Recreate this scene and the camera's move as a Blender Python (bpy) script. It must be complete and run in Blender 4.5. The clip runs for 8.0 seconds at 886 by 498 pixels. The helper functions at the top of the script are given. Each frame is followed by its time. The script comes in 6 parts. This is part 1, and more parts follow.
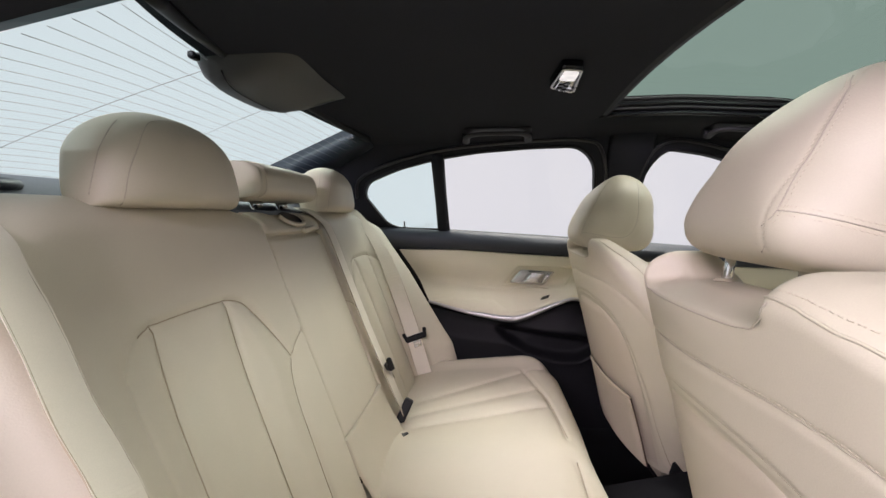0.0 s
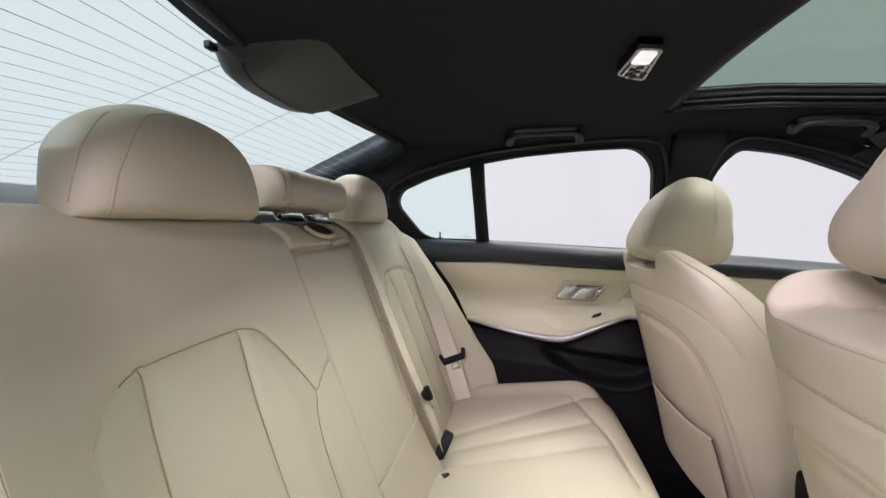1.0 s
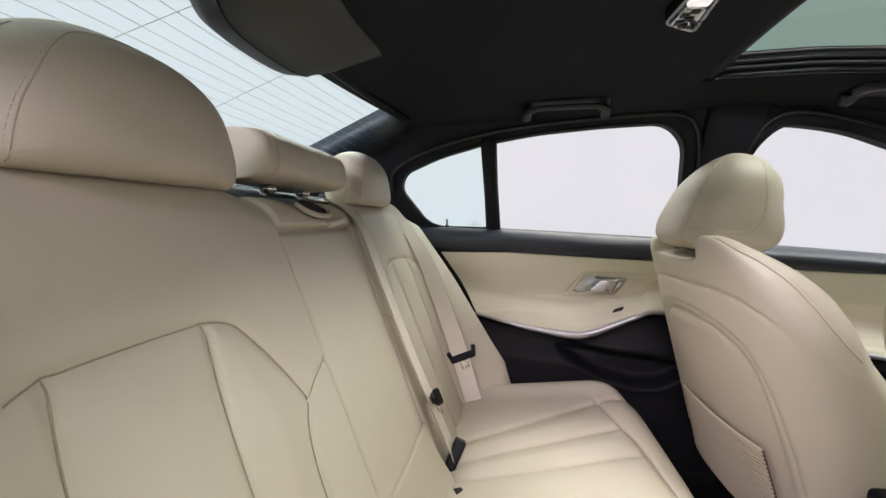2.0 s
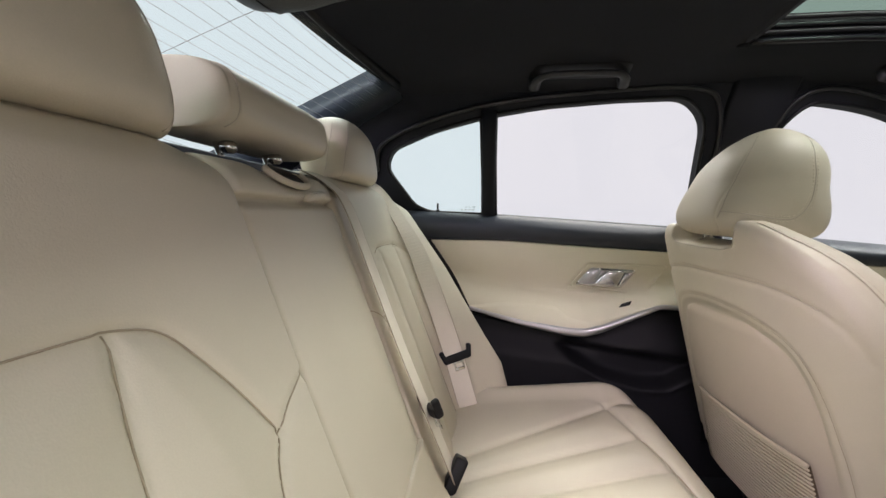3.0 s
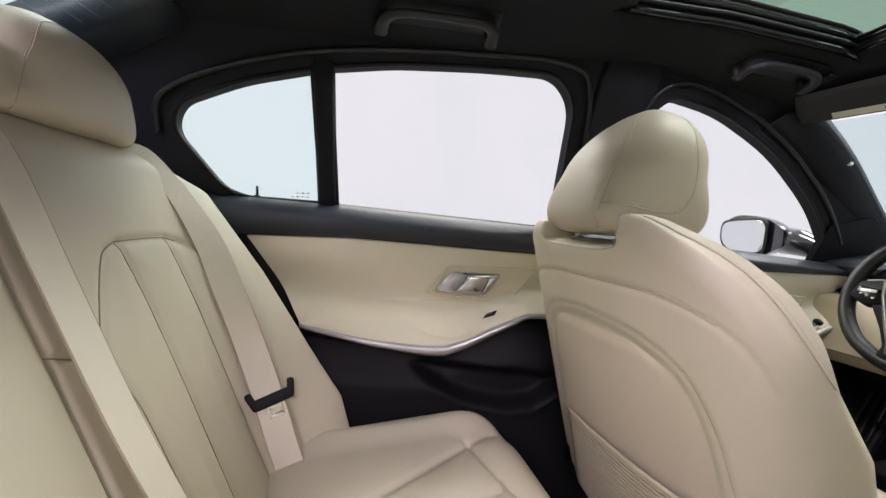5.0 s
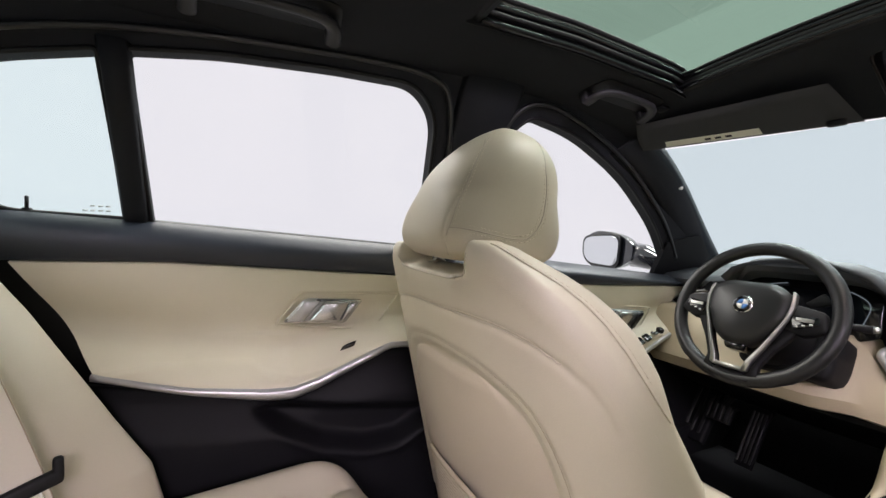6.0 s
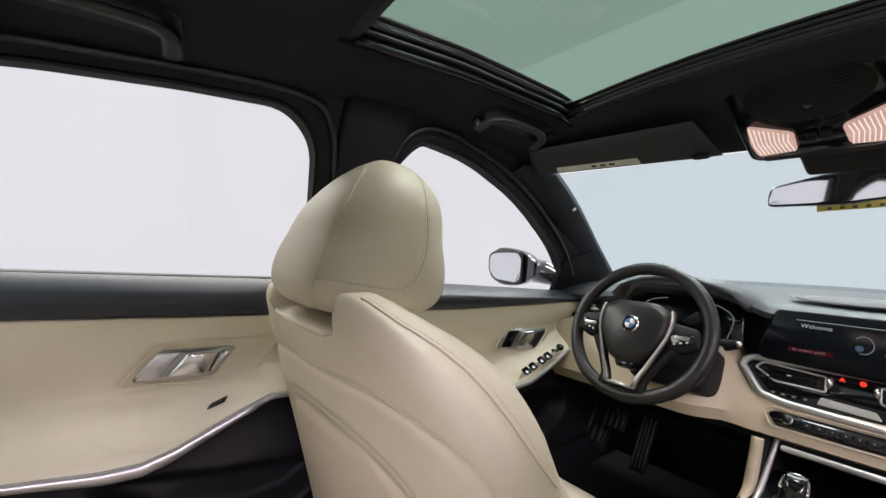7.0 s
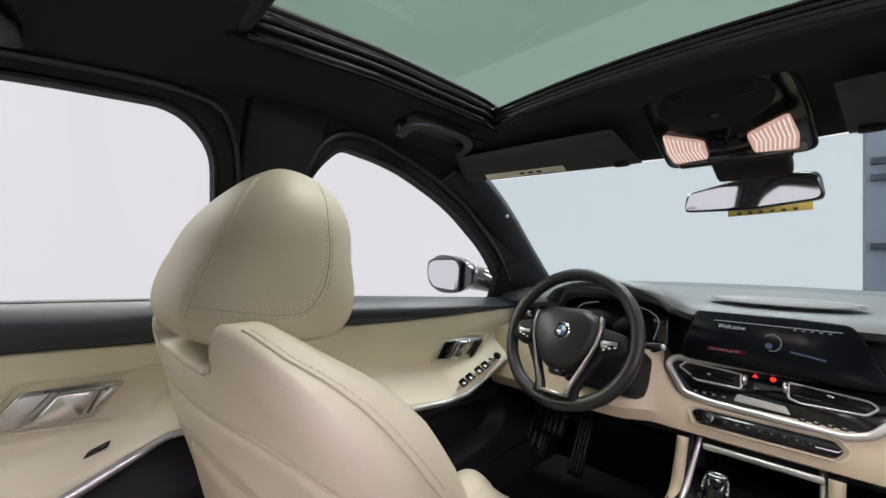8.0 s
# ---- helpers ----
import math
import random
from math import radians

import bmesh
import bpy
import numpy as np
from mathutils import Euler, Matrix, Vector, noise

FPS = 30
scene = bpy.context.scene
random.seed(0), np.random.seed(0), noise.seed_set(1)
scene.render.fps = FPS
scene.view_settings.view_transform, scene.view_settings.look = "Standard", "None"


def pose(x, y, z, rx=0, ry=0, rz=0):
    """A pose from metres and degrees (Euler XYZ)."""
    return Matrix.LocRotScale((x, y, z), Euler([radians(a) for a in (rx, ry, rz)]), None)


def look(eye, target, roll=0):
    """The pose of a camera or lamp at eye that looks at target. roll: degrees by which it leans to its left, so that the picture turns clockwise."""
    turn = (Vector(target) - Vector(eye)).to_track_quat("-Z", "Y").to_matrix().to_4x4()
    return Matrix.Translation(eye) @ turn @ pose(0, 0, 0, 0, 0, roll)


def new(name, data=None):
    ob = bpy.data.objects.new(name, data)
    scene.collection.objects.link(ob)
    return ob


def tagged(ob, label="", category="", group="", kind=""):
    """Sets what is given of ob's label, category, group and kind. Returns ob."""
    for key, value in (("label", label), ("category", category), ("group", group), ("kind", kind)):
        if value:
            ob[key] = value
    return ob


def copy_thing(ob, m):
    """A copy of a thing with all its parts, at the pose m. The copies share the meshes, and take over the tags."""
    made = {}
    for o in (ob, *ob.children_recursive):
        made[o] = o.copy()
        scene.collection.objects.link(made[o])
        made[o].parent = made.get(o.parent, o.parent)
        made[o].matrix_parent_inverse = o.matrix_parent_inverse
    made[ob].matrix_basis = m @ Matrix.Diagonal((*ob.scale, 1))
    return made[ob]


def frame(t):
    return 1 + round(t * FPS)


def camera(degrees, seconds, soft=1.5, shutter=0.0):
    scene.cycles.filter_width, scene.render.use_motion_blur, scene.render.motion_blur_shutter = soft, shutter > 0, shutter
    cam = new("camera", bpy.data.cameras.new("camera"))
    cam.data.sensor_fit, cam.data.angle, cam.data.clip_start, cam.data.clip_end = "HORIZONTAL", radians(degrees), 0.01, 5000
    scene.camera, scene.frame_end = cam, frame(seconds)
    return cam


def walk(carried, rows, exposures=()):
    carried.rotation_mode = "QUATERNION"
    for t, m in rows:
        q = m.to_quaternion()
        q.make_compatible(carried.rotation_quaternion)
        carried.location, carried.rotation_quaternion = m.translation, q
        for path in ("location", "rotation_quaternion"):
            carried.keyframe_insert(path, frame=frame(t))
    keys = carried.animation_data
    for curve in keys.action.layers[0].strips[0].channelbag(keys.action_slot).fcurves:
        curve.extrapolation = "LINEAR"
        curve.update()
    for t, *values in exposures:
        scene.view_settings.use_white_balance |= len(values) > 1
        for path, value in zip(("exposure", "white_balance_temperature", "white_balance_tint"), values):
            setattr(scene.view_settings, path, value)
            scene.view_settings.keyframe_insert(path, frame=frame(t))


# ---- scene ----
cam = camera(93.1, 8.0)
PATH = [
    (0, (0.897, 0.329, 1.068), (-1.089, 0.15, 0.913), -0.8),
    (0.5, (0.837, 0.301, 1.072), (-1.143, 0.046, 0.948), -1.0),
    (1, (0.78, 0.282, 1.069), (-1.192, -0.031, 0.963), -1.2),
    (1.5, (0.725, 0.27, 1.056), (-1.244, -0.062, 0.942), -1.3),
    (3, (0.538, 0.172, 1.016), (-1.446, -0.021, 0.854), -0.3),
    (3.5, (0.457, 0.165, 1.007), (-1.535, 0.072, 0.864), -0.3),
    (4, (0.386, 0.172, 0.989), (-1.608, 0.217, 0.85), -0.0),
    (4.2, (0.352, 0.178, 0.989), (-1.639, 0.3, 0.85), 0.1),
    (5.3, (0.262, 0.272, 0.987), (-1.654, 0.831, 0.864), 1.7),
    (5.5, (0.242, 0.289, 0.996), (-1.64, 0.956, 0.89), 1.5),
    (6, (0.22, 0.348, 1.013), (-1.572, 1.233, 0.93), 1.8),
    (6.5, (0.202, 0.39, 1.044), (-1.494, 1.449, 0.983), 1.4),
    (7, (0.192, 0.429, 1.065), (-1.399, 1.64, 1.023), 0.7),
    (7.5, (0.191, 0.461, 1.077), (-1.315, 1.777, 1.052), -0.1),
    (8, (0.188, 0.497, 1.079), (-1.245, 1.892, 1.059), -0.5),
]
walk(cam, [(t, look(eye, target, roll)) for t, eye, target, roll in PATH], [(0, -0.04), (0.5, 0.05), (1.5, 0.05), (3, 0.04), (4, 0.1), (6, 0.1), (7, 0.03), (8, 0.0)])

from mathutils.bvhtree import BVHTree

# ---- world and light ----
world = bpy.data.worlds.new("studio_world")
scene.world = world
world.use_nodes = True
world.node_tree.nodes["Background"].inputs[0].default_value = (0.93, 0.96, 1.0, 1)
world.node_tree.nodes["Background"].inputs[1].default_value = 0.25


def softbox(name, eye, target, w, h, power, color):
    lamp = bpy.data.lights.new(name, "AREA")
    lamp.shape, lamp.size, lamp.size_y, lamp.energy, lamp.color = "RECTANGLE", w, h, power, color
    ob = new(name, lamp)
    ob.matrix_world = look(eye, target)
    return tagged(ob, "large rectangular lamp out of view, added to light the cabin", "studio lamp", kind="structure")


# Unseen area lamps, added and balanced to light the cabin.
softbox("added_lamp_open_side", (4.3, -0.8, 2.95), (0.0, 0.35, 0.8), 3.2, 0.6, 225, (0.97, 0.82, 0.99))
softbox("added_lamp_front_corner", (2.6, 2.9, 2.1), (-0.3, 0.1, 0.75), 1.8, 1.2, 14, (1.0, 0.92, 0.88))
softbox("added_lamp_far_side", (-3.0, 0.4, 3.4), (0.0, 0.3, 0.8), 4.0, 1.4, 150, (1.0, 0.97, 0.88))
softbox("added_lamp_front", (-0.7, 4.4, 3.6), (0.0, 0.3, 0.8), 2.6, 0.8, 150, (0.96, 1.0, 0.97))
softbox("added_lamp_overhead", (-0.15, 2.2, 3.9), (0.0, 0.75, 1.35), 1.1, 0.7, 80, (1.0, 0.97, 0.94))
softbox("added_lamp_rear", (1.1, -2.5, 2.8), (-0.1, 0.0, 1.1), 1.8, 0.9, 44, (0.98, 1.0, 0.97))


# ---- materials ----
def material(name, color, rough=0.5, metal=0.0, vary=0.06, grain=0.0, grain_scale=400.0, spot_scale=6.0, coat=0.0, spec=0.5):
    m = bpy.data.materials.new(name)
    m.use_nodes = True
    nt = m.node_tree
    b = nt.nodes["Principled BSDF"]
    b.inputs["Roughness"].default_value = rough
    b.inputs["Metallic"].default_value = metal
    b.inputs["Coat Weight"].default_value = coat
    b.inputs["Specular IOR Level"].default_value = spec
    co = nt.nodes.new("ShaderNodeTexCoord")
    n1 = nt.nodes.new("ShaderNodeTexNoise")
    n1.inputs["Scale"].default_value, n1.inputs["Detail"].default_value = spot_scale, 5
    n2 = nt.nodes.new("ShaderNodeTexNoise")
    n2.inputs["Scale"].default_value, n2.inputs["Detail"].default_value = grain_scale, 3
    nt.links.new(co.outputs["Object"], n1.inputs["Vector"])
    nt.links.new(co.outputs["Object"], n2.inputs["Vector"])
    ramp = nt.nodes.new("ShaderNodeValToRGB")
    lo = [max(0.0, c * (1 - vary)) for c in color]
    hi = [min(1.0, c * (1 + vary)) for c in color]
    ramp.color_ramp.elements[0].color, ramp.color_ramp.elements[1].color = (*lo, 1), (*hi, 1)
    ramp.color_ramp.elements[0].position, ramp.color_ramp.elements[1].position = 0.3, 0.7
    mix = nt.nodes.new("ShaderNodeMix")
    mix.data_type = "FLOAT"
    mix.inputs[0].default_value = 0.35
    nt.links.new(n1.outputs["Fac"], mix.inputs[2])
    nt.links.new(n2.outputs["Fac"], mix.inputs[3])
    nt.links.new(mix.outputs[0], ramp.inputs[0])
    nt.links.new(ramp.outputs[0], b.inputs["Base Color"])
    rr = nt.nodes.new("ShaderNodeMapRange")
    rr.inputs["To Min"].default_value, rr.inputs["To Max"].default_value = max(0.02, rough - 0.06), min(1.0, rough + 0.06)
    nt.links.new(n1.outputs["Fac"], rr.inputs["Value"])
    nt.links.new(rr.outputs[0], b.inputs["Roughness"])
    if grain:
        bump = nt.nodes.new("ShaderNodeBump")
        bump.inputs["Strength"].default_value, bump.inputs["Distance"].default_value = grain, 0.001
        nt.links.new(n2.outputs["Fac"], bump.inputs["Height"])
        nt.links.new(bump.outputs[0], b.inputs["Normal"])
    return m


def glass(name, tint, gloss=0.035):
    m = bpy.data.materials.new(name)
    m.use_nodes = True
    nt = m.node_tree
    nt.nodes.remove(nt.nodes["Principled BSDF"])
    tr = nt.nodes.new("ShaderNodeBsdfTransparent")
    tr.inputs[0].default_value = (*tint, 1)
    gl = nt.nodes.new("ShaderNodeBsdfGlossy")
    gl.inputs["Roughness"].default_value = 0.02
    mx = nt.nodes.new("ShaderNodeMixShader")
    mx.inputs[0].default_value = gloss
    nt.links.new(tr.outputs[0], mx.inputs[1])
    nt.links.new(gl.outputs[0], mx.inputs[2])
    nt.links.new(mx.outputs[0], nt.nodes["Material Output"].inputs[0])
    return m


def glow(name, color, strength, vary=0.03, scale=0.6):
    m = bpy.data.materials.new(name)
    m.use_nodes = True
    nt = m.node_tree
    nt.nodes.remove(nt.nodes["Principled BSDF"])
    em = nt.nodes.new("ShaderNodeEmission")
    co = nt.nodes.new("ShaderNodeTexCoord")
    n = nt.nodes.new("ShaderNodeTexNoise")
    n.inputs["Scale"].default_value = scale
    mr = nt.nodes.new("ShaderNodeMapRange")
    mr.inputs["To Min"].default_value, mr.inputs["To Max"].default_value = strength * (1 - vary), strength * (1 + vary)
    nt.links.new(co.outputs["Object"], n.inputs["Vector"])
    nt.links.new(n.outputs["Fac"], mr.inputs["Value"])
    nt.links.new(mr.outputs[0], em.inputs["Strength"])
    em.inputs[0].default_value = (*color, 1)
    nt.links.new(em.outputs[0], nt.nodes["Material Output"].inputs[0])
    return m


LEATHER = material("beige_leather", (0.568, 0.512, 0.400), 0.48, vary=0.05, grain=0.20, grain_scale=700, spot_scale=7)
LEATHER_SIDE = material("beige_leather_door", (0.70, 0.645, 0.50), 0.55, vary=0.04, grain=0.25, grain_scale=800)
# Seat beige with the dash's shade and warm lamplight mixed into the colour.
DASH_LEATHER = material("shade_toned_dash_leather", (0.475, 0.405, 0.285), 0.5, vary=0.05, grain=0.25, grain_scale=800)
SEAM = material("beige_thread", (0.38, 0.315, 0.225), 0.8, vary=0.15)
SEAM_SOFT = material("soft_seam_leather", (0.47, 0.415, 0.33), 0.7, vary=0.06)
THREAD = material("pale_thread", (0.60, 0.53, 0.42), 0.8, vary=0.1)
SHELL = material("beige_seat_shell", (0.54, 0.47, 0.37), 0.42, vary=0.04, grain=0.1)
WEBBING = material("beige_webbing", (0.70, 0.64, 0.535), 0.7, vary=0.08, grain=0.2, grain_scale=900)
NET = material("beige_net", (0.50, 0.43, 0.32), 0.8, vary=0.1)
NETBACK = material("pocket_shade_brown", (0.16, 0.12, 0.08), 0.9, vary=0.2)
HEADLINER = material("anthracite_fabric", (0.0185, 0.0200, 0.0242), 0.95, vary=0.2, grain=0.8, grain_scale=1500, spec=0.2)
PILLAR = material("anthracite_pillar_trim", (0.0125, 0.0138, 0.0176), 0.75, vary=0.12, grain=0.4, grain_scale=900, spec=0.25)
BLACK = material("black_soft_plastic", (0.0065, 0.0065, 0.008), 0.60, vary=0.15, grain=0.4, grain_scale=900, spec=0.22)
BELT = material("dark_slate_belt_trim", (0.022, 0.027, 0.038), 0.42, vary=0.1, grain=0.4, grain_scale=700)
DASHPAD = material("dark_slate_dash_pad", (0.052, 0.057, 0.064), 0.50, vary=0.1, grain=0.5, grain_scale=600)
RUBBER = material("black_rubber_seal", (0.005, 0.005, 0.006), 0.5, vary=0.2, spec=0.3)
SEALRIB = material("satin_black_seal_lip", (0.016, 0.016, 0.018), 0.34, vary=0.15)
GLOSS = material("piano_black", (0.005, 0.005, 0.006), 0.12, vary=0.1, spec=0.45)
CARPET = material("black_carpet", (0.014, 0.014, 0.016), 1.0, vary=0.35, grain=1.0, grain_scale=500, spec=0.1)
CHROME = material("satin_chrome", (0.52, 0.51, 0.49), 0.26, metal=0.95, vary=0.05)
SATIN = material("satin_aluminium", (0.50, 0.495, 0.49), 0.38, metal=0.8, vary=0.06, grain=0.1)
STEEL = material("bright_steel", (0.80, 0.80, 0.80), 0.15, metal=1.0, vary=0.04)
WHEEL = material("black_wheel_leather", (0.009, 0.009, 0.010), 0.40, vary=0.2, grain=0.3, grain_scale=900)
WHITE = material("white_print", (0.75, 0.75, 0.74), 0.6, vary=0.03)
YELLOW = material("yellow_paper", (0.60, 0.50, 0.11), 0.7, vary=0.08)
LABEL = material("pale_label", (0.78, 0.77, 0.66), 0.6, vary=0.08)
RED = glow("red_symbol_light", (1.0, 0.06, 0.04), 0.9, 0.0)
LITWHITE = glow("screen_text_light", (0.8, 0.85, 0.9), 0.45, 0.0)
LITRED = glow("screen_red_light", (0.6, 0.08, 0.13), 0.06, 0.3, 90)
LITBLUE = glow("screen_blue_light", (0.10, 0.14, 0.22), 0.5, 0.3, 30)
MAPGLOW = glow("map_lamp_light", (1.0, 0.62, 0.53), 0.58, 0.25, 40)
DOMEGLOW = glow("dome_lamp_light", (1.0, 0.94, 0.92), 0.95, 0.25, 60)
SCREEN = material("dark_screen_glass", (0.003, 0.004, 0.006), 0.22, vary=0.2, spec=0.12)
BADGE_BLUE = material("blue_enamel", (0.05, 0.16, 0.42), 0.25, vary=0.05)
BODY = material("dark_blue_black_paint", (0.012, 0.013, 0.018), 0.15, vary=0.1, coat=1.0)
MIRROR = material("mirror_glass", (0.78, 0.80, 0.82), 0.02, metal=1.0, vary=0.01)
GLASS_SIDE = glass("clear_side_glass", (0.915, 0.905, 0.925))
GLASS_TINT = glass("pale_blue_tinted_glass", (0.815, 0.93, 0.935))
GLASS_ROOF = glass("green_tinted_roof_glass", (0.275, 0.375, 0.315))
GLASS_FRONT = glass("pale_grey_windscreen_glass", (0.715, 0.81, 0.835))
ETCH = material("pale_etched_print", (0.45, 0.50, 0.50), 0.7)
# Backdrop walls emit light themselves, in place of light falling on them.
WALL = glow("self_lit_white_backdrop", (0.965, 0.955, 1.0), 0.88, 0.02, 0.5)
WALL_HIGH = glow("upper_wall_glow", (0.95, 1.0, 0.97), 0.98, 0.02, 0.5)
# The ceiling glows by itself; the light on it is put in as emission.
CEIL = glow("self_lit_white_ceiling", (0.95, 1.0, 0.97), 0.82, 0.06, 0.8)
PAINTED = material("white_painted_wall", (0.78, 0.77, 0.78), 0.7, vary=0.04, spot_scale=1.5)
WALLGREY = material("grey_blue_wall", (0.32, 0.36, 0.42), 0.8, vary=0.1, spot_scale=2)
WALLDARK = material("dark_slate_steelwork", (0.08, 0.09, 0.11), 0.7, vary=0.2)
CONCRETE = material("pale_concrete_floor", (0.34, 0.34, 0.35), 0.5, vary=0.08, grain=0.2, grain_scale=60, spot_scale=1.5)


# ---- mesh tools ----
HOME = {}


def thing(name, base, label, category, group="", kind=""):
    ob = new(name)
    ob.empty_display_size = 0.05
    ob.location = base
    HOME[ob.name] = Vector(base)
    return tagged(ob, label, category, group, kind)


def part(name, me, mat, parent=None, label="", smooth=True):
    if isinstance(me, bmesh.types.BMesh):
        bm, me = me, bpy.data.meshes.new(name)
        bmesh.ops.recalc_face_normals(bm, faces=bm.faces)
        bm.to_mesh(me)
        bm.free()
    me.materials.append(mat)
    if smooth:
        me.shade_smooth()
    ob = new(name, me)
    HOME[ob.name] = Vector((0, 0, 0))
    if parent is not None:
        ob.parent = parent
        ob.matrix_parent_inverse = Matrix.Translation(-HOME[parent.name])
    return tagged(ob, label)


def sharp(ob, degrees=35):
    ob.data.set_sharp_from_angle(angle=radians(degrees))
    return ob


def mesh(verts, faces):
    me = bpy.data.meshes.new("mesh")
    me.from_pydata([tuple(map(float, v)) for v in verts], [], faces)
    me.validate()
    return me


def grid_faces(nu, nv, offset=0, close_u=False, flip=False):
    out = []
    for i in range(nu if close_u else nu - 1):
        for j in range(nv - 1):
            a, b = i * nv + j, ((i + 1) % nu) * nv + j
            f = (offset + a, offset + b, offset + b + 1, offset + a + 1)
            out.append(f[::-1] if flip else f)
    return out


def pillow(shape, nu=60, nv=60):
    """A closed cushion: shape(u, v, side) gives x, y, z arrays over u, v in -1..1, and both sides meet at the rim."""
    u = np.sin(np.linspace(-math.pi / 2, math.pi / 2, nu))
    v = np.sin(np.linspace(-math.pi / 2, math.pi / 2, nv))
    uu, vv = np.meshgrid(u, v, indexing="ij")
    verts, faces = [], []
    for k, side in enumerate((1, -1)):
        p = np.stack(shape(uu, vv, side), -1).reshape(-1, 3)
        verts.append(p)
        faces += grid_faces(nu, nv, k * nu * nv, flip=k == 1)
    bm = bmesh.new()
    vs = [bm.verts.new(p) for p in np.concatenate(verts)]
    for f in faces:
        bm.faces.new([vs[i] for i in f])
    rim = [x for x in bm.verts if x.is_boundary]
    bmesh.ops.remove_doubles(bm, verts=rim, dist=1e-5)
    return bm


def rim(u, v, p=3.0, q=3.0):
    return np.clip((1 - np.abs(u) ** p), 0, 1) ** (1 / p) * np.clip((1 - np.abs(v) ** q), 0, 1) ** (1 / q)


def ramp(x, a, b):
    t = np.clip((x - a) / (b - a), 0, 1)
    return t * t * (3 - 2 * t)


def away(x, z, line):
    """Distance of points from a polyline in their plane."""
    best = np.full(np.shape(x), 9.0)
    for (ax, az), (bx, bz) in zip(line, line[1:]):
        dx, dz = bx - ax, bz - az
        t = np.clip(((x - ax) * dx + (z - az) * dz) / (dx * dx + dz * dz + 1e-12), 0, 1)
        best = np.minimum(best, np.hypot(x - ax - t * dx, z - az - t * dz))
    return best


def spline(xs, ys):
    """A smooth function through the given values."""
    pts = curve_points([(x, y, 0) for x, y in zip(xs, ys)], 12)
    px, py = [q.x for q in pts], [q.y for q in pts]
    return lambda v: np.interp(v, px, py)


def hull(ob):
    """A search tree over one mesh object's surface."""
    bm = bmesh.new()
    bm.from_mesh(ob.data)
    tree = BVHTree.FromBMesh(bm)
    bm.free()
    return tree


def snap(tree, points, d=0.0, steps=6):
    """A smooth line through points, laid on a surface and lifted by d."""
    out = []
    for p in curve_points(points, steps):
        at, n = tree.find_nearest(p)[:2]
        out.append(at + n * d)
    return out


def groove(x, z, line, depth, width):
    return -depth * np.exp(-(away(x, z, line) / width) ** 2)


def curve_points(points, steps=8, closed=False):
    """A smooth line through points (Catmull-Rom)."""
    pts = [Vector(p) for p in points]
    n = len(pts)
    out = []
    for i in range(n if closed else n - 1):
        if closed:
            a, b, c, d = pts[i - 1], pts[i], pts[(i + 1) % n], pts[(i + 2) % n]
        else:
            a, b, c, d = pts[max(i - 1, 0)], pts[i], pts[i + 1], pts[min(i + 2, n - 1)]
        for k in range(steps):
            t = k / steps
            out.append(0.5 * ((2 * b) + (c - a) * t + (2 * a - 5 * b + 4 * c - d) * t * t + (3 * b - a - 3 * c + d) * t ** 3))
    if not closed:
        out.append(pts[-1])
    return out


def tube(points, radius, sides=8, closed=False, flat=1.0, up=(0, 0, 1)):
    """A round or flattened bar along a line."""
    pts = [Vector(p) for p in points]
    n = len(pts)
    verts, faces = [], []
    for i, p in enumerate(pts):
        a = pts[i - 1] if (i > 0 or closed) else p
        b = pts[(i + 1) % n] if (i < n - 1 or closed) else p
        d = (b - a).normalized()
        s = d.cross(Vector(up))
        if s.length < 1e-4:
            s = d.cross(Vector((1, 0, 0)))
        s.normalize()
        w = s.cross(d).normalized()
        r = radius[i] if isinstance(radius, (list, tuple)) else radius
        for k in range(sides):
            an = 2 * math.pi * k / sides
            verts.append(p + s * math.cos(an) * r + w * math.sin(an) * r * flat)
    for i in range(n if closed else n - 1):
        for k in range(sides):
            a, b = i * sides + k, i * sides + (k + 1) % sides
            c, d = ((i + 1) % n) * sides + (k + 1) % sides, ((i + 1) % n) * sides + k
            faces.append((a, b, c, d))
    if not closed:
        faces.append(tuple(range(sides))[::-1])
        faces.append(tuple((n - 1) * sides + k for k in range(sides)))
    return mesh(verts, faces)


def ribbon(points, widthdirs, width, thick):
    """A flat band of webbing along a line; widthdirs gives its sideways direction at each point."""
    verts, faces = [], []
    pts = [Vector(p) for p in points]
    n = len(pts)
    for i, p in enumerate(pts):
        d = (pts[min(i + 1, n - 1)] - pts[max(i - 1, 0)]).normalized()
        s = Vector(widthdirs[i] if isinstance(widthdirs, list) else widthdirs)
        s = (s - d * s.dot(d)).normalized()
        nn = d.cross(s).normalized()
        for a, b in ((-1, -1), (-0.94, 1), (0.94, 1), (1, -1)):
            verts.append(p + s * a * width / 2 + nn * b * thick / 2)
    for i in range(n - 1):
        for k in range(4):
            a, b = i * 4 + k, i * 4 + (k + 1) % 4
            faces.append((a, b, b + 4, a + 4))
    faces += [(3, 2, 1, 0), tuple(4 * (n - 1) + k for k in range(4))]
    return mesh(verts, faces)


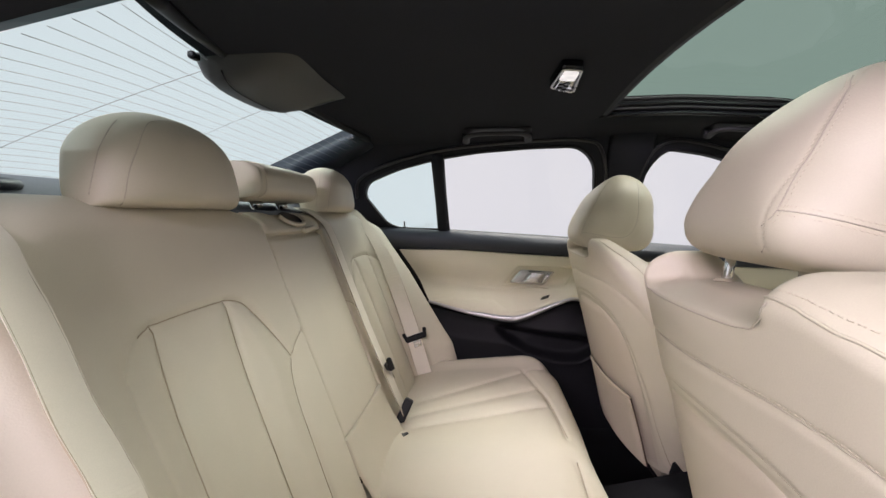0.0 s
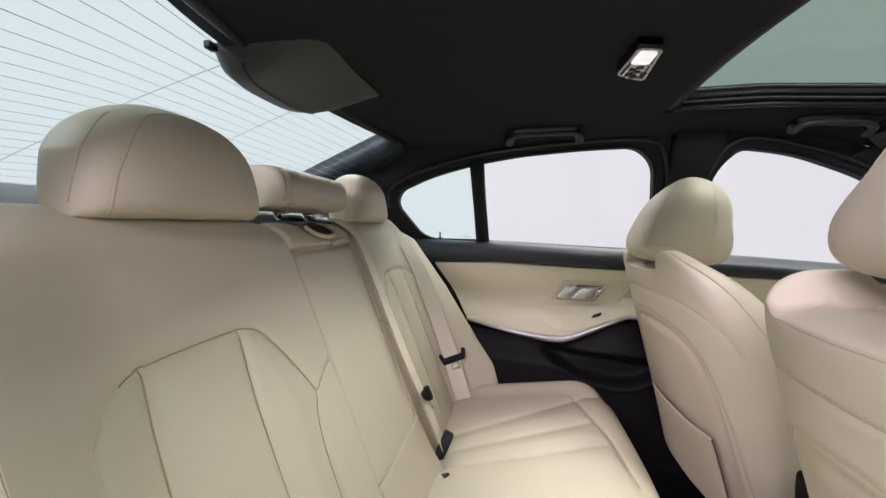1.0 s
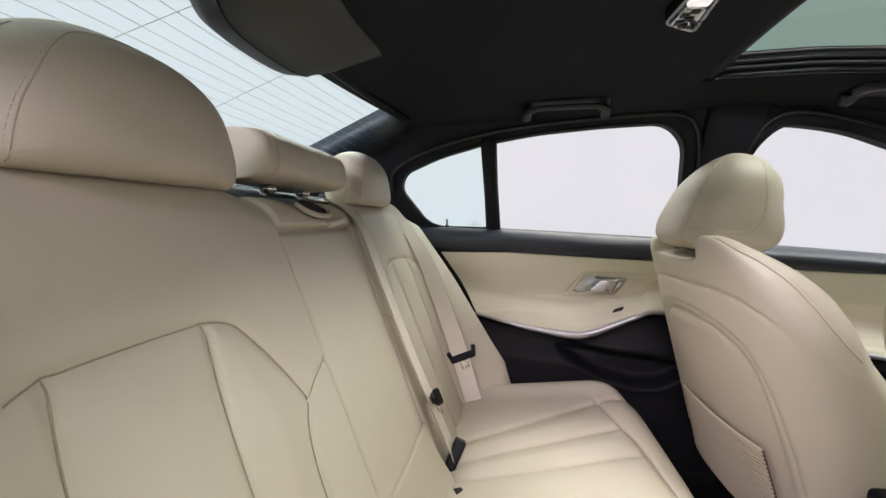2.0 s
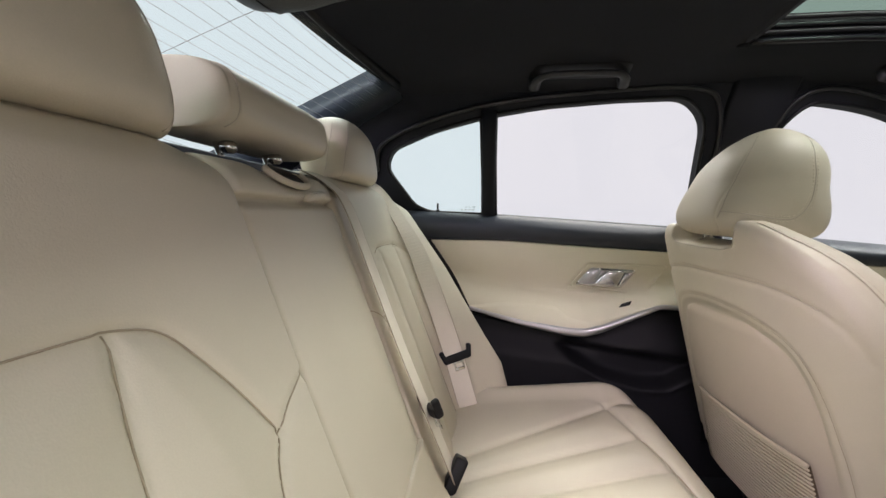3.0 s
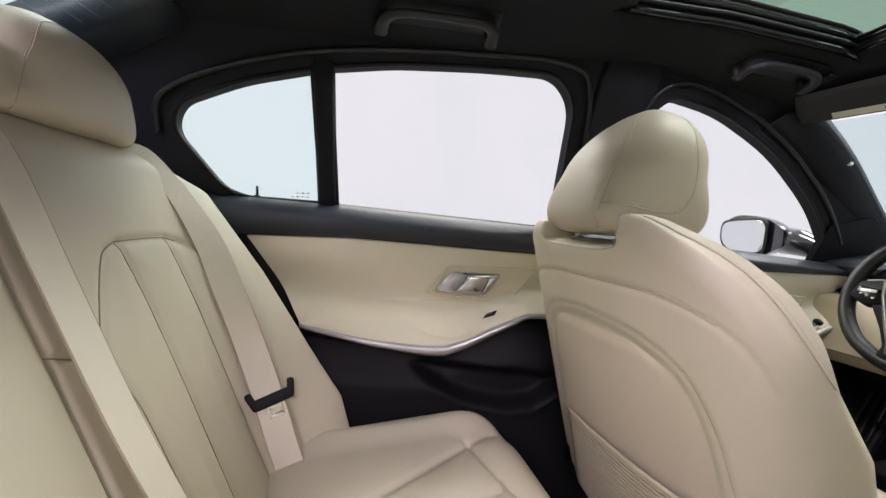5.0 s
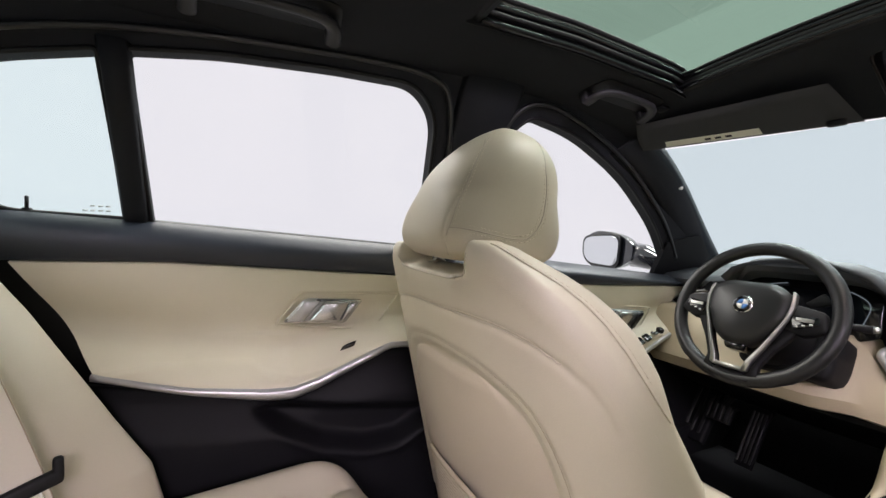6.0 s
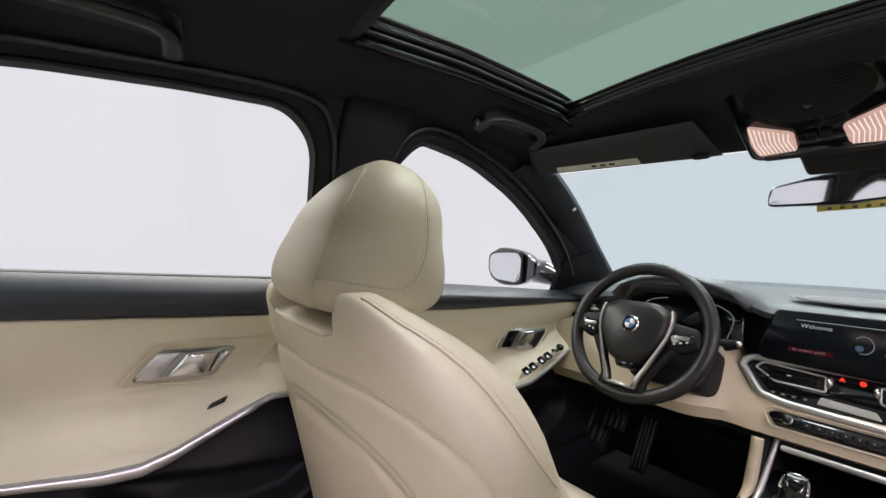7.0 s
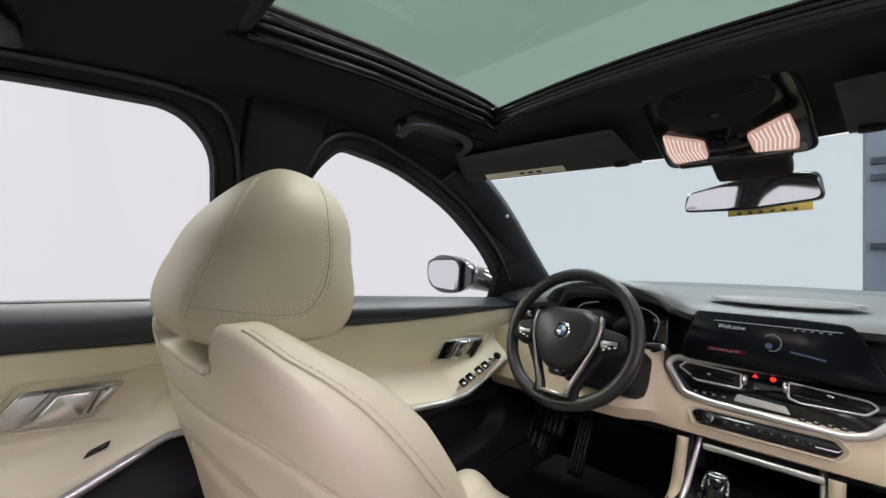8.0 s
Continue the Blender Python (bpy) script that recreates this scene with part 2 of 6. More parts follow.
def block(size, at=(0, 0, 0), turn=None, bevel=0.004, bm=None, segments=2):
    """A bevelled box, on its own or added to a mesh."""
    own = bmesh.new()
    bmesh.ops.create_cube(own, size=1.0, matrix=Matrix.Diagonal((*size, 1)))
    if bevel:
        bmesh.ops.bevel(own, geom=own.edges[:], offset=bevel, segments=segments, affect="EDGES", profile=0.6)
    m = Matrix.Translation(at)
    if turn is not None:
        m = m @ turn
    bmesh.ops.transform(own, matrix=m, verts=own.verts)
    if bm is None:
        return own
    me = bpy.data.meshes.new("piece")
    own.to_mesh(me)
    own.free()
    bm.from_mesh(me)
    bpy.data.meshes.remove(me)
    return bm


def disc(radius, depth, at, axis, sides=32, bevel=0.002, radius2=None):
    """A short round plug along an axis."""
    bm = bmesh.new()
    rot = Vector((0, 0, 1)).rotation_difference(Vector(axis)).to_matrix().to_4x4()
    bmesh.ops.create_cone(bm, cap_ends=True, segments=sides, radius1=radius, radius2=radius2 or radius, depth=depth)
    if bevel:
        es = [e for e in bm.edges if len(e.link_faces) == 2 and e.calc_face_angle(0) > 0.6]
        bmesh.ops.bevel(bm, geom=es, offset=bevel, segments=2, affect="EDGES")
    bmesh.ops.transform(bm, matrix=Matrix.Translation(at) @ rot, verts=bm.verts)
    return bm


def sheet(outline, holes, place, thick):
    """A plate with openings: outline and holes in the plane, place(a, b) -> the point, thick: a vector for its depth."""
    bm = bmesh.new()
    edges = []
    for loop in [outline] + list(holes):
        vs = [bm.verts.new(place(a, b)) for a, b in loop]
        edges += [bm.edges.new((vs[i], vs[(i + 1) % len(vs)])) for i in range(len(vs))]
    bmesh.ops.triangle_fill(bm, use_beauty=True, use_dissolve=False, edges=edges)
    ext = bmesh.ops.extrude_face_region(bm, geom=bm.faces[:])
    for v in ext["geom"]:
        if isinstance(v, bmesh.types.BMVert):
            v.co += Vector(thick)
    return bm


def rounded(points, r, steps=6):
    """A closed polygon with its corners rounded; r: one radius or one for each corner."""
    out = []
    n = len(points)
    for i in range(n):
        a, b, c = (Vector((*points[k % n], 0)) for k in (i - 1, i, i + 1))
        rr = r[i] if isinstance(r, (list, tuple)) else r
        d1, d2 = (a - b), (c - b)
        k = min(rr, d1.length * 0.48, d2.length * 0.48)
        p, q = b + d1.normalized() * k, b + d2.normalized() * k
        for s in range(steps + 1):
            t = s / steps
            w = p * (1 - t) ** 2 + b * 2 * t * (1 - t) + q * t * t
            out.append((w.x, w.y))
    return out


def loft(sections, closed=True, caps=True):
    """Sections of equal point count joined into one skin."""
    n = len(sections[0])
    verts = [p for s in sections for p in s]
    faces = []
    for i in range(len(sections) - 1):
        for k in range(n if closed else n - 1):
            a, b = i * n + k, i * n + (k + 1) % n
            faces.append((a, b, b + n, a + n))
    if caps and closed:
        faces.append(tuple(range(n))[::-1])
        faces.append(tuple((len(sections) - 1) * n + k for k in range(n)))
    return mesh(verts, faces)


def plaque(outline, place, depth, bevel=0.002):
    """A small raised plate: an outline in a plane, place(a, b, d) -> the point at height d."""
    n = len(outline)
    cx, cy = sum(a for a, b in outline) / n, sum(b for a, b in outline) / n
    size = max(math.hypot(a - cx, b - cy) for a, b in outline)
    k = max(0.0, 1 - bevel / max(size, 1e-5))
    inner = [(cx + (a - cx) * k, cy + (b - cy) * k) for a, b in outline]
    verts = [place(a, b, 0.0) for a, b in outline] + [place(a, b, depth * 0.7) for a, b in outline] + [place(a, b, depth) for a, b in inner]
    faces = [tuple(range(n))[::-1], tuple(2 * n + i for i in range(n))]
    for r in (0, n):
        for i in range(n):
            j = (i + 1) % n
            faces.append((r + i, r + j, r + n + j, r + n + i))
    return mesh(verts, faces)


# ---- the studio round the car ----
def studio():
    g = part("ground", block((24, 24, 0.1), (0, 2, -0.05), bevel=0), CONCRETE)
    tagged(g, "pale grey concrete studio floor", "floor", kind="structure")

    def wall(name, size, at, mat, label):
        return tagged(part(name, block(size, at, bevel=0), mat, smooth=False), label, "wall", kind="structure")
    wall("wall_far_side", (0.2, 17, 6), (-5.5, 1.5, 3), WALL, "plain white studio wall beside the car, glowing in place of lamplight")
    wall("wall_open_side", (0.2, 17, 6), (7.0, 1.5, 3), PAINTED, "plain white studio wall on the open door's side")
    wall("wall_rear", (12.3, 0.2, 6), (0.75, -2.95, 3), WALL, "plain white studio wall behind the car, glowing in place of lamplight")
    wall("wall_front", (5.65, 0.2, 6), (-2.72, 6.6, 3), WALL, "plain white studio wall ahead of the car, glowing in place of lamplight")
    # Added strip: the brighter light high on this wall is its own emission.
    wall("wall_front_upper", (5.65, 0.1, 1.15), (-2.72, 6.44, 3.725), WALL_HIGH, "added glowing strip for the brighter light high on the wall ahead")
    w = wall("wall_front_bay", (7.0, 0.2, 6), (3.6, 9.9, 3), WALLGREY, "grey-blue wall of the bay beside the white wall")
    for z in (1.0, 2.05, 2.3, 3.2):
        part("beam", block((6.9, 0.12, 0.10), (3.6, 9.73, z), bevel=0.01), WALLDARK, w, "dark steel beam")
    part("post", block((0.16, 0.14, 5.8), (0.75, 9.7, 2.9), bevel=0.01), WALLDARK, w, "dark steel post")
    c = tagged(part("ceiling", block((12.5, 17, 0.1), (0.75, 1.6, 4.35), bevel=0), CEIL, smooth=False), "white studio ceiling that glows by itself", "ceiling", kind="structure")
    for x, y, w2, h in ((-2.3, 1.0, 1.6, 5.0), (1.9, 2.0, 0.9, 5.0)):
        s = thing("ceiling_lamp", (x, y, 4.2), "long white rectangular studio ceiling lamp", "ceiling lamp", "studio ceiling lamps")
        part("housing", block((w2 + 0.1, h + 0.1, 0.09), (x, y, 4.25), bevel=0.01), SATIN, s)
        part("diffuser", block((w2, h, 0.03), (x, y, 4.20), bevel=0.005), CEIL_LAMP, s, "glowing white diffuser")


CEIL_LAMP = glow("ceiling_lamp_light", (1.0, 1.0, 0.98), 1.0, 0.02)
studio()


# ---- the car's cabin shell ----
def zc(y):
    return float(np.interp(y, [-0.3, -0.15, 0.2, 0.5, 0.7, 0.9, 1.15, 1.3, 1.42, 1.5], [1.350, 1.362, 1.362, 1.360, 1.366, 1.366, 1.348, 1.322, 1.288, 1.258]))


def roof(x, y):
    a = abs(x)
    return zc(y) - 0.17 * a * a - 0.8 * max(0.0, a - 0.48) ** 2


def side_x(z):
    return 0.727 - 0.65 * (z - 1.02) if z > 0.86 else 0.831 - 0.02 * (0.86 - z)


def header_y(x):
    return 1.49 - 0.16 * (abs(x) / 0.55) ** 2


def tail_y(x):
    return -0.170 + 0.10 * (abs(x) / 0.44) ** 2


SUN = (-0.372, 0.372, 0.690, 1.192)


def headliner():
    """The black ceiling lining with the sunroof's opening left out."""
    xs = sorted(set([round(v, 4) for v in np.linspace(-0.565, 0.565, 45)] + [SUN[0] - 0.012, SUN[0], SUN[1], SUN[1] + 0.012]))
    verts, faces = [], []
    ts = range(63)
    for x in xs:
        y0, y1 = tail_y(x), header_y(x)
        ys = list(np.linspace(y0, SUN[2], 25)) + list(np.linspace(SUN[2], SUN[3], 21))[1:] + list(np.linspace(SUN[3], y1, 19))[1:]
        for y in ys:
            z = roof(x, y)
            d = max(SUN[0] - x, x - SUN[1], SUN[2] - y, y - SUN[3], 0)
            z += 0.012 * (1 - min(1, d / 0.05)) ** 2
            verts.append((x, y, z))
    n = len(ts)
    for i in range(len(xs) - 1):
        for j in range(n - 1):
            quad = (i * n + j, i * n + j + 1, (i + 1) * n + j + 1, (i + 1) * n + j)
            cx = sum(verts[q][0] for q in quad) / 4
            cy = sum(verts[q][1] for q in quad) / 4
            if SUN[0] < cx < SUN[1] and SUN[2] < cy < SUN[3]:
                continue
            faces.append(quad)
    me = mesh(verts, faces)
    bm = bmesh.new()
    bm.from_mesh(me)
    bmesh.ops.recalc_face_normals(bm, faces=bm.faces)
    if bm.faces[0].normal.z > 0:
        bmesh.ops.reverse_faces(bm, faces=bm.faces)
    ext = bmesh.ops.extrude_face_region(bm, geom=bm.faces[:])
    for v in ext["geom"]:
        if isinstance(v, bmesh.types.BMVert):
            v.co.z += 0.016
    c = part("ceiling_headliner", bm, HEADLINER)
    return tagged(sharp(c, 50), "black fabric car headliner round an open sunroof blind", "headliner", kind="structure")


headliner()


def sunroof():
    s = thing("sunroof", (0, 0.92, 1.38), "tinted glass sunroof with black ribbed guide rails", "sunroof", kind="structure")
    zr = lambda y, d=0.0: zc(y) + d - 0.02
    for sx in (-1, 1):
        for k, (off, h, r) in enumerate(((0.368, 0.004, 0.0055), (0.366, 0.019, 0.0045), (0.369, 0.033, 0.0055), (0.367, 0.047, 0.0045))):
            pts = [(sx * off, y, zr(y, h)) for y in np.linspace(SUN[2] + 0.004, SUN[3] - 0.004, 14)]
            part("guide_rail", tube(pts, r, 8), RUBBER if k % 2 else GLOSS, s)
        verts = []
        for y in np.linspace(SUN[2] - 0.02, SUN[3] + 0.02, 14):
            verts.append([(sx * 0.374, y, zr(y, -0.002)), (sx * 0.371, y, zr(y, 0.028)), (sx * 0.376, y, zr(y, 0.058)), (sx * 0.42, y, zr(y, 0.058)), (sx * 0.42, y, zr(y, 0.012)), (sx * 0.386, y, zr(y, 0.004))])
        part("side_channel", loft(verts), BLACK, s, smooth=False)
    for y, lab in ((SUN[2], 1), (SUN[3], -1)):
        secs = []
        for x in np.linspace(-0.40, 0.40, 12):
            z = zc(y) - 0.17 * min(abs(x), 0.37) ** 2
            secs.append([(x, y - 0.004 * lab, z + 0.004), (x, y + 0.006 * lab, z + 0.006), (x, y + 0.008 * lab, z + 0.014), (x, y - 0.002 * lab, z + 0.045), (x, y - 0.03 * lab, z + 0.050), (x, y - 0.03 * lab, z + 0.019)])
        part("end_frame", loft(secs), RUBBER, s, "black ribbed end frame", smooth=False)
        for off, h, r in ((0.0055, 0.012, 0.0040), (0.0050, 0.022, 0.0032), (0.0030, 0.031, 0.0040), (0.0010, 0.041, 0.0032)):
            pts = [(x, y + off * lab, zc(y) - 0.17 * min(abs(x), 0.37) ** 2 + h) for x in np.linspace(-0.366, 0.366, 16)]
            part("frame_rib", tube(pts, r, 8), GLOSS if r > 0.0035 else RUBBER, s)
    verts, faces = [], []
    nx, ny = 16, 12
    for x in np.linspace(-0.43, 0.43, nx):
        for y in np.linspace(SUN[2] - 0.06, SUN[3] + 0.06, ny):
            verts.append((x, y, zc(y) + 0.050 - 0.09 * x * x))
    p = part("pane", mesh(verts, grid_faces(nx, ny)), GLASS_ROOF, s, "green-tinted roof glass")
    p.visible_shadow = False
    return s


sunroof()

# window outlines on the car's side, as (y, z)
QUARTER = rounded([(-0.098, 1.150), (-0.075, 1.193), (0.040, 1.234), (0.163, 1.260), (0.169, 1.020), (0.015, 1.027), (-0.030, 1.046)],
                  [0.03, 0.03, 0.04, 0.006, 0.006, 0.02, 0.03])
REAR_GLASS = rounded([(0.201, 1.266), (0.320, 1.281), (0.500, 1.290), (0.655, 1.291), (0.712, 1.244), (0.757, 0.973), (0.209, 1.014)],
                     [0.006, 0.04, 0.04, 0.035, 0.05, 0.008, 0.006])
FRONT_GLASS = rounded([(0.890, 1.222), (0.935, 1.276), (1.085, 1.255), (1.306, 1.181), (1.560, 1.051), (1.722, 0.937), (1.726, 0.876), (1.09, 0.940), (0.850, 0.962)],
                      [0.04, 0.05, 0.08, 0.1, 0.1, 0.012, 0.008, 0.05, 0.01])


def on_side(sx, inset=0.0):
    return lambda y, z: (sx * (side_x(z) - inset), y, z)


def body_side(sx, name, open_rear):
    """Pillars and window surrounds of one side; on the open side the rear door's aperture goes through."""
    outline = [(-0.70, 1.16), (-0.36, 1.245), (-0.20, 1.300), (-0.05, 1.318), (0.20, 1.320), (0.50, 1.322), (0.80, 1.320), (1.05, 1.305), (1.20, 1.285), (1.34, 1.235),
               (1.60, 1.110), (1.85, 0.985), (2.05, 0.90), (2.05, 0.855), (0.9, 0.855), (-0.70, 0.855)]
    holes = [FRONT_GLASS]
    if open_rear:
        holes.append(rounded([(-0.130, 1.150), (-0.095, 1.215), (0.05, 1.262), (0.30, 1.300), (0.66, 1.300), (0.745, 1.20), (0.785, 0.875), (-0.02, 0.875), (-0.05, 1.03)], 0.04))
    else:
        holes += [QUARTER, REAR_GLASS]
    bm = sheet(outline, holes, on_side(sx, 0.012), (sx * 0.03, 0, 0.0))
    w = part(name, bm, PILLAR)
    sharp(w, 30)
    tagged(w, "anthracite pillar and window surround trim of the car", "pillar trim", kind="structure")
    return w


wall_left = body_side(-1, "wall_left", False)
wall_right = body_side(1, "wall_right", True)


def swell(loop, d):
    """The loop pushed outwards by d."""
    n = len(loop)
    area = sum(loop[i][0] * loop[(i + 1) % n][1] - loop[(i + 1) % n][0] * loop[i][1] for i in range(n))
    s = 1 if area > 0 else -1
    out = []
    for i in range(n):
        a, b = Vector(loop[i - 1]), Vector(loop[(i + 1) % n])
        t = (b - a)
        if t.length < 1e-6:
            t = Vector((1, 0))
        t.normalize()
        out.append((loop[i][0] + s * t.y * d, loop[i][1] - s * t.x * d))
    return out


def window(name, sx, loop, mat, label, seals=True):
    w = thing(name, (sx * 0.70, loop[0][0], 0.98), label, "car window", kind="structure")
    bm = bmesh.new()
    vs = [bm.verts.new(on_side(sx, -0.010)(a, b)) for a, b in swell(loop, 0.006)]
    bm.faces.new(vs)
    bmesh.ops.triangulate(bm, faces=bm.faces[:])
    p = part("pane", bm, mat, w)
    p.visible_shadow = False
    if seals:
        for d, inset, r in ((0.002, 0.013, 0.0045),):
            pts = [on_side(sx, inset)(a, b) for a, b in swell(loop, d)]
            part("rubber_seal", tube(pts, r, 8, closed=True), RUBBER, w)
    return w


quarter = window("window_1", -1, QUARTER, GLASS_TINT, "small tinted rear quarter window in a black surround")
for row in range(2):
    for k in range(4 - row):
        y, z = 0.108 + 0.011 * k + 0.012 * row, 1.031 + 0.008 * row
        part("etched_mark", block((0.0008, 0.007, 0.003), on_side(-1, -0.008)(y, z), Matrix.Rotation(-0.57, 4, "Y"), 0), ETCH, quarter, "pale etched maker's print")

window("window_2", -1, REAR_GLASS, GLASS_SIDE, "clear closed rear door window in a black frame")
window("window_3", -1, FRONT_GLASS, GLASS_SIDE, "clear closed driver door window in a black frame")
window("window_4", 1, FRONT_GLASS, GLASS_SIDE, "clear closed passenger door window in a black frame")

# outer seal that runs over both left windows of the rear door
big = [(-0.125, 1.140), (-0.100, 1.205), (0.03, 1.256), (0.20, 1.290), (0.42, 1.306), (0.66, 1.308), (0.735, 1.262), (0.775, 1.10), (0.795, 0.975)]
seal = thing("door_seal", (-0.70, 0.78, 0.97), "black ribbed rubber seal round the rear door opening", "door seal", kind="structure")
for d, r in ((0.0, 0.0055),):
    pts = curve_points([on_side(-1, 0.020 - d * 0.3)(y + (d if y > 0.7 else -d if y < -0.05 else 0), z + (d if 0 < y < 0.7 else 0)) for y, z in big], 8)
    part("rubber_lip", tube(pts, r, 8), SEALRIB, seal)
fseal = thing("door_seal", (-0.70, 0.87, 0.97), "black ribbed rubber seal round the driver door opening", "door seal", kind="structure")
big2 = [(0.852, 0.97), (0.868, 1.20), (0.925, 1.295), (1.09, 1.276), (1.32, 1.198), (1.58, 1.066), (1.76, 0.945)]
for d, r in ((0.0, 0.0055),):
    pts = curve_points([on_side(-1, 0.020 - d * 0.3)(y - (d if y < 0.9 else 0), z + (d if y > 0.9 else 0)) for y, z in big2], 8)
    part("rubber_lip", tube(pts, r, 8), SEALRIB, fseal)
# divider bar between quarter window and door window
part("divider_bar", loft([[(-(side_x(z) - i), y, z) for y, i in ((0.164, 0.012), (0.170, 0.026), (0.200, 0.026), (0.207, 0.012))] for z in np.linspace(1.005, 1.275, 6)]), PILLAR, wall_left, "black window divider bar")


def pillar_b(sx):
    secs = []
    for z in np.linspace(0.35, 1.345, 18):
        x = side_x(max(z, 0.95)) - 0.012
        k = ramp(z, 0.9, 1.32)
        a, b = 0.776 - 0.030 * k, 0.866 + 0.030 * k
        secs.append([(sx * x, a, z), (sx * (x - 0.012), a + 0.012, z), (sx * (x - 0.017), (a + b) / 2, z), (sx * (x - 0.012), b - 0.012, z), (sx * x, b, z)])
    p = part("pillar_trim", loft(secs), PILLAR)
    return tagged(p, "anthracite trim of the pillar between the doors", "pillar trim", "door pillar trims", kind="structure")


pillar_b(-1), pillar_b(1)


def pillar_c(sx):
    """Smooth dark trim between rear window, headliner and quarter window."""
    secs = []
    for t in np.linspace(0, 1, 14):
        e0 = Vector((0.440, -0.045, 1.318)).lerp(Vector((0.60, -0.70, 1.10)), t)     # rear window's edge
        e1 = Vector((0.560, -0.03, 1.300)).lerp(Vector((0.70, -0.62, 1.03)), t)
        mid = e0.lerp(e1, 0.5) + Vector((-0.006, 0.004, 0.004))
        secs.append([(sx * e0.x, e0.y, e0.z), (sx * mid.x, mid.y, mid.z), (sx * e1.x, e1.y, e1.z), (sx * (e1.x + 0.05), e1.y - 0.02, e1.z + 0.05), (sx * (e0.x + 0.02), e0.y - 0.03, e0.z + 0.05)])
    p = part("pillar_trim", loft(secs), BELT)
    return tagged(p, "dark slate trim of the rear roof pillar", "pillar trim", "rear pillar trims", kind="structure")


pillar_c(-1), pillar_c(1)


def pillar_a(sx):
    pts = [(0.560, 1.26, 1.268), (0.580, 1.36, 1.234), (0.64, 1.55, 1.155), (0.74, 1.82, 1.03), (0.83, 2.08, 0.905)]
    secs = []
    for p in curve_points(pts, 6):
        secs.append([(sx * (p.x + a), p.y + b, p.z + c) for a, b, c in ((0.03, -0.045, -0.045), (-0.020, -0.035, -0.020), (-0.036, 0.020, 0.006), (-0.010, 0.06, 0.03), (0.04, 0.04, 0.03))])
    p = part("pillar_trim", loft(secs), PILLAR)
    return tagged(p, "anthracite trim of the windscreen pillar", "pillar trim", "windscreen pillar trims", kind="structure")


pillar_a(-1), pillar_a(1)

# mirror triangle at the front of the driver's window
for sx in (-1, 1):
    bm = sheet([(1.66, 1.00), (1.80, 1.03), (1.95, 0.95), (1.95, 0.865), (1.70, 0.868)], [], on_side(sx, 0.022), (sx * 0.02, 0, 0))
    tagged(part("mirror_triangle_trim", bm, BLACK, smooth=False), "black triangular trim behind the door mirror", "door trim", kind="structure")


def rear_window():
    w = thing("window_rear", (0, -0.4, 1.2), "tinted rear window with fine heating wires", "rear window", kind="structure")

    def at(a, t):
        x = a * (0.455 + 0.15 * t)
        return Vector((x, tail_y(min(abs(x), 0.5)) - 0.60 * t + 0.02, 1.366 - 0.05 * (abs(x) / 0.44) ** 2 - 0.205 * t + 0.010 * math.sin(math.pi * t)))
    nu, nv = 25, 13
    verts = [at(a, t) for a in np.linspace(-1, 1, nu) for t in np.linspace(-0.03, 1.05, nv)]
    p = part("pane", mesh(verts, grid_faces(nu, nv)), GLASS_TINT, w, "pale blue-tinted glass")
    p.visible_shadow = False
    for t in np.linspace(0.03, 0.97, 22):
        part("heating_wire", tube([at(a, t) - Vector((0, 0, 0.002)) for a in np.linspace(-0.97, 0.97, 17)], 0.00045, 4), WIRE, w)
    for a in (-0.28, 0.28):
        part("heating_wire", tube([at(a, t) - Vector((0, 0, 0.002)) for t in np.linspace(0.02, 1.0, 9)], 0.0006, 4), WIRE, w)
    edge = [at(a, -0.01) for a in np.linspace(-1, 1, 21)]
    part("roof_edge_seal", tube([e + Vector((0, 0.008, 0.002)) for e in edge], 0.010, 8), RUBBER, w)
    return w


WIRE = material("copper_grey_wire", (0.26, 0.28, 0.28), 0.5, vary=0.05)
rear_window()

shelf = part("parcel_shelf", loft([[(x, -0.13, 1.085), (x, -0.22, 1.108), (x, -0.62, 1.165), (x, -0.80, 1.165), (x, -0.80, 1.02), (x, -0.13, 1.02)] for x in np.linspace(-0.66, 0.66, 9)]), BELT)
tagged(sharp(shelf), "dark slate parcel shelf behind the rear seats", "parcel shelf", kind="structure")
for sx in (-1, 1):
    v = thing("shelf_vent", (sx * 0.50, -0.24, 1.115), "black oval speaker vent in the parcel shelf", "vent", "shelf vents")
    ring = [(sx * 0.50 + 0.075 * math.cos(a), -0.25 + 0.045 * math.sin(a), 1.116 + 0.0063 * -math.sin(a)) for a in np.linspace(0, 2 * math.pi, 25)[:-1]]
    part("rim", tube(ring, 0.007, 8, closed=True), BELT, v)
    bm = bmesh.new()
    bm.faces.new([bm.verts.new((sx * 0.50 + (p[0] - sx * 0.50) * 0.98, p[1], p[2] - 0.001)) for p in ring])
    part("grille", bm, RUBBER, v)

windscreen = thing("window_windscreen", (0, 1.9, 1.0), "large clear windscreen", "windscreen", kind="structure")
verts = []
for a in np.linspace(-1, 1, 25):
    for t in np.linspace(0, 1, 13):
        x = a * (0.56 + 0.27 * t)
        yt, yb = header_y(a * 0.56) + 0.005, 2.33 - 0.26 * a * a
        verts.append((x, yt + (yb - yt) * t, 1.262 - 0.02 * a * a + (0.90 - 1.262) * t + 0.025 * math.sin(math.pi * t)))
p = part("pane", mesh(verts, grid_faces(25, 13)), GLASS_FRONT, windscreen, "clear laminated glass")
p.visible_shadow = False

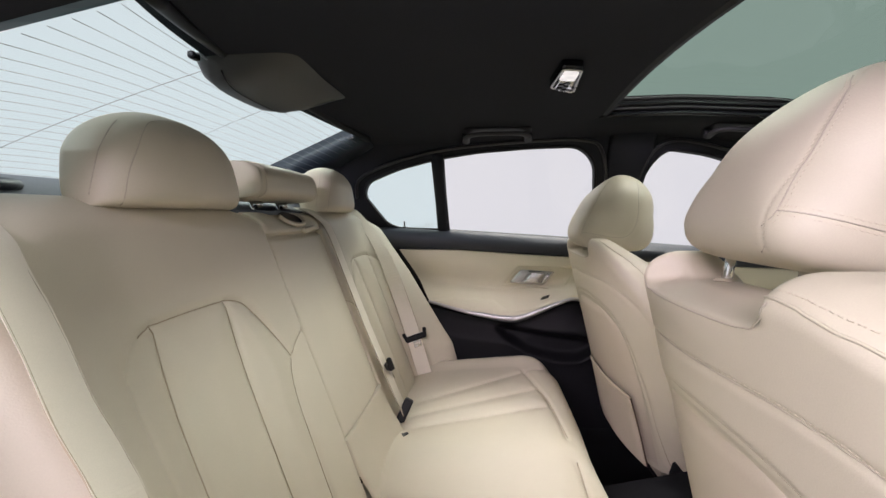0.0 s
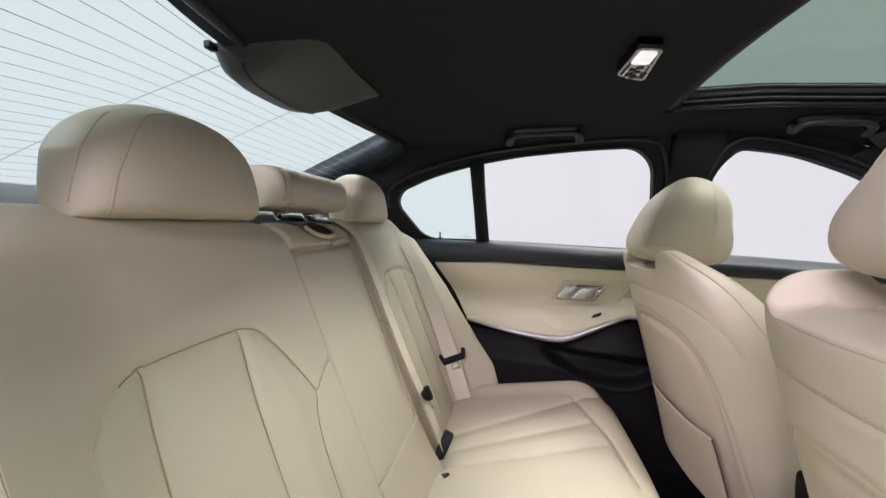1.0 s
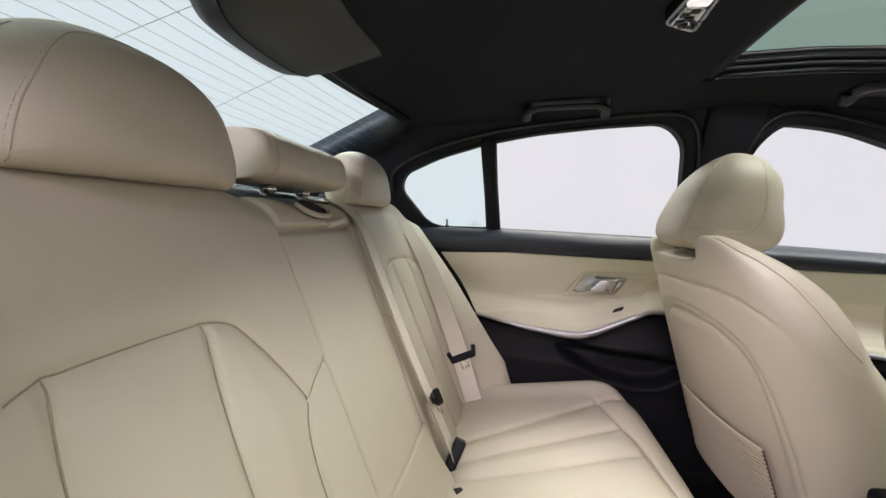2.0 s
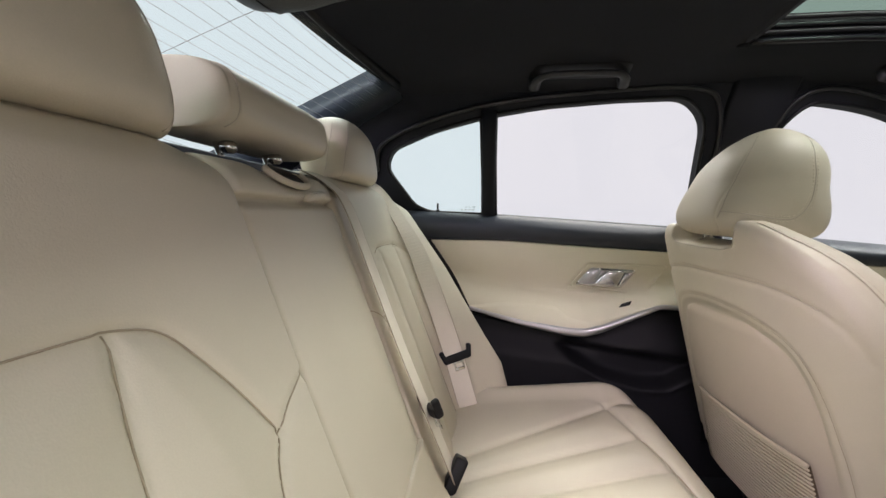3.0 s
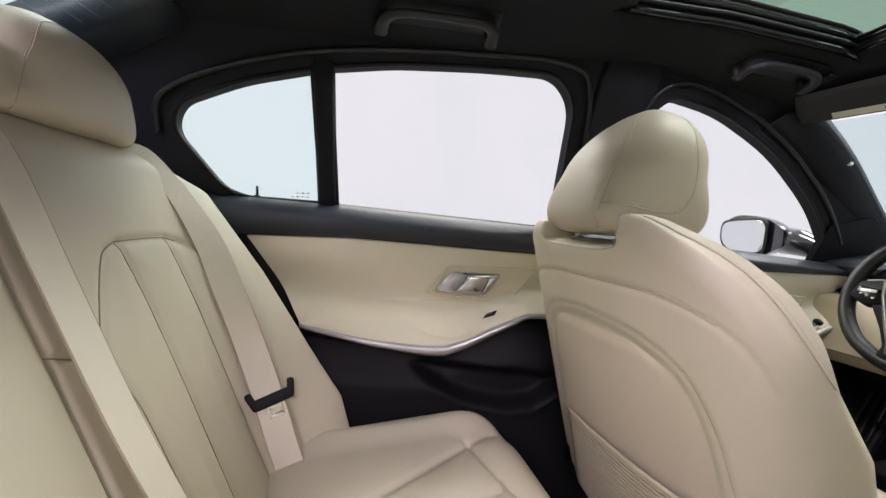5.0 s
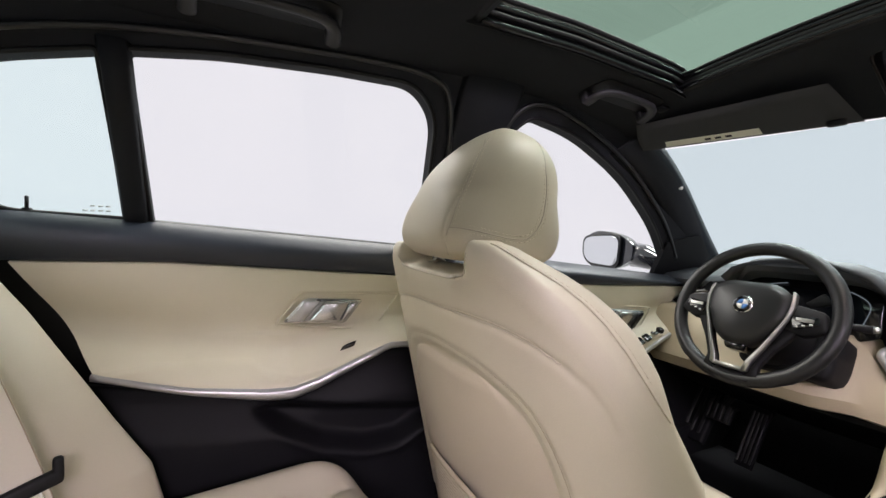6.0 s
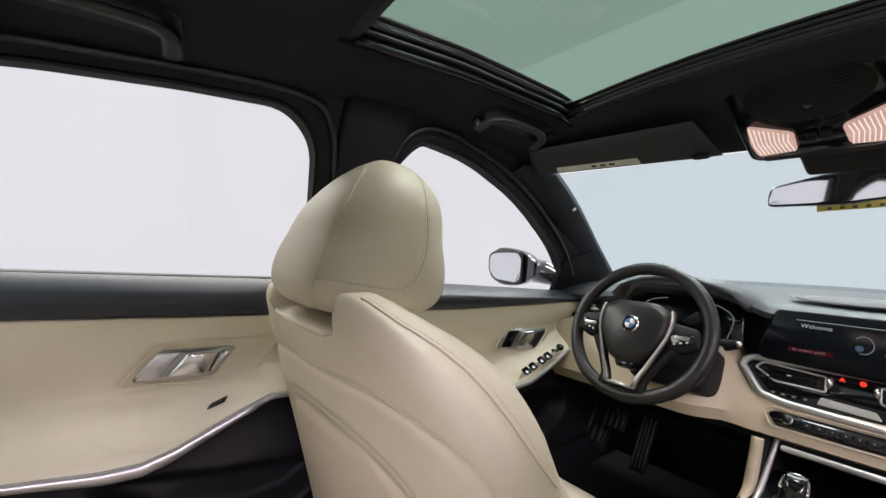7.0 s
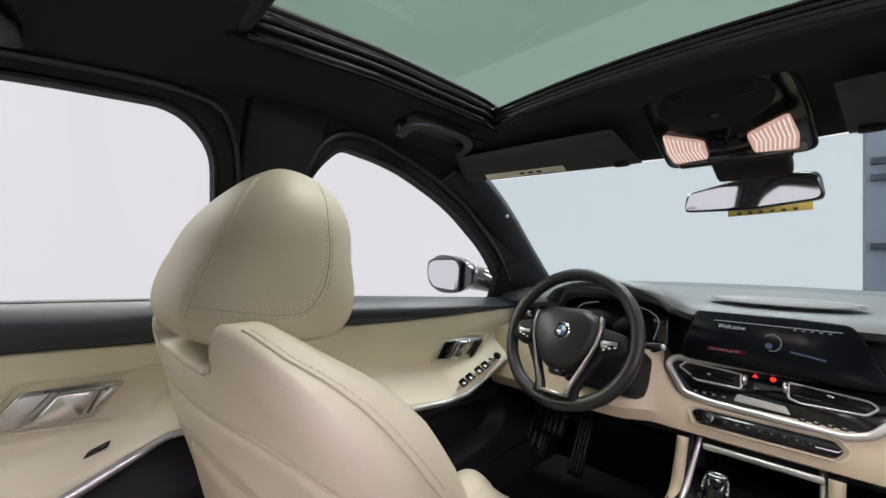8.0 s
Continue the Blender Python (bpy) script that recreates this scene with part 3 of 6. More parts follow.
# floor, tunnel, sills
fl = part("floor", block((1.5, 3.2, 0.06), (0, 0.85, 0.23), bevel=0.01), CARPET)
tagged(fl, "black carpeted car floor", "floor", kind="structure")
tun = part("floor_tunnel", loft([[(sx * w, y, z) for sx, w, z in ((-1, 0.15, 0.26), (-1, 0.11, 0.26 + h), (1, 0.11, 0.26 + h), (1, 0.15, 0.26))] for y, h in ((0.0, 0.10), (0.6, 0.14), (0.85, 0.20), (2.1, 0.22))]), CARPET)
tagged(sharp(tun), "black carpeted tunnel between the footwells", "tunnel", kind="structure")
fw = part("firewall", loft([[(x, 1.95, 0.26), (x, 2.12, 0.36), (x, 2.2, 0.62), (x, 2.26, 0.62), (x, 2.26, 0.24)] for x in (-0.78, 0, 0.78)]), CARPET)
tagged(fw, "black carpeted wall of the front footwell", "footwell", kind="structure")
for sx in (-1, 1):
    s = part("sill", loft([[(sx * 0.68, y, 0.26), (sx * 0.69, y, 0.36), (sx * 0.80, y, 0.37), (sx * 0.82, y, 0.20), (sx * 0.68, y, 0.20)] for y in (-0.3, 0.5, 2.1)]), BLACK)
    tagged(sharp(s), "black plastic door sill", "sill", "door sills", kind="structure")
tail = part("wall_boot", block((1.6, 0.05, 0.85), (0, -0.82, 0.60), bevel=0.01), CARPET)
tagged(tail, "dark wall behind the rear seats", "wall", kind="structure")
rw = part("wall_rear_quarter", block((0.04, 0.9, 0.80), (0.76, -0.36, 0.46), bevel=0.01), PILLAR)
tagged(rw, "dark lining behind the open rear door", "wall", kind="structure")

for sx, spans in ((-1, ((-0.85, 2.15),)), (1, ((-0.85, -0.10), (0.80, 2.15)))):
    for y0, y1 in spans:
        o = part("wall_outer_side", loft([[(sx * 0.80, y, 0.20), (sx * 0.875, y, 0.28), (sx * 0.890, y, 0.62), (sx * 0.860, y, 0.855), (sx * 0.835, y, 0.855), (sx * 0.80, y, 0.40)] for y in np.linspace(y0, y1, 8)]), BODY)
        tagged(sharp(o), "plain dark glossy outer side of the car", "car body", kind="structure")


# ---- doors on the driver's side ----
def door_profile(y, front):
    """Heights of window line, belt trim bottom, armrest line."""
    if front:
        top = np.interp(y, [0.80, 1.09, 1.73, 2.0], [0.968, 0.944, 0.880, 0.862])
        low = np.interp(y, [0.80, 1.00, 1.19, 1.65, 2.0], [0.898, 0.885, 0.872, 0.850, 0.835])
    else:
        top = np.interp(y, [-0.1, 0.015, 0.2, 0.76, 0.8], [1.032, 1.027, 1.016, 0.973, 0.97])
        low = np.interp(y, [-0.1, 0.0, 0.24, 0.68, 0.8], [0.948, 0.944, 0.940, 0.908, 0.900])
    return float(top), float(low)


ARM_REAR = [(0.02, 0.772), (0.168, 0.739), (0.289, 0.713), (0.400, 0.695), (0.450, 0.692), (0.497, 0.705), (0.602, 0.749), (0.653, 0.765), (0.713, 0.762), (0.79, 0.748)]
ARM_FRONT = [(0.84, 0.690), (1.00, 0.672), (1.17, 0.652), (1.33, 0.632), (1.42, 0.634), (1.50, 0.655), (1.60, 0.690), (1.70, 0.715), (1.80, 0.720), (1.92, 0.72)]


def arm_z(y, front):
    a = ARM_FRONT if front else ARM_REAR
    return float(np.interp(y, [p[0] for p in a], [p[1] for p in a]))


REST = ([0.02, 0.154, 0.219, 0.30, 0.375, 0.392, 0.412, 0.465, 0.526, 0.603, 0.688, 0.80], [0.742, 0.751, 0.759, 0.756, 0.749, 0.736, 0.722, 0.712, 0.726, 0.754, 0.762, 0.764])
FOLD = ([0.25, 0.373, 0.465, 0.56, 0.64, 0.80], [0.800, 0.795, 0.793, 0.788, 0.792, 0.80])


GRIP_FIELD = [(0.418, 0.808), (0.472, 0.874), (0.690, 0.866), (0.632, 0.790)]


def outside(y, z, field):
    """Distance of a point beyond the edges of a convex field, negative within."""
    best = -1.0
    for (ay, az), (by, bz) in zip(field, field[1:] + field[:1]):
        n = math.hypot(by - ay, bz - az)
        best = max(best, ((z - az) * (by - ay) - (y - ay) * (bz - az)) / n)
    return best


def panel_x(y, z, front):
    """How far inboard the beige panel lies at a height."""
    top, low = door_profile(y, front)
    arm = arm_z(y, front)
    base = 0.700 if not front else 0.715 + 0.03 * ramp(y, 1.3, 1.9)
    t = (z - arm) / max(low - arm, 0.01)
    out = 0.055 * (1 - ramp(t, 0.0, 0.36)) * (0.35 + 0.65 * ramp(y, 0.1, 0.3) if not front else 1.0)
    hollow = 0.018 * math.exp(-((t - 0.45) / 0.25) ** 2)
    if not front:
        rest, fold = np.interp(y, *REST), np.interp(y, *FOLD)
        out += 0.010 * (1 - ramp(z, rest - 0.003, rest + 0.003))
        d = outside(y, z, GRIP_FIELD)
        out += 0.005 * float(ramp(d, -0.002, 0.005)) * math.exp(-max(d, 0.0) / 0.045)
        out += 0.006 * (1 - ramp(z, fold - 0.005, fold + 0.004)) * ramp(y, 0.28, 0.42)
    else:
        cup = ramp(y, 1.15, 1.22) * (1 - ramp(y, 1.34, 1.40))
        hollow += 0.020 * cup * ramp(z, arm + 0.012, arm + 0.020) * (1 - ramp(t, 0.35, 0.6))
    return base - out + hollow - 0.004


def door_panel(y0, y1, front, root, xs=-1):
    n = 130
    ys = np.linspace(y0, y1, n)
    # upper dark trim with a rounded ledge under the glass
    secs = []
    for y in ys:
        top, low = door_profile(y, front)
        b = 0.700 if not front else 0.715 + 0.03 * ramp(y, 1.3, 1.9)
        xt = side_x(max(top, 0.94)) + 0.006
        secs.append([(xs * (xt + 0.02), y, top - 0.006), (xs * (xt - 0.006), y, top + 0.003), (xs * (xt - 0.026), y, top - 0.002), (xs * (b - 0.012), y, top - 0.020),
                     (xs * (b - 0.019), y, (top + low) / 2), (xs * (b - 0.012), y, low + 0.006), (xs * (b + 0.000), y, low + 0.001), (xs * (b + 0.03), y, low)])
    part("belt_trim", loft(secs), BELT, root, "dark slate grained upper trim")
    # beige leather panel
    nz = 96
    verts = []
    for y in ys:
        top, low = door_profile(y, front)
        arm = arm_z(y, front)
        for k in range(nz):
            z = arm + (low - arm) * k / (nz - 1)
            yy = y
            if not front:
                rear = float(np.interp(z, [0.70, 0.737, 0.855, 0.945, 1.0], [0.18, 0.155, 0.078, 0.018, -0.02]))
                yy = rear + (y - y0) / (y1 - y0) * (y1 - rear)
                z = arm_z(yy, front) + (door_profile(yy, front)[1] - arm_z(yy, front)) * k / (nz - 1)
            x = panel_x(yy, z, front)
            if k == nz - 1:
                x += 0.012
            verts.append((xs * x, yy, z))
    part("leather_panel", mesh(verts, grid_faces(n, nz)), LEATHER_SIDE, root, "pale beige leather panel")
    if not front:
        part("rear_border", block((0.012, 0.34, 0.30), (xs * 0.722, 0.06, 0.83), None, 0.003), RUBBER, root, "black border behind the leather panel")
    # metal strip under the armrest
    st = []
    for y in np.linspace(max(y0, 0.13) if not front else y0 + 0.28, y1, 60):
        arm = arm_z(y, front)
        x = panel_x(y, arm, front)
        w = 0.008 if front else 0.006 + 0.006 * math.exp(-((y - 0.45) / 0.15) ** 2)
        st.append([(xs * (x + 0.02), y, arm + w * 0.4), (xs * (x - 0.002), y, arm + w * 0.9), (xs * (x - 0.007), y, arm + w * 0.3), (xs * (x - 0.006), y, arm - w * 0.7), (xs * (x + 0.006), y, arm - w * 1.3), (xs * (x + 0.02), y, arm - w)])
    part("metal_strip", loft(st), SATIN, root, "satin aluminium strip under the armrest")
    # black lower panel with a map pocket
    nz = 70
    verts = []
    for y in ys:
        arm = arm_z(y, front)
        for k in range(nz):
            z = 0.30 + (arm - 0.004 - 0.30) * k / (nz - 1)
            t = k / (nz - 1)
            b = 0.700 if not front else 0.715 + 0.03 * ramp(y, 1.3, 1.9)
            x = b - 0.030 + 0.026 * ramp(t, 0.72, 0.9) * (1 - ramp(t, 0.95, 1.0)) - 0.02 * ramp(t, 0.95, 1.0)
            if front:
                e = ((y - 1.35) / 0.30) ** 4 + ((z - 0.50) / 0.075) ** 2
                x += 0.045 * float(1 - ramp(e, 0.45, 1.25))
            else:
                brim = np.interp(y, [0.37, 0.42, 0.60, 0.80], [0.640, 0.648, 0.628, 0.598])
                foot = np.interp(y, [0.37, 0.428, 0.517, 0.618, 0.693, 0.80], [0.648, 0.591, 0.542, 0.516, 0.519, 0.575])
                x += 0.050 * float(ramp(min(brim - z, z - foot), -0.006, 0.030)) - 0.006 * math.exp(-((z - foot) / 0.012) ** 2) * float(ramp(y, 0.40, 0.48))
            verts.append((xs * x, y, z))
    part("lower_panel", mesh(verts, grid_faces(n, nz)), BLACK, root, "black plastic lower panel with a map pocket")


def handle(root, pts, xs, x0, front):
    """A brushed pull handle in a slanted frame; pts: lower rear, upper rear, upper front, lower front."""
    place = lambda inset: (lambda a, b, d=0.0: (xs * (x0 - inset - d), a, b))
    (ay, az), (by, bz), (cy, cz), (dy, dz) = pts
    big = [(ay - 0.014, az - 0.003), (by - 0.006, bz + 0.010), (cy + (0.085 if not front else 0.03), cz + 0.010), (dy + (0.065 if not front else 0.03), dz - 0.018 if not front else dz - 0.008)]
    lp = rounded(big, 0.008)
    part("stitched_frame", tube([place(0.001)(a, b) for a, b in lp], 0.0025, 8, closed=True), LEATHER_SIDE, root)
    bz_ = part("bezel", plaque(rounded(pts, 0.010), place(0.0), 0.006), CHROME, root, "satin metal handle bezel")
    mid = lambda s, t: tuple(Vector((ay, az)).lerp(Vector((dy, dz)), s).lerp(Vector((by, bz)).lerp(Vector((cy, cz)), s), t))
    part("recess", plaque(rounded([mid(0.29, 0.10), mid(0.29, 0.90), mid(0.37, 0.90), mid(0.37, 0.10)], 0.006), place(0.0065), 0.0004, 0.0005), GREYMETAL, bz_, "dark hollow behind the lever")
    a, b, c, d = (mid(0.36, 0.10), mid(0.36, 0.90), mid(0.78, 0.92), mid(0.86, 0.10)) if not front else (mid(0.36, 0.12), mid(0.36, 0.88), mid(0.66, 0.92), mid(0.66, 0.08))
    part("lever", plaque(rounded([a, b, c, d], 0.006), place(0.006), 0.010, 0.009), CHROME, bz_, "bright metal door lever")
    part("side_plate", plaque(rounded([mid(0.03, 0.08), mid(0.03, 0.92), mid(0.28, 0.92), mid(0.28, 0.08)], 0.004), place(0.007), 0.003, 0.002), SATIN if not front else GLOSS, bz_)
    part("end_cap", plaque(rounded([mid(0.88, 0.10), mid(0.80, 0.92), mid(0.97, 0.90), mid(0.96, 0.12)], 0.006), place(0.007), 0.007, 0.003), CHROME if not front else GLOSS, bz_)


GREYMETAL = material("grey_brushed_metal", (0.34, 0.335, 0.32), 0.36, metal=0.85, vary=0.1)
rear_door = thing("door_1", (-0.75, 0.35, 0.3), "closed rear car door with pale beige leather panel and black lower trim", "car door", "car doors", kind="structure")
door_panel(-0.09, 0.785, False, rear_door)
handle(rear_door, [(0.436, 0.813), (0.480, 0.863), (0.605, 0.855), (0.565, 0.804)], -1, 0.702, False)
part("window_switch", plaque(rounded([(0.545, 0.756), (0.552, 0.766), (0.580, 0.775), (0.575, 0.764)], 0.003), lambda a, b, d: (-(0.652 - d * 0.6), a, b + d * 0.6), 0.005), GLOSS, rear_door, "small black window switch")
lockpin = thing("lock_pin", (-0.715, 0.035, 1.03), "small black door lock pin on the window ledge", "lock pin", "lock pins")
part("pin", disc(0.0028, 0.022, (-0.715, 0.035, 1.040), (0, 0, 1), 12, 0.001), RUBBER, lockpin)
part("collar", disc(0.007, 0.004, (-0.715, 0.035, 1.029), (0, 0, 1), 16, 0.001), BLACK, lockpin)
copy_thing(lockpin, pose(-0.725, 0.93, 0.962))

front_door = thing("door_2", (-0.77, 1.35, 0.3), "closed driver door with pale beige leather panel and window switches", "car door", "car doors", kind="structure")
door_panel(0.83, 1.95, True, front_door)
handle(front_door, [(1.345, 0.735), (1.385, 0.790), (1.570, 0.770), (1.510, 0.708)], -1, 0.728, True)
sw = plaque(rounded([(1.375, 0.646), (1.385, 0.664), (1.575, 0.716), (1.585, 0.698)], 0.006), lambda a, b, d: (-(0.668 - d * 0.7), a, b + d * 0.7), 0.004)
swp = part("switch_panel", sw, LEATHER_SIDE, front_door)
for k in range(4):
    y, z = 1.400 + 0.030 * k + 0.010 * (k > 1), 0.664 + 0.0092 * k + 0.003 * (k > 1)
    part("window_switch", block((0.024, 0.022, 0.008), (-0.658, y, z + 0.008), Matrix.Rotation(0.29, 4, "X") @ Matrix.Rotation(0.5, 4, "Y"), 0.002), GLOSS, swp, "small black window switch")
for k in range(2):
    part("mirror_key", block((0.010, 0.010, 0.006), (-0.662 + 0.013 * k, 1.530, 0.714 + 0.002 * k), Matrix.Rotation(0.29, 4, "X") @ Matrix.Rotation(0.5, 4, "Y"), 0.002), GLOSS, swp)
part("mirror_knob", disc(0.012, 0.010, (-0.655, 1.556, 0.722), (0.45, -0.25, 0.85), 20, 0.002), GLOSS, swp, "round black mirror knob")

other_door = thing("door_3", (0.77, 1.35, 0.3), "closed passenger door with pale beige leather panel", "car door", "car doors", kind="structure")
door_panel(0.83, 1.95, True, other_door, 1)


def stitches(line, pitch, r):
    """Short thread dashes along a line, joined in one mesh."""
    bm = bmesh.new()
    for p, q in zip(line, line[1:]):
        p, q = Vector(p), Vector(q)
        n = max(1, round((q - p).length / pitch))
        for k in range(n):
            me = tube([p.lerp(q, (k + 0.18) / n), p.lerp(q, (k + 0.82) / n)], r, 4)
            bm.from_mesh(me)
            bpy.data.meshes.remove(me)
    return bm


# ---- rear bench ----
def back_y(z):
    return 0.293 - 0.355 * z


PANEL = [(0.545, 0.50), (0.545, 0.80), (0.541, 0.880), (0.529, 0.911), (0.504, 0.930), (0.482, 0.940), (0.455, 0.947), (0.400, 0.949), (0.340, 0.949), (0.308, 0.947), (0.281, 0.938), (0.262, 0.919), (0.243, 0.895), (0.221, 0.863), (0.200, 0.827)]
PLEAT_A = [(0.318, 0.946), (0.328, 0.885), (0.333, 0.815), (0.336, 0.70), (0.338, 0.50)]
PLEAT_B = [(0.456, 0.946), (0.464, 0.900), (0.469, 0.857), (0.472, 0.80), (0.474, 0.50)]
BRANCH = [(0.134, 0.858), (0.155, 0.850), (0.178, 0.840), (0.200, 0.825), (0.214, 0.810), (0.224, 0.788), (0.231, 0.755), (0.235, 0.70), (0.240, 0.62), (0.244, 0.50)]


def relief(a, z):
    """Swelling of an outer backrest over the seat plane; a: distance from the car's centre line."""
    seams = np.minimum.reduce([away(a, z, PANEL), away(a, z, BRANCH[3:]), away(a, z, PLEAT_A), away(a, z, PLEAT_B)])
    inside = ramp(a, 0.20, 0.27) * (1 - ramp(a, 0.51, 0.56)) * (1 - ramp(z, 0.92, 0.97))
    r = 0.009 * (1 - np.exp(-(seams / 0.045) ** 1.3)) * (0.4 + 0.6 * inside) - 0.002
    r = r + groove(a, z, PANEL[3:], 0.0045, 0.0045) + groove(a, z, PANEL[:4], 0.004, 0.007) + groove(a, z, BRANCH, 0.0045, 0.0045)
    r = r + groove(a, z, PLEAT_A, 0.0042, 0.0045) + groove(a, z, PLEAT_B, 0.0042, 0.005)
    wing = np.interp(z, [0.48, 0.60, 0.68, 0.87, 1.03, 1.1], [0.134, 0.146, 0.125, 0.083, 0.031, 0.0])
    return r + wing * ramp(a, 0.46, 0.645)


def back_top(a):
    return 1.098 - 0.040 * ramp(a, 0.50, 0.655) ** 1.2 - 0.016 * (1 - ramp(a, 0.13, 0.22))


def back_front(a, z):
    """The outer backrest's front face, rounded over at its top and its door side."""
    v = 2 * (z - 0.47) / (back_top(a) - 0.47) - 1
    u = (a - 0.396) / 0.262
    vt = np.clip((v - 0.85) / 0.15, 0, 1)
    ue = np.where(u > 0, np.clip((np.abs(u) - 0.86) / 0.14, 0, 1), np.clip((np.abs(u) - 0.965) / 0.035, 0, 1))
    e = (1 - np.sqrt(np.clip(1 - ue ** 2, 0, 1))) * np.where(u > 0, 0.075, 0.012)
    t = (1 - np.sqrt(np.clip(1 - vt ** 2, 0, 1))) * 0.060
    return back_y(z) + relief(a, z) * (1 - 0.9 * vt ** 3) - e - t


def outer_back(sx, root):
    def shape(u, v, side):
        a = 0.396 + 0.262 * u
        z = 0.47 + (back_top(a) - 0.47) * (v + 1) / 2
        front = back_front(a, z)
        y = np.where(side > 0, front, np.minimum(back_y(z) - 0.088, front))
        edge = (np.abs(u) > 0.99999) | (np.abs(v) > 0.99999)
        return sx * a, np.where(edge, front, y), z
    b = part("backrest", pillow(shape, 160, 170), LEATHER, root, "beige leather outer backrest with stitched pleats")
    surf = lambda a, z, d=0.0: (sx * a, float(back_front(np.array(a), np.array(z)) + d), z)
    for line in (PANEL[5:], BRANCH, PLEAT_A, PLEAT_B):
        part("seam", tube([surf(a, z, 0.0016) for a, z in [(p.x, p.y) for p in curve_points([(a, z, 0) for a, z in line], 5)]], 0.0008, 5), SEAM, b)
    return b


bench = thing("rear_bench", (0, 0.2, 0.28), "beige leather rear bench seat with three headrests", "rear seat")
outer_back(1, bench), outer_back(-1, bench)


def centre_back(root):
    POCK = [(-0.131, 1.033), (0.131, 1.033)]

    def shape(u, v, side):
        x = 0.1335 * u
        top = 1.082 + 0 * u
        z = 0.638 + (top - 0.638) * (v + 1) / 2
        vt = np.clip((v - 0.86) / 0.14, 0, 1)
        vb = np.clip((-v - 0.965) / 0.035, 0, 1)
        ue = np.clip((np.abs(u) - 0.94) / 0.06, 0, 1)
        e = (1 - np.sqrt(np.clip(1 - ue ** 2, 0, 1))) * 0.010 + (1 - np.sqrt(np.clip(1 - vb ** 2, 0, 1))) * 0.007
        t = (1 - np.sqrt(np.clip(1 - vt ** 2, 0, 1))) * 0.05
        r = 0.006 * (1 - (x / 0.134) ** 2) - 0.002 + groove(x, z, POCK, 0.013, 0.004)
        r = r + 0.004 * ramp(z, 1.033, 1.045)
        dip = 0.030 * np.exp(-((x) / 0.052) ** 4) * np.exp(-((z - 1.082) / 0.022) ** 2)
        front = back_y(z) + r - e - t - dip
        y = np.where(side > 0, front, np.minimum(back_y(z) - 0.088, front))
        edge = (np.abs(u) > 0.99999) | (np.abs(v) > 0.99999)
        return x, np.where(edge, front, y), z
    c = part("armrest", pillow(shape, 90, 130), LEATHER, root, "folded-up beige leather centre armrest")
    bm = bmesh.new()
    block((0.062, 0.012, 0.012), (-0.048, back_y(1.045) + 0.008, 1.043), Matrix.Rotation(0.12, 4, "Y"), 0.005, bm, 3)
    part("pull_strap", bm, LEATHER, c, "small leather pull strap")
    ring = [(0.050 * math.cos(a), -0.087 - 0.019 * math.sin(a), 1.070 + 0.0155 * math.sin(a)) for a in np.linspace(math.pi * 0.92, math.pi * 2.08, 16)]
    part("guide_lip", tube(ring, 0.0045, 8), THREAD, c, "pale lip of the belt guide")
    bm = bmesh.new()
    bm.faces.new([bm.verts.new((0.047 * math.cos(a), -0.089 - 0.018 * math.sin(a), 1.068 + 0.0145 * math.sin(a))) for a in np.linspace(0, 2 * math.pi, 21)[:-1]])
    part("guide_hole", bm, RUBBER, c, "dark belt guide hole")

    def low(u, v, side):
        x = 0.138 * u
        z = 0.47 + (0.6385 - 0.47) * (v + 1) / 2
        y = back_y(z) + 0.006 - 0.009 * (1 - rim(u, v, 14, 14)) + 0.015 * ramp(z, 0.60, 0.50)
        return x, np.where(side > 0, y, np.minimum(y, back_y(z) - 0.08)), z
    part("lower_backrest", pillow(low, 40, 40), LEATHER, root, "beige leather pad under the armrest")


centre_back(bench)

CUSH_T = [(0.05, 0.524), (0.15, 0.521), (0.256, 0.513), (0.362, 0.492), (0.485, 0.467)]
CUSH_P = [[(0.285, 0.13), (0.33, 0.21), (0.375, 0.291), (0.43, 0.39), (0.475, 0.47), (0.51, 0.525)], [(0.20, 0.12), (0.235, 0.21), (0.263, 0.288), (0.317, 0.446), (0.335, 0.496)], [(0.13, 0.12), (0.156, 0.232), (0.179, 0.334), (0.208, 0.449), (0.222, 0.516)]]


def cush_z(x, y):
    a = np.abs(x)
    seams = np.minimum.reduce([away(a, y, CUSH_T)] + [away(a, y, p) for p in CUSH_P])
    z = 0.520 + 0.09 * (y - 0.12) + 0.018 * ramp(a, 0.50, 0.58) + 0.010 * np.exp(-(x / 0.10) ** 2)
    z = z + 0.009 * (1 - np.exp(-(seams / 0.035) ** 1.3))
    z = z + groove(a, y, CUSH_T, 0.006, 0.005)
    for p in CUSH_P:
        z = z + groove(a, y, p, 0.005, 0.007)
    return z


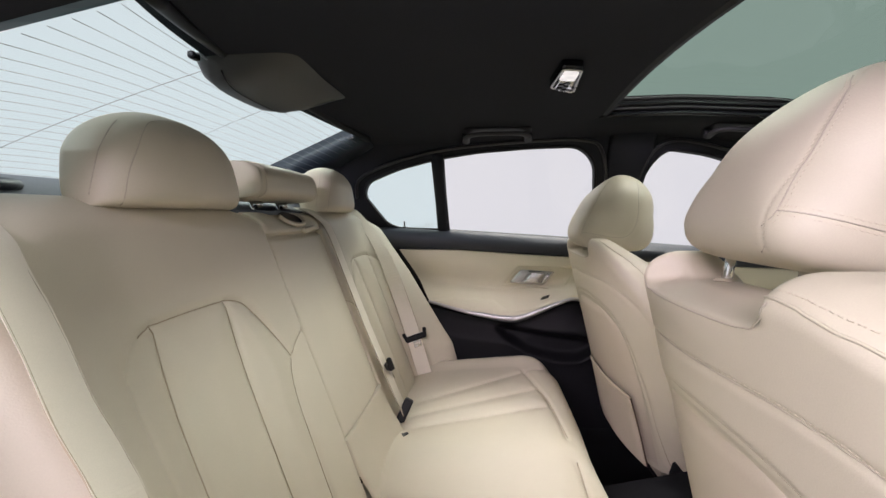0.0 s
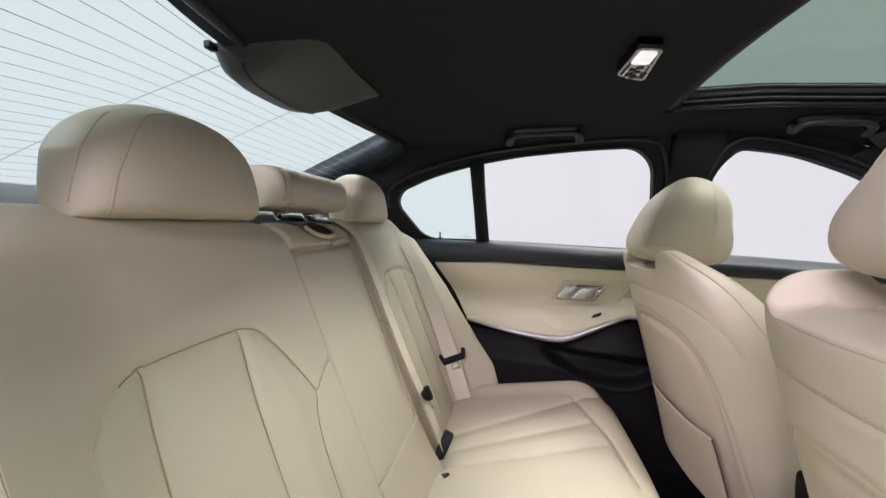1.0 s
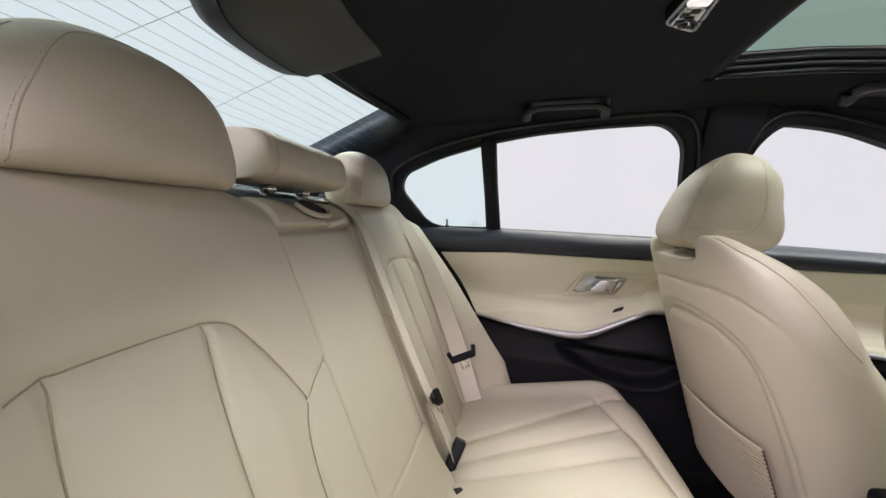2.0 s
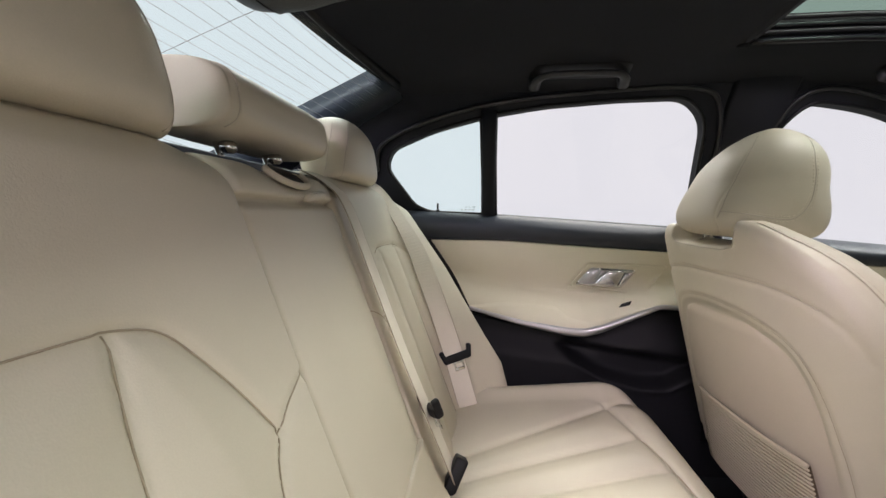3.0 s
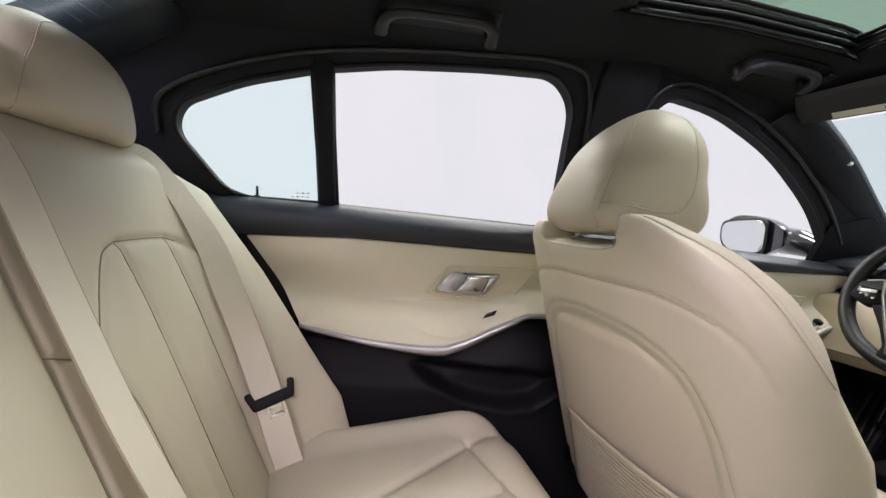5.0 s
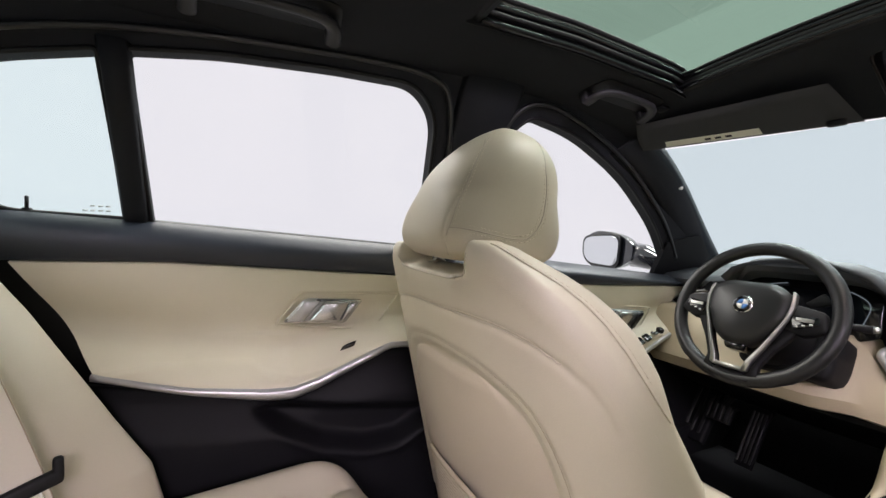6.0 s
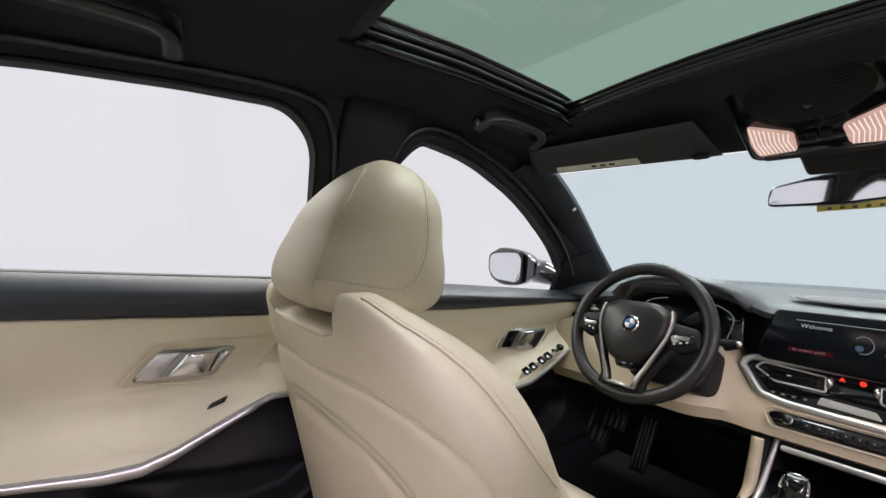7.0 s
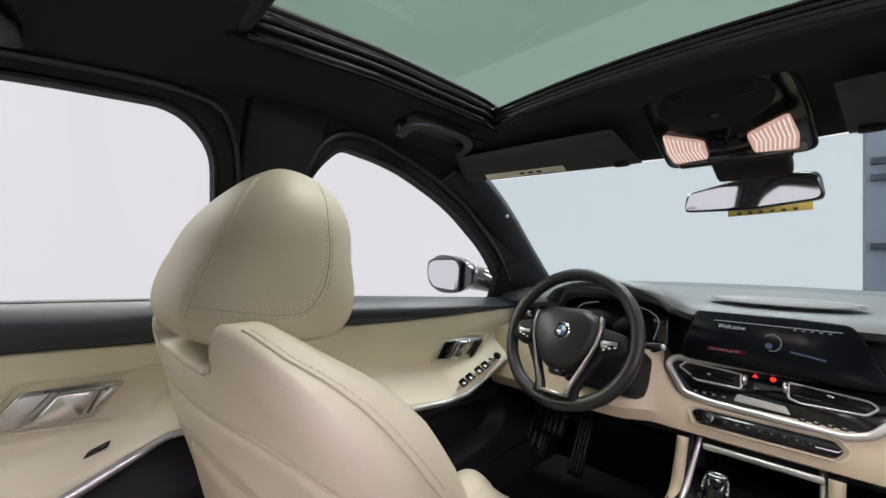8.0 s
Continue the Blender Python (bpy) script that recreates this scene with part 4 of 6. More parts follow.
def cushion(root):
    def shape(u, v, side):
        x = 0.612 * u
        fr = 0.590 - 0.03 * ramp(np.abs(x), 0.47, 0.60) - 0.012 * np.exp(-(x / 0.12) ** 2)
        y = 0.085 + (fr - 0.085) * (v + 1) / 2
        vt = np.clip((v - 0.55) / 0.45, 0, 1)
        ue = np.clip((np.abs(u) - 0.90) / 0.10, 0, 1)
        e = (1 - np.sqrt(np.clip(1 - ue ** 2, 0, 1))) * 0.055 + (1 - np.sqrt(np.clip(1 - vt ** 2.4, 0, 1))) * 0.10
        z = cush_z(x, y) - e
        low = np.where(side > 0, z, np.minimum(z, 0.40))
        return x, y, low
    c = part("seat_cushion", pillow(shape, 230, 120), LEATHER, root, "beige leather bench cushion with stitched pleats")
    for sx in (-1, 1):
        pts = [(sx * p.x, p.y, float(cush_z(np.array(p.x), np.array(p.y))) + 0.0006) for p in curve_points([(a, y, 0) for a, y in CUSH_T[:4]], 8)]
        part("seam", tube(pts, 0.0012, 5), SEAM, c)
    base = part("cushion_base", block((1.22, 0.42, 0.16), (0, 0.33, 0.335), bevel=0.03), CARPET, root, "black seat base")


cushion(bench)


def rear_headrest(cx, root):
    def shape(u, v, side):
        w = 0.137 - 0.032 * ((v + 1) / 2) ** 1.6
        x = w * u
        z = 1.150 + 0.066 * v
        r = np.clip(1 - np.abs(u) ** 3.4, 0, 1) ** (1 / 2.8) * np.where(v > 0, np.clip(1 - np.abs(v) ** 2.4, 0, 1) ** (1 / 2.2), np.clip(1 - np.abs(v) ** 5, 0, 1) ** (1 / 4))
        z = z - 0.034 * np.abs(u) ** 2.6 * np.maximum(v, 0)
        g = 0
        y = -0.130 + side * 0.058 * r - 0.10 * (z - 1.15) + side * g * np.minimum(1, r * 3)
        return cx + x, y, z
    h = part("headrest", pillow(shape, 130, 80), LEATHER, root, "rounded beige leather headrest")
    tree = hull(h)
    for k in (-1, 1):
        front = [(cx + k * x, y, z) for x, y, z in ((0.114, -0.095, 1.087), (0.110, -0.085, 1.125), (0.100, -0.082, 1.150), (0.080, -0.086, 1.182), (0.055, -0.094, 1.198), (0.0, -0.098, 1.206))]
        rear = [(cx + k * x, y, z) for x, y, z in ((0.133, -0.113, 1.098), (0.128, -0.108, 1.144), (0.118, -0.107, 1.174), (0.095, -0.112, 1.200))]
        for line in (front, rear):
            part("seam", tube(snap(tree, line, 0.0), 0.0008, 5), SEAM_SOFT, h)
            part("stitching", stitches(snap(tree, [(x + k * 0.004, y, z) for x, y, z in line[:4]], 0.0001), 0.006, 0.0004), THREAD, h)
    for k in (-1, 1):
        part("post", tube([(cx + k * 0.055, -0.135, 1.04), (cx + k * 0.055, -0.145, 1.13)], 0.005, 12), STEEL, h, "steel headrest post")
        part("collar", disc(0.012, 0.008, (cx + k * 0.055, -0.137, 1.090), (0, 0, 1), 16), RUBBER, h)
    return h


rear_headrest(0.320, bench), rear_headrest(-0.340, bench)


def centre_headrest(root):
    def shape(u, v, side):
        x = 0.146 * u
        z = 1.150 + 0.040 * v
        r = np.clip(1 - np.abs(u) ** 20, 0, 1) ** (1 / 6) * np.clip(1 - np.abs(v) ** 3.2, 0, 1) ** (1 / 3.0)
        g = groove(np.abs(x), z, [(0.131, 1.0), (0.131, 1.3)], 0.004, 0.0035)
        y = -0.150 + side * 0.064 * r - 0.10 * (z - 1.15) + side * g * np.minimum(1, r * 3)
        return x - 0.019, y, z - 0.006 - 0.004 * np.abs(u) ** 4 * v
    h = part("headrest", pillow(shape, 80, 50), LEATHER, root, "low wide beige leather centre headrest")
    tree = hull(h)
    for k in (-1, 1):
        ring = [(k * 0.127 - 0.019, -0.150 + 0.08 * math.cos(a), 1.142 + 0.05 * math.sin(a)) for a in np.linspace(-0.9, 3.6, 16)]
        part("seam", tube(snap(tree, ring, 0.0), 0.0009, 5), SEAM_SOFT, h)
        part("stitching", stitches(snap(tree, [(x - k * 0.005, y, z) for x, y, z in ring], 0.0002), 0.006, 0.0005), THREAD, h)
    for k in (-1, 1):
        part("post", tube([(k * 0.056, -0.135, 1.04), (k * 0.056, -0.150, 1.13)], 0.005, 12), STEEL, h, "steel headrest post")
        part("collar", disc(0.010, 0.014, (k * 0.056, -0.132, 1.098), (0, 0, 1), 16), STEEL, h)


centre_headrest(bench)


# ---- seat belts ----
def belt_tongue(root, at, along, side):
    d, s = Vector(along).normalized(), Vector(side).normalized()
    d = (d - s * s.dot(d)).normalized()
    n = s.cross(d).normalized()
    m = Matrix((s, d, n)).transposed().to_4x4()
    bm = bmesh.new()
    block((0.072, 0.020, 0.016), (0, 0, 0), None, 0.006, bm, 3)
    for k in (-1, 1):
        block((0.012, 0.032, 0.014), (k * 0.034, -0.009, 0.001), Matrix.Rotation(k * 0.25, 4, "Z"), 0.005, bm, 3)
    bmesh.ops.transform(bm, matrix=Matrix.Translation(at) @ m, verts=bm.verts)
    t = part("tongue_grip", bm, RUBBER, root, "black plastic belt tongue grip")
    bm = bmesh.new()
    block((0.026, 0.008, 0.003), (0, 0.030, 0), None, 0.001, bm)
    for k in (-1, 1):
        block((0.005, 0.026, 0.003), (k * 0.0105, 0.018, 0), None, 0.001, bm)
    block((0.020, 0.010, 0.0026), (0, 0.012, 0), None, 0.001, bm)
    bmesh.ops.transform(bm, matrix=Matrix.Translation(at) @ m, verts=bm.verts)
    part("tongue", bm, STEEL, t, "steel belt tongue")


def seat_belt(points, side, tongue_at, label, tongue_side=None):
    b = thing("seat_belt", points[-1], label, "seat belt", "rear seat belts")
    pts = curve_points(points, 10)
    if side == "lie":
        side = [lying(p) for p in pts]
    part("webbing", ribbon(pts, side, 0.050, 0.0016), WEBBING, b, "woven beige webbing", smooth=False)
    for k in (-1, 1):
        dirs = [Vector(d).normalized() for d in (side if isinstance(side, list) else [side] * len(pts))]
        part("selvedge", tube([p + d * k * 0.0252 for p, d in zip(pts, dirs)], 0.0011, 6), SEAM, b, "brown woven edge of the webbing")
    if tongue_at is not None:
        k = min(range(len(pts)), key=lambda i: abs(pts[i].z - tongue_at))
        belt_tongue(b, pts[k] + Vector((0, 0.006, 0.002)), pts[k + 2] - pts[k - 2], tongue_side or side)
    return b


def lying(p, w=0.022):
    """Sideways direction of webbing that lies on the outer backrest."""
    a, z, sx = abs(p.x), min(p.z, 1.04), 1 if p.x > 0 else -1
    f = [float(back_front(np.array(a + k), np.array(z))) for k in (-w, w)]
    return (2 * w, sx * (f[1] - f[0]), 0.0)


def over(sx, a, z, d=0.006):
    return (sx * a, float(back_front(np.array(a), np.array(z))) + d, z)


LEFT_BELT = [(-0.490, -0.135, 1.100), over(-1, 0.500, 1.082), over(-1, 0.524, 1.015), over(-1, 0.524, 0.935, 0.018), over(-1, 0.512, 0.865, 0.022), over(-1, 0.504, 0.76, 0.024), over(-1, 0.497, 0.655, 0.024), over(-1, 0.495, 0.570, 0.018), over(-1, 0.500, 0.505, 0.010)]
seat_belt(LEFT_BELT, [(1, -0.45 - 1.6 * float(ramp(1.05 - p.z, 0.0, 0.25)), -0.35 * float(ramp(1.05 - p.z, 0.1, 0.4))) for p in curve_points(LEFT_BELT, 10)], 0.655,
          "pale beige belt over the outer backrest with black tongue", (0.36, -0.90, -0.24))
seat_belt([(-0.175, -0.135, 1.092), over(-1, 0.162, 1.070, 0.008), over(-1, 0.152, 1.035, 0.016), over(-1, 0.150, 0.93, 0.02), over(-1, 0.156, 0.79, 0.02), over(-1, 0.170, 0.672, 0.02), over(-1, 0.182, 0.585, 0.02), over(-1, 0.192, 0.53, 0.02)], (1.0, 0.02, 0), 0.672,
          "pale beige centre belt hanging over the backrest with black tongue", (0.80, 0.45, 0.25))
seat_belt([(0.585, -0.105, 1.078), (0.607, -0.052, 1.054), (0.620, -0.014, 1.019), (0.630, 0.017, 0.982), (0.640, 0.048, 0.937), (0.644, 0.073, 0.901), (0.649, 0.096, 0.865), (0.650, 0.125, 0.79), (0.652, 0.155, 0.68), (0.650, 0.170, 0.56)], (1.0, 0.45, 0.0), None,
          "pale beige belt hanging down beside the open door")


def buckle(at, lean, label):
    b = thing("belt_buckle", at, label, "belt buckle", "belt buckles")
    rot = Matrix.Rotation(lean[0], 4, "X") @ Matrix.Rotation(lean[1], 4, "Y")
    part("body", block((0.036, 0.024, 0.070), at, rot, 0.006, None, 3), RUBBER, b, "black plastic buckle body")
    p = Matrix.Translation(at) @ rot
    part("button", block((0.020, 0.010, 0.006), p @ Vector((0, 0.003, 0.030)), rot, 0.002), REDPLASTIC, b, "red release button")
    part("stalk", tube([p @ Vector((0, 0, -0.03)), p @ Vector((0.004, -0.006, -0.075))], 0.007, 8), RUBBER, b)


REDPLASTIC = material("red_plastic", (0.35, 0.02, 0.02), 0.4)
buckle((-0.184, 0.120, 0.545), (-0.45, -0.35), "black belt buckle standing at the back of the cushion")
buckle((-0.085, 0.118, 0.512), (-1.1, 0.3), "black belt buckle lying at the back of the cushion")


# ---- front seats ----
def seat_rear(z):
    return 0.842 - 0.222 * z


def front_seat(cx, raised, label):
    s = thing("front_seat", (cx, 1.05, 0.27), label, "car seat", "front seats")
    ARCH = [(-0.185, 0.45), (-0.190, 0.62), (-0.186, 0.74), (-0.160, 0.802), (-0.115, 0.828), (-0.03, 0.841), (0.06, 0.839), (0.125, 0.827), (0.177, 0.802), (0.205, 0.767), (0.222, 0.717), (0.230, 0.66), (0.235, 0.60), (0.237, 0.45)]
    ARCH = [(q.x, q.y) for q in curve_points([(x, z, 0) for x, z in ARCH], 4)]
    back = -0.072 if raised > 0 else -0.020
    ledge, well = (0.955, (-0.125, -0.100, 0.085, 0.112)) if raised == 0 else (0.966, (-0.120, -0.095, 0.118, 0.148))
    notch = lambda x: ramp(x, well[0], well[1]) * (1 - ramp(x, well[2], well[3]))
    UP = [(-0.270, 0.834), (-0.255, 0.852), (-0.225, 0.874), (-0.16, 0.890), (-0.08, 0.899), (0.08, 0.899), (0.15, 0.895), (0.205, 0.883), (0.237, 0.866), (0.256, 0.845), (0.266, 0.821), (0.270, 0.798)]
    half = lambda z: np.interp(z, [0.40, 0.55, 0.70, 1.02], [0.240, 0.270, 0.286, 0.286])
    DROP = [0.125, 0.15, 0.175, 0.20, 0.22, 0.24, 0.255, 0.268, 0.278, 0.286]
    top_low = lambda x: 0.962 + 0.041 * ramp(x, 0.060, 0.112) + 0.031 * ramp(-x, 0.085, 0.135) - np.where(x > 0, np.interp(x, DROP, [0, 0.006, 0.019, 0.034, 0.049, 0.069, 0.091, 0.120, 0.156, 0.22]), np.interp(-x, DROP, [0, 0, 0.001, 0.006, 0.013, 0.026, 0.043, 0.068, 0.105, 0.17] if raised == 0 else [0, 0.004, 0.016, 0.038, 0.064, 0.094, 0.122, 0.150, 0.182, 0.24]))
    top_high = lambda x: 0.976 + 0.042 * ramp(np.abs(x), 0.100, 0.155) - np.where(x > 0, np.interp(x - 0.035, DROP, [0, 0.006, 0.019, 0.034, 0.049, 0.069, 0.091, 0.120, 0.156, 0.22]), np.interp(-x, DROP, [0, 0.004, 0.016, 0.038, 0.064, 0.094, 0.122, 0.150, 0.182, 0.24]))
    top = top_low if raised == 0 else top_high

    def rear(x, z):
        inside = np.clip((away(x, z, ARCH)) / 0.02, 0, 1) * (np.interp(np.abs(x), [0, 0.245, 0.25], [1, 1, 0])) * (z < np.interp(x, [p[0] for p in ARCH[1:-1]], [p[1] for p in ARCH[1:-1]]))
        bow = -0.05 * np.where(x > 0, (x / 0.26) ** 2, (x / 0.26) ** 4 if raised == 0 else (x / 0.20) ** 2)
        return seat_rear(z) + back - bow * 1.0 + 0.050 * ramp(z, ledge - 0.004, ledge + 0.012) * notch(x) + 0.008 * inside + 0.003 * np.exp(-(away(x, z, ARCH) / 0.005) ** 2) + 0.003 * np.exp(-(away(x, z, UP) / 0.005) ** 2)

    def shape(u, v, side):
        x0 = 0.286 * u
        z = 0.42 + (top(x0) - 0.42) * (v + 1) / 2
        x = half(z) * u * np.where((u < 0) & (raised > 0), 0.76, 1.0)
        ue = np.clip((np.abs(u) - 0.72) / 0.28, 0, 1)
        vt = np.clip((v - 0.86) / 0.14, 0, 1)
        e = 1 - np.sqrt(np.clip(1 - ue ** 2.2, 0, 1))
        t = 1 - np.sqrt(np.clip(1 - vt ** 2, 0, 1))
        yr = rear(x, z) + 0.055 * e + (0.020 if raised == 0 else 0.060 - 0.040 * notch(x)) * t
        bol = 0.055 * ramp(np.abs(x), 0.12, 0.22) * np.interp(z, [0.45, 0.6, 0.7, 0.79, 0.9, 1.0], [1.3, 1.9, 1.8, 1.2, 0.9, 0.2])
        thick = np.interp(z, [0.42, 0.6, 0.85, 1.0], [0.150, 0.135, 0.105, 0.065])
        yf = seat_rear(z) + thick + bol - 0.055 * e - 0.030 * t
        y = np.where(side < 0, yr, np.maximum(yf, yr))
        edge = (np.abs(u) > 0.99999) | (np.abs(v) > 0.99999)
        y = np.where(edge, (yr + np.maximum(yf, yr)) / 2, y)
        return cx + x, y, z
    b = part("backrest", pillow(shape, 190, 200), LEATHER, s, "beige leather backrest with stitched arch")
    reach = lambda x, z: abs(x) / (float(half(z)) * (0.76 if raised > 0 and x < 0 else 1.0))
    line = lambda pts, d: [(cx + x, float(rear(np.array(x), np.array(z))) + 0.055 * float(1 - math.sqrt(max(0, 1 - max(0, (reach(x, z) - 0.72) / 0.28) ** 2.2))) - d, z) for x, z in pts if reach(x, z) < 0.95]
    flat = lambda pts: [(p.x, p.y) for p in curve_points([(x, z, 0) for x, z in pts], 6)]
    part("seam", tube(line([q for q in flat(ARCH) if abs(q[0]) < 0.95 * float(half(q[1]))], -0.0012), 0.0014, 5), SEAM, b)
    tree = hull(b)
    lay = lambda pts, d: snap(tree, [(cx + x, y, z) for x, y, z in pts], d)
    rim_y = lambda x, z: float(rear(np.array(x), np.array(z))) + float(ramp(x, 0.15, 0.25)) * float(np.interp(z, [0.798, 0.821, 0.845, 0.866, 0.887], [0.110, 0.083, 0.055, 0.028, 0.0]))
    part("seam", tube(snap(tree, [(cx + x, rim_y(x, z), z) for x, z in flat(UP) if x < 0.232], 0.0002, 2), 0.0009, 5), SEAM_SOFT, b)
    lip = [(well[0] - 0.002, ledge + 0.014), (well[1] - 0.004, ledge + 0.001), (well[1] + 0.03, ledge - 0.005), (well[2] - 0.02, ledge - 0.006), (well[2] + 0.004, ledge - 0.001), (well[3] - 0.008, ledge + 0.012), (well[3] + 0.006, ledge + 0.034)]
    part("ledge_seam", tube(lay([(x, seat_rear(z) + back, z) for x, z in lip], 0.0003), 0.0009, 5), SEAM_SOFT, b)
    EDGE = [(0.140, 0.645, 0.995), (0.165, 0.655, 0.990), (0.190, 0.668, 0.977), (0.218, 0.692, 0.956), (0.247, 0.720, 0.925), (0.267, 0.744, 0.890), (0.276, 0.772, 0.845), (0.274, 0.806, 0.800)]
    for sx in (-1, 1):
        part("piping", tube(lay([(sx * x, y + (back if raised > 0 else -0.008), z) for x, y, z in EDGE], 0.0006), 0.0016, 6), LEATHER, b, "leather piping along the shoulder")
        part("stitching", stitches(lay([(sx * (x + 0.002), y + (back if raised > 0 else -0.008) + 0.007, z + 0.003) for x, y, z in EDGE[:7]], 0.0002), 0.0065, 0.0006), THREAD, b)
    # stitches beside the upper seam
    st = snap(tree, [(cx + x, rim_y(x, z), z + 0.006) for x, z in flat(UP) if x < 0.232], 0.0003, 2)
    bm = stitches(st, 0.0065, 0.0006)
    part("stitching", bm, THREAD, b, "pale thread stitches")
    # hard shell panel in the arch
    nx, nz = 40, 60
    lefts = sorted((z, x) for x, z in ARCH if x < 0)
    rights = sorted((z, x) for x, z in ARCH if x > 0)
    verts = []
    for i in range(nx):
        for j in range(nz):
            z = 0.44 + (0.814 - 0.44) * j / (nz - 1)
            xl = np.interp(z + 0.018, [q[0] for q in lefts], [q[1] for q in lefts]) + 0.016
            xr = np.interp(z + 0.018, [q[0] for q in rights], [q[1] for q in rights]) - 0.016
            x = xl + (xr - xl) * i / (nx - 1)
            verts.append((cx + x, float(rear(np.array(x), np.array(z))) - 0.0035 * min(1.0, min(i, nx - 1 - i, j + 3, nz - 1 - j) / 3), z))
    part("back_panel", mesh(verts, grid_faces(nx, nz)), SHELL, s, "smooth beige hard back panel")
    # elastic net of the map pocket
    rows = []
    for k in range(24):
        z = 0.44 + k * 0.0075
        w = 0.172 - 0.010 * (k / 23) ** 2
        rows.append([(cx + 0.032 + x, float(rear(np.array(x), np.array(z))) - 0.010 - 0.006 * math.cos(math.pi * x / (2 * w)), z + 0.006 * math.cos(math.pi * x / (2 * w)) - 0.012) for x in np.linspace(-w, w, 13)])
    net = part("map_net", tube(rows[-1], 0.004, 8), NET, s, "elastic beige net of the map pocket")
    # Dark brown sheet: the shade inside the pocket is put into its colour.
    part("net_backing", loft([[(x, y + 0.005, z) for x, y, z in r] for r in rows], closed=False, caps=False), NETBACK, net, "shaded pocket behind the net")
    for r in rows[:-1]:
        part("net_cord", tube(r, 0.0024, 5), NET, net)
    # cushion
    def seat(u, v, side):
        x = 0.250 * u
        y = 0.80 + 0.58 * (v + 1) / 2
        ue = np.clip((np.abs(u) - 0.80) / 0.20, 0, 1)
        vt = np.clip((v - 0.70) / 0.30, 0, 1)
        z = 0.372 + 0.075 * (y - 0.8) / 0.5 + 0.026 * ramp(np.abs(x), 0.12, 0.20) - 0.05 * (1 - np.sqrt(np.clip(1 - ue ** 2, 0, 1))) - 0.07 * (1 - np.sqrt(np.clip(1 - vt ** 2, 0, 1)))
        z = z + groove(np.abs(x), y, [(0.15, 0.7), (0.15, 1.4)], 0.006, 0.006) + groove(x, y, [(-0.15, 1.17), (0.15, 1.17)], 0.006, 0.006)
        return cx + x, y, np.where(side > 0, z, np.minimum(z, 0.36))
    part("seat_cushion", pillow(seat, 80, 80), LEATHER, s, "beige leather seat cushion")
    part("seat_base", block((0.44, 0.44, 0.16), (cx, 1.06, 0.345), bevel=0.03), BLACK, s, "black seat base")
    for k in (-1, 1):
        part("side_cover", block((0.03, 0.46, 0.09), (cx + k * 0.232, 1.02, 0.43), None, 0.012, None, 3), BLACK, s, "black plastic side cover")
    # headrest
    hz = raised

    tall = 0.102 + (0.008 if raised > 0 else 0.0)
    wide = spline([-1, -0.6, -0.2, 0.2, 0.6, 0.85, 1], [0.161, 0.165, 0.164, 0.158, 0.143, 0.124, 0.098])
    deep = spline([-1, -0.6, -0.2, 0.2, 0.6, 1], [0.088, 0.092, 0.088, 0.076, 0.057, 0.034])
    fore = spline([-1, -0.6, -0.2, 0.2, 0.6, 1], [0.070, 0.078, 0.081, 0.079, 0.070, 0.055])
    HSIDE = [(0.104, 0.985), (0.106, 1.03), (0.108, 1.07), (0.102, 1.11), (0.084, 1.15), (0.052, 1.19)]

    shift, lean = ((-0.003, 0.020, -0.006), 0.0645) if raised == 0 else ((0.002, 0.034, 0.002), 0.169)

    def settle(x, y, z):
        """From the upright headrest to its size and lean on this seat."""
        a, b2, c = x * 0.7475, y * 1.19, (z - 1.074 - hz) * 1.045
        return cx + a + shift[0], 0.694 + b2 * math.cos(lean) + c * math.sin(lean) + shift[1], 1.074 + hz - b2 * math.sin(lean) + c * math.cos(lean) + shift[2]

    def head(u, v, side):
        p, q = u * np.sqrt(1 - v * v / 2), v * np.sqrt(1 - u * u / 2)
        rho = np.clip(np.hypot(p, q), 1e-6, 1)
        down = np.clip(-q / rho, 0, 1) ** 2
        n = np.where(q > 0, 3.4, 8.0)
        k = rho / (np.abs(p) ** n + np.abs(q) ** n + 1e-30) ** (1 / n)
        p, q = p * k, np.clip(q * k, -1, 1)
        x = wide(q) * p + 0.018 * np.clip(q, 0, 1) ** 1.5
        z = 1.078 + hz + tall * q
        r = np.clip(1 - rho ** (2.8 + 5.0 * down), 0, 1) ** (1 / (2.3 + 2.7 * down))
        z = z - 0.012 * np.abs(p) ** 3.0 * np.clip(q, 0, 1) ** 1.5
        v = q
        zz = z - hz
        g = groove(np.abs(x), zz, HSIDE, 0.0012, 0.002)
        y = np.where(side > 0, fore(v) * r, -deep(v) * r - g * np.minimum(1, r * 3)) + 0.05 * (z - hz - 1.08)
        return settle(x, y, z)

    h = part("headrest", pillow(head, 150, 150), LEATHER, s, "tall rounded beige leather headrest")
    htree = hull(h)
    HREAR = [(0.066, 0.618, 0.985), (0.080, 0.616, 1.018), (0.080, 0.624, 1.055), (0.079, 0.640, 1.092), (0.068, 0.664, 1.132), (0.041, 0.690, 1.164)]
    HPANEL = [(0.080, 0.616, 1.017), (0.106, 0.644, 1.013), (0.119, 0.685, 1.006), (0.120, 0.712, 1.008), (0.118, 0.733, 1.031), (0.115, 0.744, 1.069), (0.110, 0.745, 1.109), (0.076, 0.750, 1.153)]
    def carry(x, y, z):
        """From the lowered headrest's seams to this one's."""
        b2, c = y - 0.714, z - 1.068
        b2, c = b2 * math.cos(0.0645) - c * math.sin(0.0645), b2 * math.sin(0.0645) + c * math.cos(0.0645)
        p = settle((x + 0.003) / 0.7475, b2 / 1.19, 1.074 + hz + c / 1.045)
